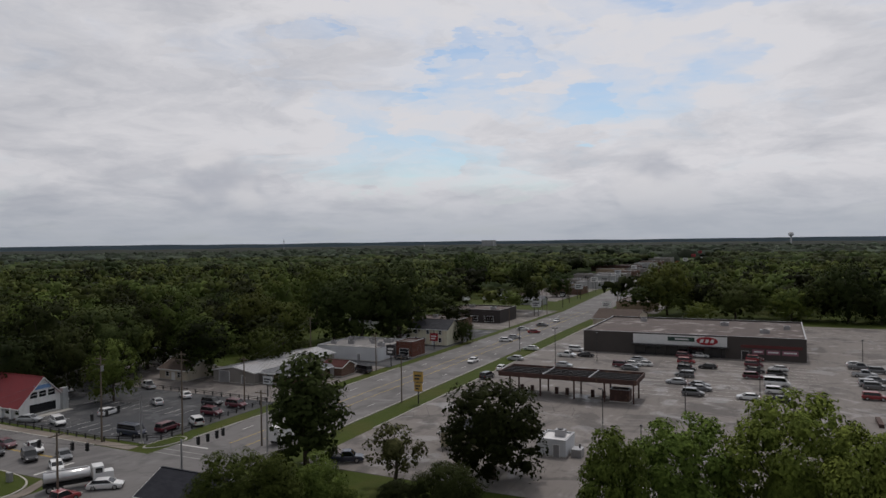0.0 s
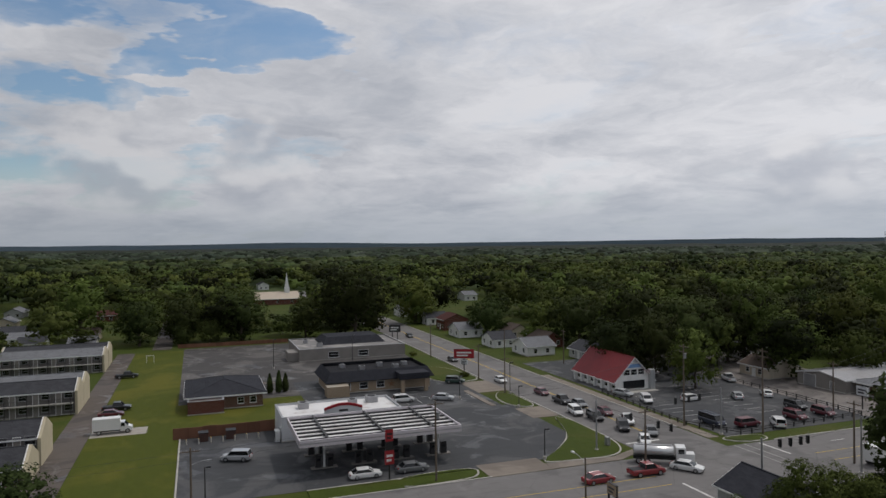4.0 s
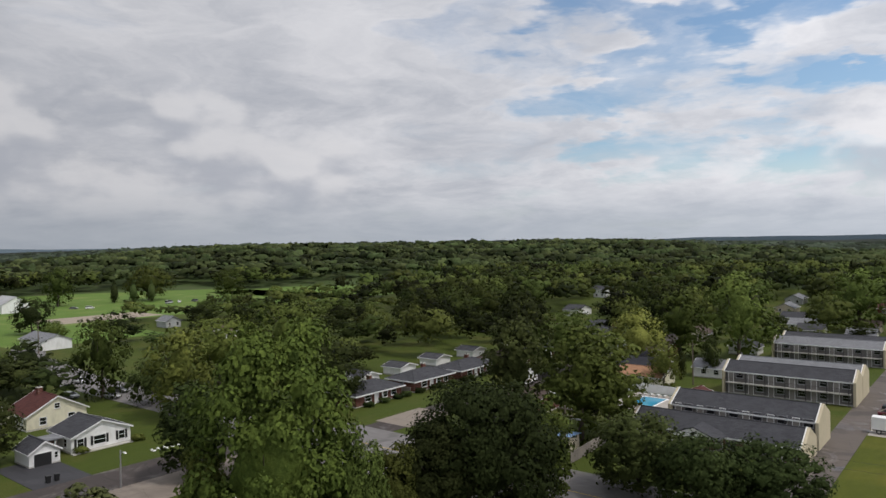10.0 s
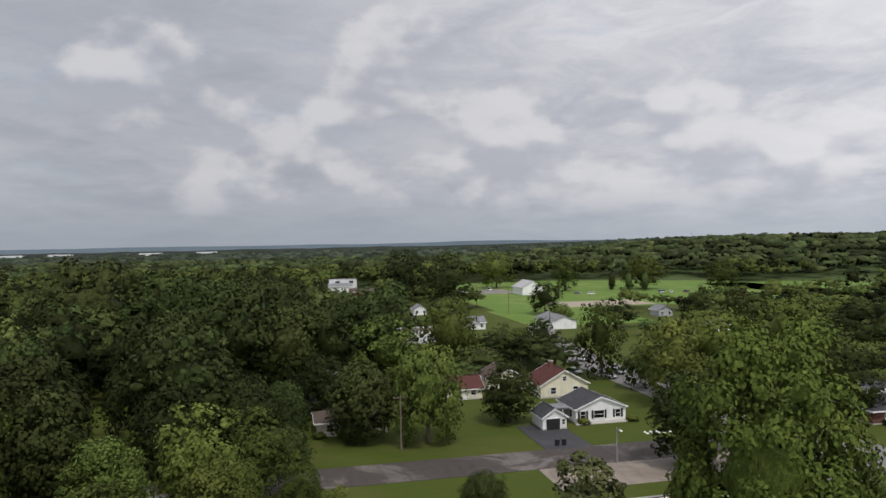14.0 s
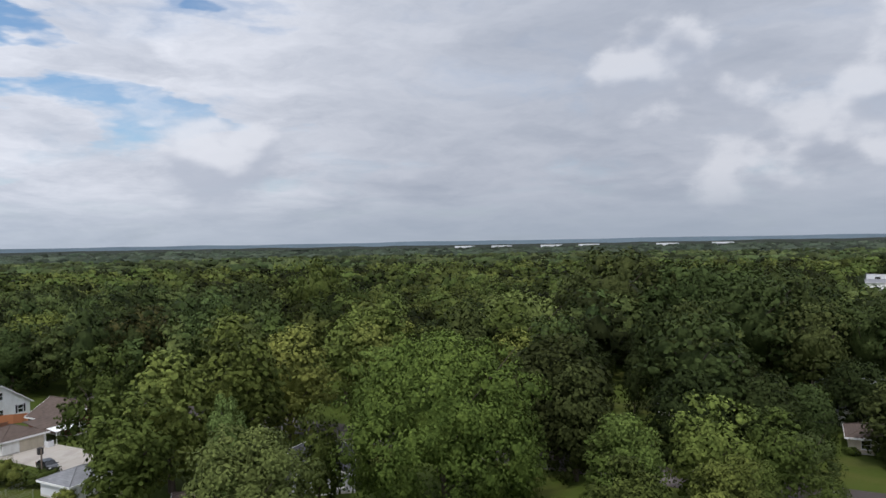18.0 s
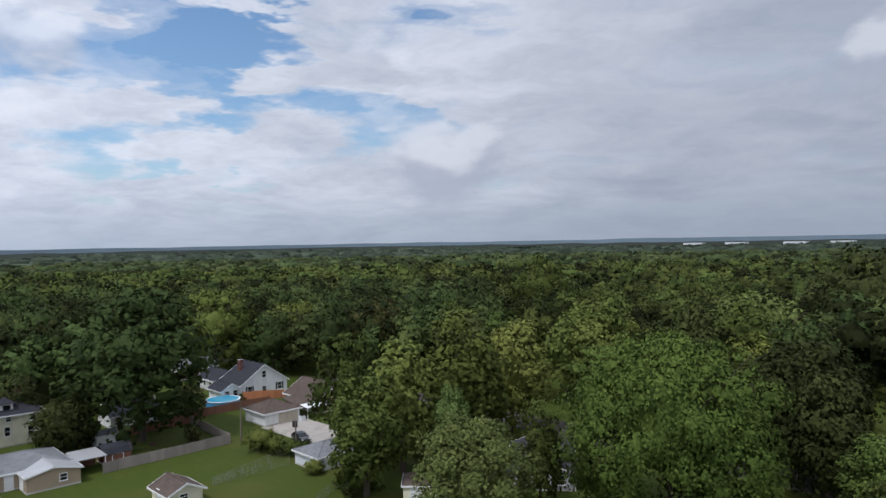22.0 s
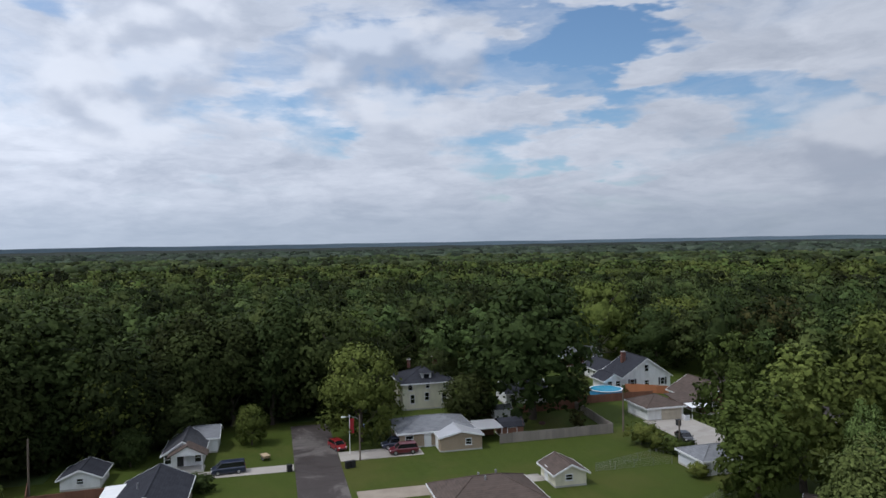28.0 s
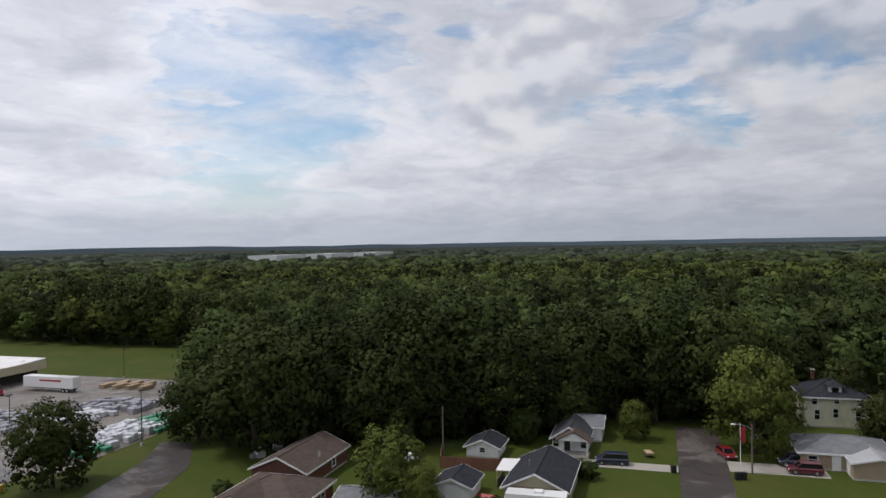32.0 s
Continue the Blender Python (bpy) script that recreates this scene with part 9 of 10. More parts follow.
def tri_mesh(name, v, f, mat, soft=None):
    me = bpy.data.meshes.new(name)
    me.vertices.add(len(v))
    me.vertices.foreach_set("co", v.astype(np.float32).ravel())
    me.loops.add(f.size)
    me.loops.foreach_set("vertex_index", f.astype(np.int32).ravel())
    me.polygons.add(len(f))
    me.polygons.foreach_set("loop_start", np.arange(0, f.size, 3, dtype=np.int32))
    me.update(calc_edges=True)
    if soft is not None:
        me.attributes.new("custom_normal", "FLOAT_VECTOR", "POINT").data.foreach_set("vector", soft.astype(np.float32).ravel())
    me.materials.append(mat)
    return me


def trunk(h, base, spread, seed, thick=0.34):
    rng = random.Random(seed)
    g = Geo()
    p = Vector((0, 0, -0.3))
    top = base + (h - base) * 0.55
    n = 5
    for i in range(n):
        q = Vector((rng.uniform(-0.15, 0.15), rng.uniform(-0.15, 0.15), -0.3 + (top + 0.3) * (i + 1) / n))
        g.tube(p, q, thick * (1.25 - 0.2 * i), thick * (1.05 - 0.2 * i), 9)
        p = q
    for i in range(7):
        a = i * 2.4 + rng.uniform(-0.3, 0.3)
        z = base * 0.8 + (top - base * 0.8) * i / 7
        out = spread * rng.uniform(0.45, 0.8)
        q = Vector((out * 0.5 * math.cos(a), out * 0.5 * math.sin(a), z + out * 0.45))
        g.tube((0, 0, z), q, thick * 0.4, thick * 0.26, 6)
        g.tube(q, (out * math.cos(a + 0.2), out * math.sin(a + 0.2), z + out * 0.95), thick * 0.26, thick * 0.08, 6)
    return g


FORMS = {  # crown width, height, crown base, clumps, leaf sprays, spray size, ragged, clump size, top taper
    "dark": (10, 15, 0.0, 115, 7000, 0.24, 0.09, 0.27, 0.88), "leafy": (10, 15, 0.3, 95, 6200, 0.24, 0.14, 0.25, 0.92), "light": (10, 15, 0.3, 95, 5800, 0.24, 0.15, 0.25, 0.85),
    "maple": (13, 17, 0.0, 150, 10500, 0.23, 0.11, 0.19, 0.95), "silver": (11, 16, 0.2, 110, 7000, 0.23, 0.17, 0.22, 0.8), "sparse": (8, 9, 1.8, 40, 2200, 0.2, 0.28, 0.22, 0.8), "brown": (10, 15, 1.4, 58, 4200, 0.26, 0.15, 0.28, 0.85)}
SAYS = {"dark": "dense dark green broadleaf tree", "leafy": "full green broadleaf tree", "light": "pale yellow-green broadleaf tree", "maple": "large dense green maple tree", "silver": "tall silvery-leaved maple tree",
        "sparse": "small thin-crowned tree with olive leaves", "brown": "bronze-tinged full broadleaf tree"}
TREES = {}


def tree_proto(kind, shape, variant, lod):
    key = (kind, shape, variant, lod)
    if key in TREES:
        return TREES[key]
    w, h, base, lobes, leaves, size, ragged, lob, top = FORMS[kind]
    w = h * shape
    lob *= (0.75 / shape) ** 0.5
    if lod == 2:
        lobes, leaves, size = 50, 1900, 0.34
        lob *= 1.2
    elif lod == 1:
        leaves, size = leaves // 2, size * 1.35
    elif kind != "sparse":
        leaves, size = int(leaves * 2.2), size * 0.82
    if kind != "sparse":
        lobes, leaves = int(lobes * max(1.0, shape / 0.75)), int(leaves * max(1.0, (shape / 0.75) ** 0.7))
    ob = thing("tree", SAYS[kind], "tree")
    ob["high"], ob["wide"] = h, w
    seed = sum(map(ord, kind)) * 7 + variant * 31 + lod
    v, f, soft = crown(w, h, base, lobes, leaves, size, seed, 0.42, ragged, lob, top, 2.5)
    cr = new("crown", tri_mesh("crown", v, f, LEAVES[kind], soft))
    cr.parent = ob
    part("trunk", trunk(h, max(base, 2.4), w / 2, seed), BARK, ob)
    TREES[key] = ob
    return ob


USED = set()


def near_tree(kind, x, y, h, w, lod=None, group="garden trees"):
    r = math.hypot(x, y)
    lod = (2 if r > 150 else 1 if r > 88 else 0) if lod is None else lod
    variant = 0 if lod == 0 else int(abs(x * 3 + y * 5)) % 2
    shape = min((0.55, 0.75, 1.0, 1.35), key=lambda q: abs(math.log(q * h / w)))
    ob = tree_proto(kind, shape, variant, lod)
    m = pose(x, y, ground_z(x, y), 0, 0, (x * 37 + y * 17) % 360) @ Matrix.Diagonal((w / ob["wide"] * 0.98, w / ob["wide"] * 0.98, h / ob["high"] * 1.02, 1))
    key = (kind, shape, variant, lod)
    if key in USED:
        ob = copy_thing(ob, m)
    else:
        USED.add(key)
        ob.matrix_basis = m
    return tagged(ob, group=group)


def cedar(x, y, h, w, label="slender dark columnar evergreen tree"):
    ob = thing("conifer", label, "tree", x, y, group="evergreens")
    rng = np.random.default_rng(int(abs(x * 10 + y)))
    n = 420 if math.hypot(x, y) < 250 else 160
    z = rng.uniform(0.06, 1, n) ** 1.1
    r = w / 2 * (1 - z) ** 0.6 * (1.0 - np.exp(-z * 12)) * rng.uniform(0.8, 1.1, n)
    a = rng.uniform(0, 6.283, n)
    pos = np.stack([r * np.cos(a), r * np.sin(a), z * h], 1)
    nor = np.stack([np.cos(a), np.sin(a), 0.5 + 0 * a], 1) + rng.normal(scale=0.4, size=(n, 3))
    nor /= np.linalg.norm(nor, axis=1)[:, None]
    v, f = leaf_quads(pos, nor, h * 0.05, rng)
    q = ICO_V * (w * 0.4, w * 0.4, h * 0.44) + (0, 0, h * 0.47)
    soft = np.concatenate([ICO_V, np.repeat(nor, 4, axis=0)])
    v, f = np.concatenate([q, v]), np.concatenate([ICO_F, f + 12])
    c = new("crown", tri_mesh("crown", v, f, LEAVES["dark"], soft))
    c.parent = ob
    part("trunk", Geo().tube((0, 0, -0.2), (0, 0, h * 0.3), 0.15, 0.1), BARK, ob)
    return ob


def bush(x, y, h, w, kind="leafy", label="rounded green garden shrub"):
    ob = thing("shrub", label, "shrub", x, y, (x * 31) % 360, group="shrubs")
    v, f, soft = crown(w, h, 0.0, 16, 480, 0.17, int(abs(x * 7 + y)), 0.7, 0.14, 0.36)
    c = new("crown", tri_mesh("crown", v, f, LEAVES[kind], soft))
    c.parent = ob
    part("stem", Geo().tube((0, 0, -0.1), (0, 0, h * 0.5), 0.06, 0.04, 6), BARK, ob)
    return ob


near_tree("dark", -64.6, 86.5, 17.5, 10.5)
near_tree("dark", -36.8, 93.0, 14.3, 14.8)
near_tree("sparse", -48.4, 85.2, 8.6, 7.9)
near_tree("leafy", -55.7, 60.2, 10.6, 9.3)
near_tree("leafy", -61.0, 55.5, 8.0, 9.0)
near_tree("leafy", -48.4, 58.6, 12.2, 6.4)
near_tree("leafy", -47.0, 64.7, 10.1, 6.9)
near_tree("leafy", -42.8, 65.2, 8.4, 4.3)
near_tree("dark", -36.1, 75.8, 7.4, 8.8)
near_tree("dark", -29.2, 76.6, 7.4, 9.2)
near_tree("dark", -41.5, 73.0, 5.5, 4.7)
near_tree("maple", -7.9, 65.5, 17.7, 11.9)
near_tree("maple", 1.0, 68.0, 18.8, 14.5)
near_tree("maple", 6.4, 61.7, 19.2, 8.0)
near_tree("maple", -12.5, 58.7, 15.4, 7.8)
near_tree("dark", -90.0, -38.8, 11.3, 13.1)
near_tree("dark", -87.0, -30.0, 9.9, 10.2)
near_tree("dark", -93.2, -22.9, 8.7, 14.1)
near_tree("dark", -84.4, -53.7, 12.0, 9.0)
near_tree("leafy", -115.4, -55.3, 17.6, 10.9)
near_tree("leafy", -108.0, -56.8, 16.2, 8.8)
near_tree("light", -179.2, -76.9, 15.6, 14.4)
near_tree("light", -156.5, -61.1, 10.8, 7.0)
near_tree("leafy", -157.7, -86.7, 17.1, 17.4)
near_tree("dark", -160.5, -101.7, 19.6, 14.9)
near_tree("leafy", -201.9, -73.9, 19.4, 15.7)
near_tree("leafy", -206.8, -58.7, 18.4, 13.1)
near_tree("leafy", -287.2, -40.3, 17.2, 14.3)
near_tree("leafy", -274.3, -19.6, 15.5, 15.5)
near_tree("leafy", -299.7, 13.7, 17.1, 21.6)
near_tree("leafy", -294.3, 58.1, 18.0, 20.6)
near_tree("leafy", -291.6, 70.3, 18.0, 15.7)
near_tree("leafy", -300.0, -4.5, 13.6, 14.5)
near_tree("dark", -176.1, -56.7, 10.4, 4.1)
near_tree("dark", -169.2, -61.5, 9.8, 4.5)
near_tree("maple", -39.0, -50.7, 25.3, 16.9)
near_tree("leafy", -42.0, -42.9, 21.5, 6.3)
near_tree("leafy", -35.1, -55.9, 19.6, 5.7)
near_tree("leafy", -52.5, -49.2, 16.4, 7.1)
near_tree("dark", -65.1, -46.4, 18.3, 17.2)
near_tree("dark", -58.5, -48.5, 14.4, 8.3)
near_tree("leafy", -79.1, -46.9, 14.1, 6.7)
near_tree("leafy", -76.1, -129.3, 18.6, 12.6)
near_tree("dark", -57.4, -93.8, 14.1, 8.8)
near_tree("dark", -23.1, -82.9, 11.4, 13.6)
near_tree("sparse", -29.3, -65.8, 12.5, 7.5)
near_tree("leafy", 11.3, -91.3, 14.3, 10.5)
near_tree("leafy", 4.5, -95.9, 12.8, 9.4)
near_tree("leafy", -1.1, -84.0, 12.3, 8.7)
near_tree("leafy", 7.6, -71.6, 15.9, 8.9)
near_tree("leafy", -4.3, -69.9, 12.3, 5.0)
near_tree("dark", -10.6, -119.5, 7.3, 6.6)
near_tree("dark", -27.0, -139.4, 12.0, 14.2)
near_tree("dark", -40.4, -125.7, 14.1, 12.1)
near_tree("leafy", -41.0, -180.4, 15.9, 15.9)
near_tree("dark", -75.7, -331.5, 22.3, 17.5)
near_tree("dark", -19.5, -184.0, 18.7, 19.1)
near_tree("dark", -5.7, -189.9, 16.8, 19.9)
near_tree("dark", 10.4, -204.7, 20.8, 21.4)
near_tree("dark", 25.1, -198.4, 20.6, 18.0)
near_tree("dark", 2.1, -178.0, 11.7, 14.4)
near_tree("dark", 18.2, -177.1, 14.3, 16.5)
near_tree("leafy", -75.9, -161.0, 15.3, 10.8)
near_tree("dark", -79.0, -144.9, 12.6, 15.8)
near_tree("dark", -117.2, -308.5, 11.8, 12.2)
near_tree("leafy", -113.4, -277.7, 6.4, 8.7)
near_tree("leafy", -64.0, -189.5, 9.5, 12.8)
near_tree("leafy", -99.0, -150.3, 15.0, 16.9)
near_tree("leafy", -118.7, -148.4, 17.0, 18.5)
near_tree("dark", -101.2, -110.8, 13.8, 11.8)
near_tree("leafy", 95.1, -69.9, 19.6, 12.7)
near_tree("light", 78.8, -67.8, 19.4, 10.9)
near_tree("leafy", 78.4, -80.0, 19.2, 9.6)
near_tree("light", 80.9, -95.3, 19.6, 14.9)
near_tree("silver", 48.1, -50.8, 16.7, 12.7)
near_tree("silver", 59.6, -59.2, 16.9, 4.6)
near_tree("maple", 40.4, -75.9, 22.5, 26.5)
near_tree("dark", 35.4, -104.1, 19.5, 16.5)
near_tree("silver", 63.2, -160.0, 21.3, 30.4)
near_tree("dark", 29.8, -95.5, 14.0, 6.6)
near_tree("leafy", 19.0, -79.8, 17.3, 11.0)
near_tree("leafy", 13.3, -56.5, 19.3, 10.6)
near_tree("leafy", 6.2, -55.7, 18.0, 7.1)
near_tree("leafy", 5.8, -79.8, 15.5, 10.0)
near_tree("leafy", 54.4, -69.2, 11.7, 4.2)
near_tree("leafy", 18.4, -52.9, 16.2, 6.7)
near_tree("brown", 143.6, -116.6, 19.4, 17.8)
near_tree("light", 139.1, -136.7, 17.3, 16.6)
near_tree("dark", 51.6, -208.7, 24.7, 26.0)
near_tree("dark", 30.0, -202.8, 21.8, 24.2)
near_tree("dark", 13.9, -194.5, 19.8, 17.7)
near_tree("light", 82.6, -125.2, 17.5, 14.5)
near_tree("leafy", 66.5, -123.2, 17.3, 13.4)
near_tree("leafy", 75.2, -58.0, 13.3, 7.6)
near_tree("leafy", 201.1, -100.9, 17.7, 18.0)
near_tree("dark", 209.2, -95.6, 15.4, 16.2)
near_tree("leafy", 173.9, -108.5, 15.7, 15.2)
near_tree("leafy", 159.9, -205.0, 23.7, 23.0)
near_tree("leafy", 120.2, -14.1, 16.6, 14.4)
near_tree("leafy", 123.9, 4.1, 6.0, 5.8)
near_tree("dark", 126.0, -47.6, 20.4, 16.0)
near_tree("dark", 127.5, -35.6, 9.8, 10.5)
near_tree("dark", 132.5, -38.7, 7.7, 10.5)
near_tree("leafy", 179.6, -88.1, 19.8, 18.4)
near_tree("dark", 163.8, -96.3, 16.1, 15.4)
near_tree("leafy", 184.9, -99.5, 11.7, 11.1)
near_tree("dark", 137.0, -61.1, 6.1, 7.0)
near_tree("dark", 146.3, -33.3, 8.5, 7.3)
near_tree("dark", 126.9, 16.7, 9.7, 10.8)
near_tree("dark", 127.3, 35.0, 18.3, 15.5)
near_tree("dark", 123.8, 23.3, 9.8, 10.2)
near_tree("dark", 118.3, 40.3, 17.2, 11.5)
near_tree("dark", 79.2, 83.3, 12.9, 12.4)
near_tree("leafy", 83.7, 33.2, 10.8, 8.5)
near_tree("leafy", 81.3, 28.1, 10.3, 7.5)
near_tree("dark", 117.3, 80.1, 20.7, 19.9)
near_tree("dark", 106.1, 78.5, 12.9, 13.3)
near_tree("dark", 118.8, 66.3, 18.6, 17.8)
near_tree("dark", 129.0, 54.3, 20.5, 20.1)
near_tree("dark", 129.1, 35.8, 16.9, 18.4)
near_tree("dark", 126.4, 20.3, 8.4, 13.2)
near_tree("dark", 109.1, 54.6, 8.3, 11.5)
near_tree("dark", 118.3, 43.5, 7.9, 12.2)
near_tree("dark", 101.4, 64.1, 15.5, 11.9)
near_tree("dark", 149.7, 9.6, 18.4, 19.5)
near_tree("dark", 154.9, -6.1, 18.1, 16.7)
near_tree("dark", -127.8, 203.1, 19.7, 21.0)
near_tree("dark", -116.1, 207.8, 20.6, 17.2)
near_tree("dark", -96.0, 215.6, 6.7, 8.4)
near_tree("dark", -141.4, 206.2, 16.3, 15.7)
near_tree("leafy", -162.9, 205.2, 18.5, 12.0)
near_tree("leafy", -154.4, 177.2, 16.3, 15.8)
near_tree("leafy", -144.7, 145.2, 11.3, 10.3)
near_tree("leafy", -158.0, 145.8, 18.7, 16.5)
near_tree("dark", -155.8, 125.4, 18.2, 18.4)
near_tree("dark", -168.2, 117.2, 20.8, 20.0)
near_tree("leafy", -124.9, 149.8, 10.0, 13.3)
near_tree("leafy", -44.8, 326.9, 20.2, 26.6)
near_tree("dark", -16.2, 317.6, 20.3, 32.8)
near_tree("leafy", 5.0, 318.0, 20.4, 28.8)
near_tree("dark", 25.2, 321.0, 20.4, 25.3)
near_tree("leafy", -28.9, 308.6, 6.5, 13.2)
near_tree("dark", 36.1, 315.9, 16.4, 20.3)
near_tree("dark", -111.7, 404.9, 16.0, 7.9)
near_tree("dark", -120.9, 412.7, 12.2, 13.5)
near_tree("dark", -151.5, 444.9, 17.8, 22.4)
near_tree("dark", -190.6, 440.5, 21.7, 23.2)
near_tree("leafy", -185.4, 127.5, 17.5, 19.9)
near_tree("dark", -170.1, 131.6, 16.5, 17.1)
near_tree("leafy", -146.1, 184.1, 13.5, 14.9)
near_tree("dark", 29.0, -164.0, 18.4, 14.2)
near_tree("dark", 11.9, -172.0, 18.6, 16.1)
near_tree("dark", 0.2, -172.0, 18.7, 17.6)
near_tree("dark", -10.9, -175.7, 19.1, 17.7)
near_tree("dark", -21.0, -168.7, 17.8, 15.2)
near_tree("leafy", -151.6, -497.4, 22.0, 24.9)
near_tree("leafy", -183.4, -443.6, 18.9, 15.5)
near_tree("leafy", -238.2, -439.6, 19.5, 28.0)
near_tree("leafy", -270.7, -396.4, 17.5, 18.6)
near_tree("leafy", -282.2, -363.3, 14.3, 17.3)
near_tree("dark", -68.1, -414.4, 22.9, 19.2)
near_tree("dark", -7.0, -139.8, 12.7, 11.9)
near_tree("dark", 0.8, -136.0, 12.4, 12.0)
near_tree("dark", 12.5, -127.0, 7.5, 8.0)
near_tree("dark", 6.0, -139.8, 7.0, 11.8)
near_tree("leafy", -22.7, -163.4, 13.0, 11.2)
near_tree("dark", 16.9, -110.7, 10.5, 7.9)
near_tree("leafy", -23.0, -116.7, 14.8, 12.9)
near_tree("dark", -12.0, -120.4, 10.3, 8.0)
near_tree("dark", 15.1, -117.0, 9.0, 10.6)
near_tree("dark", 6.5, -121.8, 12.0, 10.3)
near_tree("dark", -0.2, -121.0, 11.5, 7.5)
near_tree("dark", -261.6, 15.1, 19.2, 15.7)
near_tree("dark", -259.3, 37.7, 15.9, 12.3)
near_tree("dark", -252.1, 54.8, 20.6, 21.5)
near_tree("dark", -262.0, -5.0, 16.8, 11.6)
near_tree("dark", -261.3, -18.7, 16.4, 12.7)
near_tree("dark", -258.0, 4.3, 7.0, 7.3)
near_tree("dark", -258.0, -5.0, 7.1, 7.1)
near_tree("leafy", -286.9, 87.7, 13.5, 8.6)
near_tree("dark", -329.7, 14.8, 16.8, 22.8)
near_tree("dark", -330.0, 1.6, 13.2, 17.9)
near_tree("leafy", -299.9, -5.8, 9.3, 14.0)
near_tree("dark", -296.4, 46.0, 14.1, 16.7)
near_tree("dark", -283.6, 60.8, 19.0, 27.4)
near_tree("dark", -271.6, 14.6, 10.4, 13.8)
near_tree("dark", -273.3, 30.9, 9.2, 11.1)
near_tree("leafy", -286.6, 88.8, 13.8, 11.5)
near_tree("dark", -234.7, 99.7, 17.1, 22.2)
near_tree("dark", -202.8, 118.8, 14.1, 20.8)
near_tree("leafy", -214.5, 107.7, 9.1, 13.5)
near_tree("leafy", -134.1, 134.6, 12.9, 10.2)
near_tree("dark", -149.2, 109.3, 13.9, 17.4)
near_tree("dark", -150.8, 98.3, 14.0, 14.8)
near_tree("leafy", -131.8, 107.3, 11.2, 10.1)
near_tree("dark", -157.3, 139.2, 14.6, 12.9)
near_tree("leafy", -175.4, 243.4, 20.1, 16.4)
near_tree("dark", -183.3, 198.2, 16.1, 15.9)
near_tree("dark", 116.9, 22.1, 9.2, 8.5)
near_tree("dark", 120.0, 24.5, 14.0, 9.0, group="trees at the edge of the wood")
near_tree("dark", 124.0, 31.0, 16.0, 11.0, group="trees at the edge of the wood")
near_tree("dark", 117.5, 34.5, 14.0, 10.0, group="trees at the edge of the wood")
near_tree("dark", 113.0, 41.0, 14.0, 10.0, group="trees at the edge of the wood")
near_tree("dark", 110.5, 47.0, 12.0, 8.0, group="trees at the edge of the wood")
near_tree("dark", 113.0, 55.0, 15.0, 11.0, group="trees at the edge of the wood")
near_tree("dark", 108.0, 62.0, 14.0, 10.0, group="trees at the edge of the wood")
near_tree("dark", 103.5, 69.0, 12.0, 9.0, group="trees at the edge of the wood")
near_tree("dark", 129.0, 20.0, 15.0, 9.0, group="trees at the edge of the wood")
near_tree("dark", 133.0, 15.0, 14.0, 9.0, group="trees at the edge of the wood")
near_tree("dark", 126.0, 39.0, 17.0, 12.0, group="trees at the edge of the wood")
near_tree("dark", 138.0, 8.0, 15.0, 10.0, group="trees at the edge of the wood")
near_tree("dark", 140.0, -2.0, 15.0, 10.0, group="trees at the edge of the wood")
near_tree("dark", 140.0, 16.0, 16.0, 11.0, group="trees at the edge of the wood")
near_tree("dark", 121.0, 47.0, 17.0, 12.0, group="trees at the edge of the wood")
near_tree("dark", 118.0, 62.0, 16.0, 12.0, group="trees at the edge of the wood")
near_tree("dark", 107.0, 40.5, 9.0, 6.0, group="trees at the edge of the wood")

for i in range(15):
    near_tree("dark" if i % 4 else "leafy", 203.0 + 3.0 * (i % 2) + 0.4 * i, 126.0 + 9.2 * i, 17.0 + 1.3 * (i * 7 % 4), 11.5 + (i * 5 % 3), 1, "trees at the edge of the wood")

# ---- woods: the nearest of the scattered trees are things, the rest one stuff ----
OPEN_NEAR = [(-99, -68, -120, 640), (-530, -60, 58, 88), (-252, -95, -22, 64), (-236, -95, -66, -15), (-205, -92, 82, 132), (-130, -92, 130, 232), (-130, -92, 244, 300), (-74, 60, 84, 312), (-175, -92, -134, -78), (-80, 0, -160, -88)]
OPEN_FAR = [(-345, -98, -565, -325), (-490, -295, -480, -325), (-120, -70, -335, -110), (-155, -90, -335, -255), (50, 135, -112, 9), (50, 116, 9, 34), (50, 104, 34, 62), (134, 190, -98, -58), (134, 157, -62, -18), (68, 156, 60, 222), (140, 199, 118, 262), (-360, -318, 20, 50), (-160, -72, 326, 1300), (-340, -205, 1000, 1500), (-74, -48, 326, 384), (-432, -248, -16, -6), (930, 1600, 520, 800)]
KEEP = [(-417, 46, 13), (-197, 92, 14), (-240, 66, 12), (-170, 250, 14), (-40, -515, 15), (-40, -235, 16), (-160, -70, 22), (-180, -56, 14), (-250, 105, 12), (-152, -125, 14), (-300, -25, 8), (-275, 95, 10)]


def clear(x, y):
    for x0, x1, y0, y1 in OPEN_NEAR + OPEN_FAR:
        if x0 < x < x1 and y0 < y < y1:
            return False
    if any(math.hypot(x - kx, y - ky) < kr * 0.6 + 6 for kx, ky, kr in KEEP):
        return False
    return lane(x, y) < 0.80 and all(math.hypot(x - g[0], y - g[1]) > 11 for g in GARDEN_HOUSES)


def lane(x, y):
    """Low growth before the houses that show between the trees."""
    for hx, hy, wide in KEEP + [(g[0], g[1], g[2] * 0.6) for g in GARDEN_HOUSES]:
        d = math.hypot(hx, hy)
        along, side = (x * hx + y * hy) / d, abs(x * hy - y * hx) / d
        if d * 0.55 < along < d + 2 and side < wide * along / d + 4:
            return along / d
    return 0


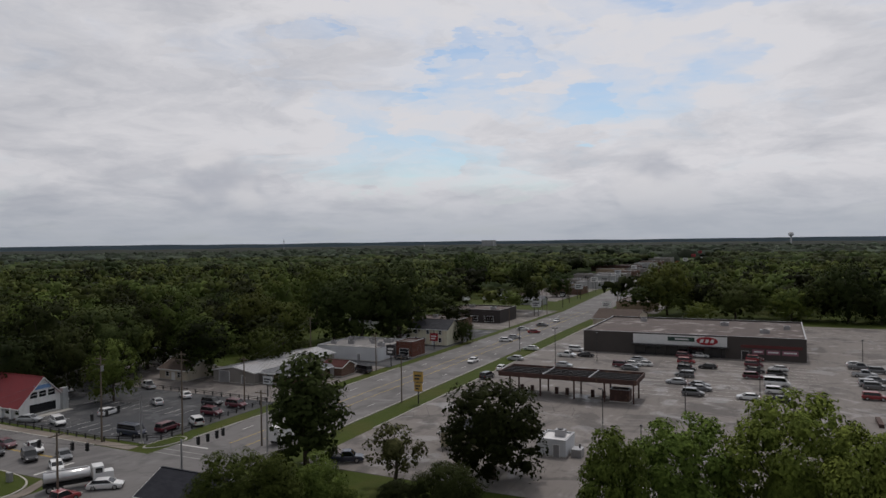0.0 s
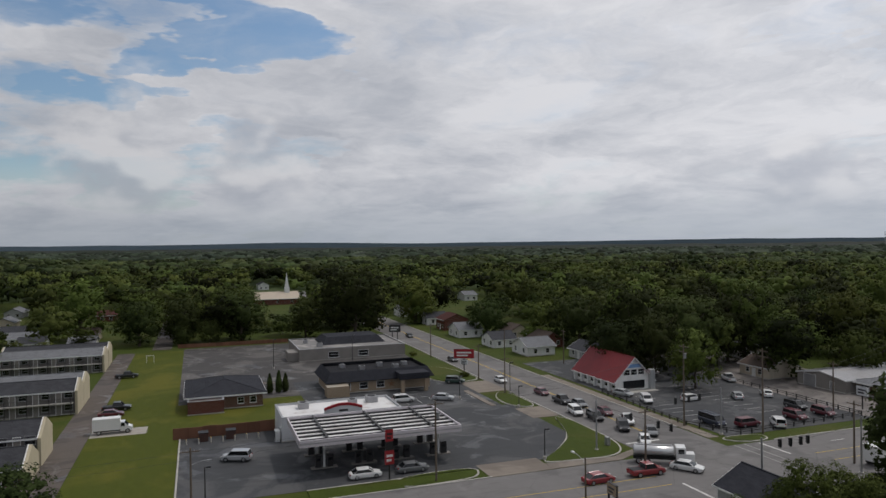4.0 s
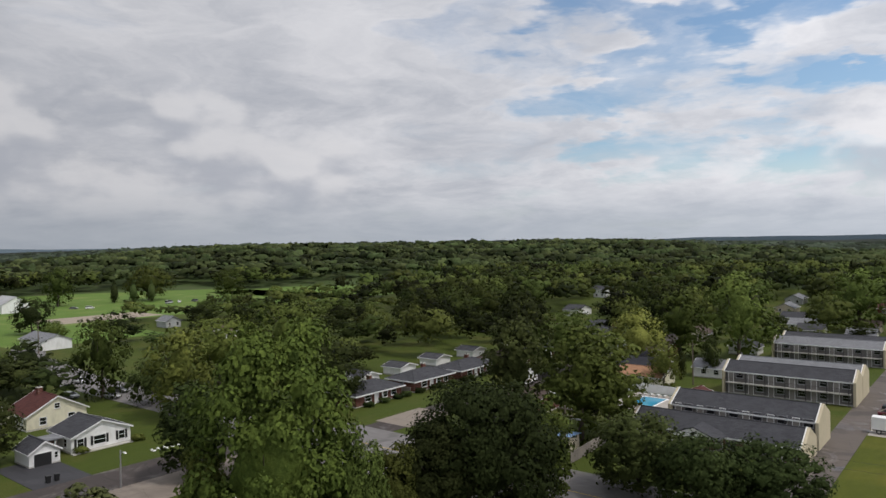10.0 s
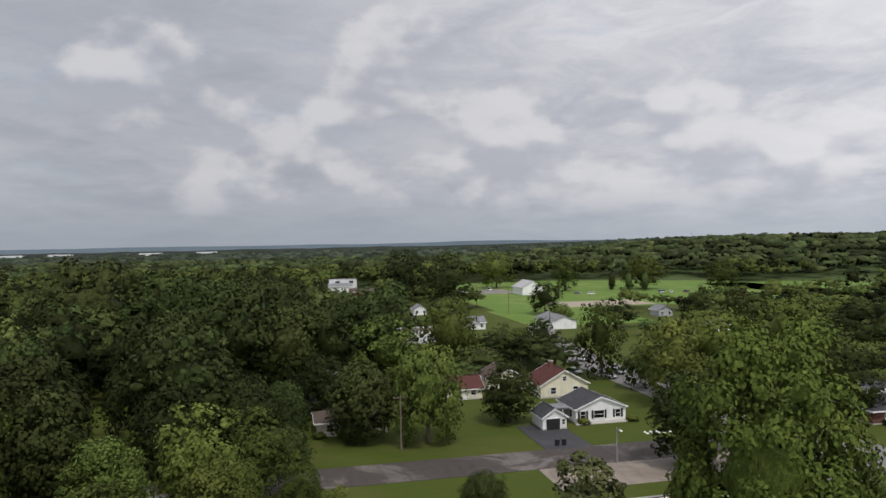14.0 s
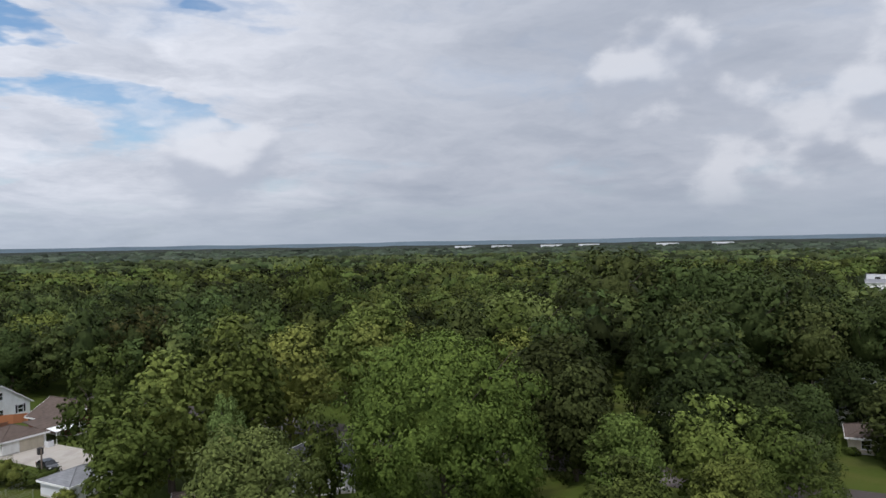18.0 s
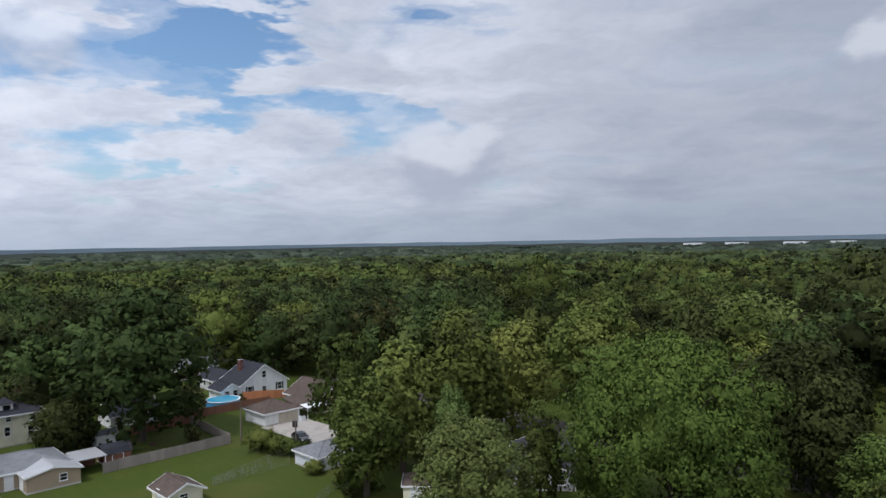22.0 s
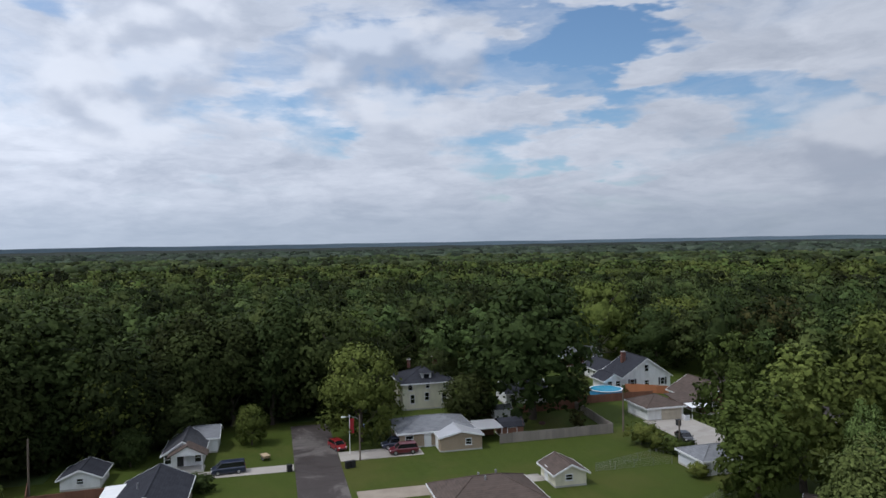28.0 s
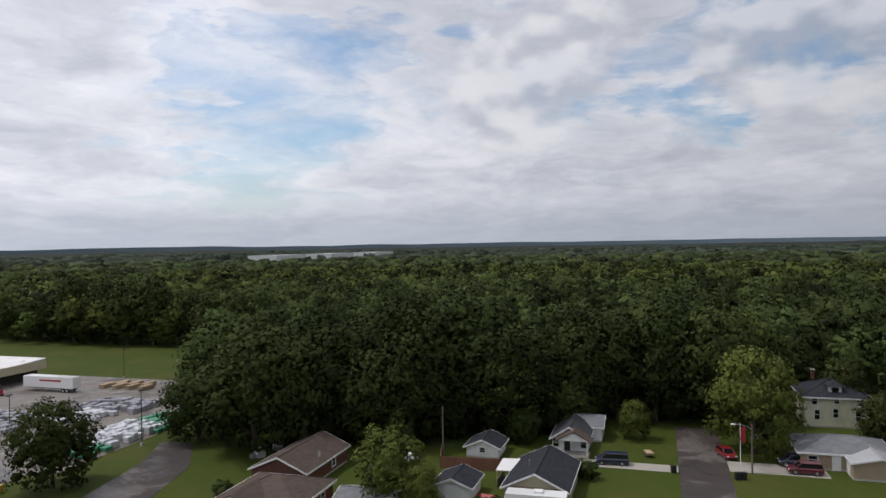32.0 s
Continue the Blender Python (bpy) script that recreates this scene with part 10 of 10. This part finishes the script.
def low(x, y):
    """Trees stay small where the view opens over them to the golf course."""
    yaw = math.degrees(math.atan2(-x, y)) % 360
    if lane(x, y):
        return 0.34
    return 0.62 if 133 < yaw < 168 and 150 < math.hypot(x, y) < 430 else 1.0


def scatter(r0, r1, step, thin):
    """Jittered rings of tree places that stay off paving, plots and lawns; none behind the last view."""
    out = []
    r = r0
    while r < r1:
        n = int(2 * math.pi * r / step)
        for i in range(n):
            a = 2 * math.pi * (i + RNG.uniform(-0.4, 0.4)) / n
            rr = r + RNG.uniform(-0.45, 0.45) * step
            yaw = math.degrees(a) % 360
            if 322 < yaw < 348:
                continue
            x, y = -rr * math.sin(a), rr * math.cos(a)
            forest = x > 120 or (yaw > 150 and rr > 170) or rr > 520
            if RNG.uniform() < (0.97 if forest else thin) and clear(x, y):
                out.append((x, y))
        r += step * 0.88
    return out


def woods(name, label, places, w, h, lobes, leaves, size, mat, seed, lob=0.42, vary=0.28, base=1.5, core=0.74, ragged=0.12, floor=-0.5):
    """One mesh of many trees, each a turned and stretched copy of one of six crowns."""
    forms = []
    for i in range(6):
        v, f, soft = crown(w, h, base, lobes, leaves, size, seed + i, core, ragged, lob, floor=floor)
        nz = unit(np.cross(v[f[:, 1]] - v[f[:, 0]], v[f[:, 2]] - v[f[:, 0]]))[:, 2]
        keep = (nz > -0.25) | (np.arange(len(f)) >= 20 * (lobes + 1))
        forms.append((v, f[keep], soft))
    rng = np.random.default_rng(seed)
    p = np.array([(x, y, ground_z(x, y)) for x, y in places])
    kind = rng.integers(0, 6, len(p))
    vs, fs, ns, k, tones = [], [], [], 0, []
    for i in range(6):
        q = p[kind == i]
        if not len(q):
            continue
        v, f, soft = forms[i]
        a = rng.uniform(0, 6.283, len(q))
        s = 1 + rng.uniform(-vary, vary, len(q))
        small = np.array([low(a0, b0) for a0, b0 in q[:, :2]])
        sz = (1 + rng.uniform(-vary, vary, len(q))) * small
        s = s * np.sqrt(small)
        ca, sa = np.cos(a)[:, None], np.sin(a)[:, None]
        c, sn = ca * s[:, None], sa * s[:, None]
        X = v[None, :, 0] * c - v[None, :, 1] * sn + q[:, 0:1]
        Y = v[None, :, 0] * sn + v[None, :, 1] * c + q[:, 1:2]
        Z = v[None, :, 2] * sz[:, None] + q[:, 2:3]
        vs.append(np.stack([X, Y, Z], 2).reshape(-1, 3))
        ns.append(np.stack([soft[None, :, 0] * ca - soft[None, :, 1] * sa, soft[None, :, 0] * sa + soft[None, :, 1] * ca, np.broadcast_to(soft[None, :, 2], X.shape)], 2).reshape(-1, 3))
        fs.append((f[None] + (np.arange(len(q)) * len(v))[:, None, None]).reshape(-1, 3) + k)
        k += len(q) * len(v)
        tones.append(np.repeat(rng.uniform(0, 1, len(q)), len(v)))
    me = tri_mesh(name, np.concatenate(vs), np.concatenate(fs), mat, np.concatenate(ns))
    me.attributes.new("tone", "FLOAT", "POINT").data.foreach_set("value", np.concatenate(tones).astype(np.float32))
    return tagged(new(name, me), label, "woodland", kind="stuff")


places = scatter(112, 330, 9.6, 0.54)
places.sort(key=lambda p: math.hypot(*p))


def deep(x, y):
    """The dense wood to the east, and the gardens to the south: leaves darkened for cloud shade."""
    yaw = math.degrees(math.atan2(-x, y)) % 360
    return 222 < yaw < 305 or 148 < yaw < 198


for x, y in places[:60]:
    k = RNG.choice(["dark", "dark", "dark", "leafy"] if deep(x, y) else ["dark", "leafy", "leafy", "light", "dark"])
    near_tree(str(k), x, y, float(RNG.uniform(9, 19) * low(x, y)), float(RNG.uniform(8, 13.5)), 2, "suburban trees")
woods("suburban_woods", "mixed green broadleaf trees among far gardens and woodland", [p for p in places[60:] if not deep(*p)], 10.8, 14.5, 30, 520, 0.40, WOODS, 11, 0.33, 0.3, 2.0, 0.6)
woods("dense_woods", "dense green broadleaf wood with cloud shade in its leaf colour", [p for p in places[60:] if deep(*p)], 11.4, 17.0, 30, 480, 0.42, SHADEDWOODS, 15, 0.33, 0.3, 0.5, 0.6)
woods("middle_woods", "continuous green tree canopy over the town", scatter(330, 640, 12.6, 0.78), 13.4, 15.0, 9, 40, 0.9, WOODS, 21, 0.44, 0.3, 3.0, 0.7, 0.1, -0.3)
woods("far_woods", "distant green tree canopy faintly tinted for haze", scatter(640, 1050, 16.5, 0.88), 18, 16, 5, 1, 1.0, FARWOODS, 31, 0.56, 0.32, 4.0, 0.8, 0.08, -0.2)
woods("horizon_woods", "dark tree canopy near the horizon with haze in its colour", scatter(1050, 2100, 30, 0.92), 38, 17, 1, 1, 1.0, HORIZON, 41, 0.78, 0.34, 0, 1.0, 0.1, 0.2)


def far_canopy():
    """Rolling canopy from two to five kilometres out, and wooded ridges at the horizon."""
    g = Geo()
    n = 360
    radii = [2050, 2200, 2400, 2600, 2900, 3200, 3600, 4000, 4400]
    for r in radii:
        for i in range(n):
            a = 2 * math.pi * i / n
            x, y = -r * math.sin(a), r * math.cos(a)
            g.v.append((x, y, ground_z(x, y) + 13 + 5 * noise.noise((x * 0.006, y * 0.006, 1.0))))
    for j in range(len(radii) - 1):
        for i in range(n):
            k = (i + 1) % n
            g.f.append((j * n + i, j * n + k, (j + 1) * n + k, (j + 1) * n + i))
    tagged(new("horizon_canopy", g.mesh("horizon_canopy", HORIZON)), "flat dark canopy reaching the horizon with haze in its colour", "woodland", kind="stuff")
    g = Geo()
    for i in range(n):
        a = 2 * math.pi * i / n
        top = 37 + 26 * max(0.0, noise.noise((math.cos(a) * 3.5, math.sin(a) * 3.5, 4.0))) + 5 * noise.noise((a * 14, 0, 2.0))
        x, y = -4550 * math.sin(a), 4550 * math.cos(a)
        g.v += [(x, y, -20), (x, y, top), (x * 1.05, y * 1.05, top - 4)]
    for i in range(n):
        k = (i + 1) % n
        g.f += [(3 * i, 3 * k, 3 * k + 1, 3 * i + 1), (3 * i + 1, 3 * k + 1, 3 * k + 2, 3 * i + 2)]
    tagged(new("backdrop_hills", g.mesh("backdrop_hills", HILL)), "low wooded hills on the horizon, coloured blue-grey for haze", "hills", kind="structure")


far_canopy()

# ---- shrubs and small evergreens ----
for x, y, h in ((-165, 15.6, 4.6), (-164.6, 17.6, 5.2), (-165.4, 19.2, 4.4)):
    cedar(x, y, h, 1.9)
for x, y in ((-222, -428), (-214, -436), (-232, -424)):
    cedar(x, y, 14, 6, "tall dark columnar evergreen on the golf course")
for x, y, h, w, kind in ((104.5, -58.5, 4.0, 5.5, "leafy"), (101.5, -59.5, 3.0, 4.5, "leafy"), (97.8, -61.5, 2.6, 4.2, "leafy"), (88.3, -58.4, 2.2, 3.2, "leafy"), (86.5, -66.5, 1.8, 3.0, "light"), (84.5, -68.5, 1.8, 3.0, "leafy"), (117.5, -53, 3.2, 2.8, "brown"), (80, -58, 2.2, 3.4, "leafy"), (77, -57, 2.0, 3.0, "dark"),
                         (143.4, -76.5, 1.4, 2.4, "dark"), (143.6, -79, 1.2, 2.0, "dark"), (84, 58.5, 1.5, 2.6, "dark"), (82, 57, 1.3, 2.2, "dark"), (87, 20.5, 1.6, 2.4, "dark"), (104, 11, 2.2, 3.4, "dark"), (101.5, 10, 2.4, 3.0, "dark")):
    bush(x, y, h, w, kind)
for x in range(-150, -102, 4):
    bush(x + (x % 3) * 0.6, -104.4, 1.2, 2.2, "dark" if x % 8 else "light", "low clipped shrub before a brick bungalow")
for x, y in ((-62.5, -120.2), (-53, -120.3), (-5, -124.6), (-14, -124.6), (-9, -124.4), (-233, 62), (-228, 63), (-166, 64), (-204, 62)):
    bush(x, y, 1.2, 2.0, "leafy")
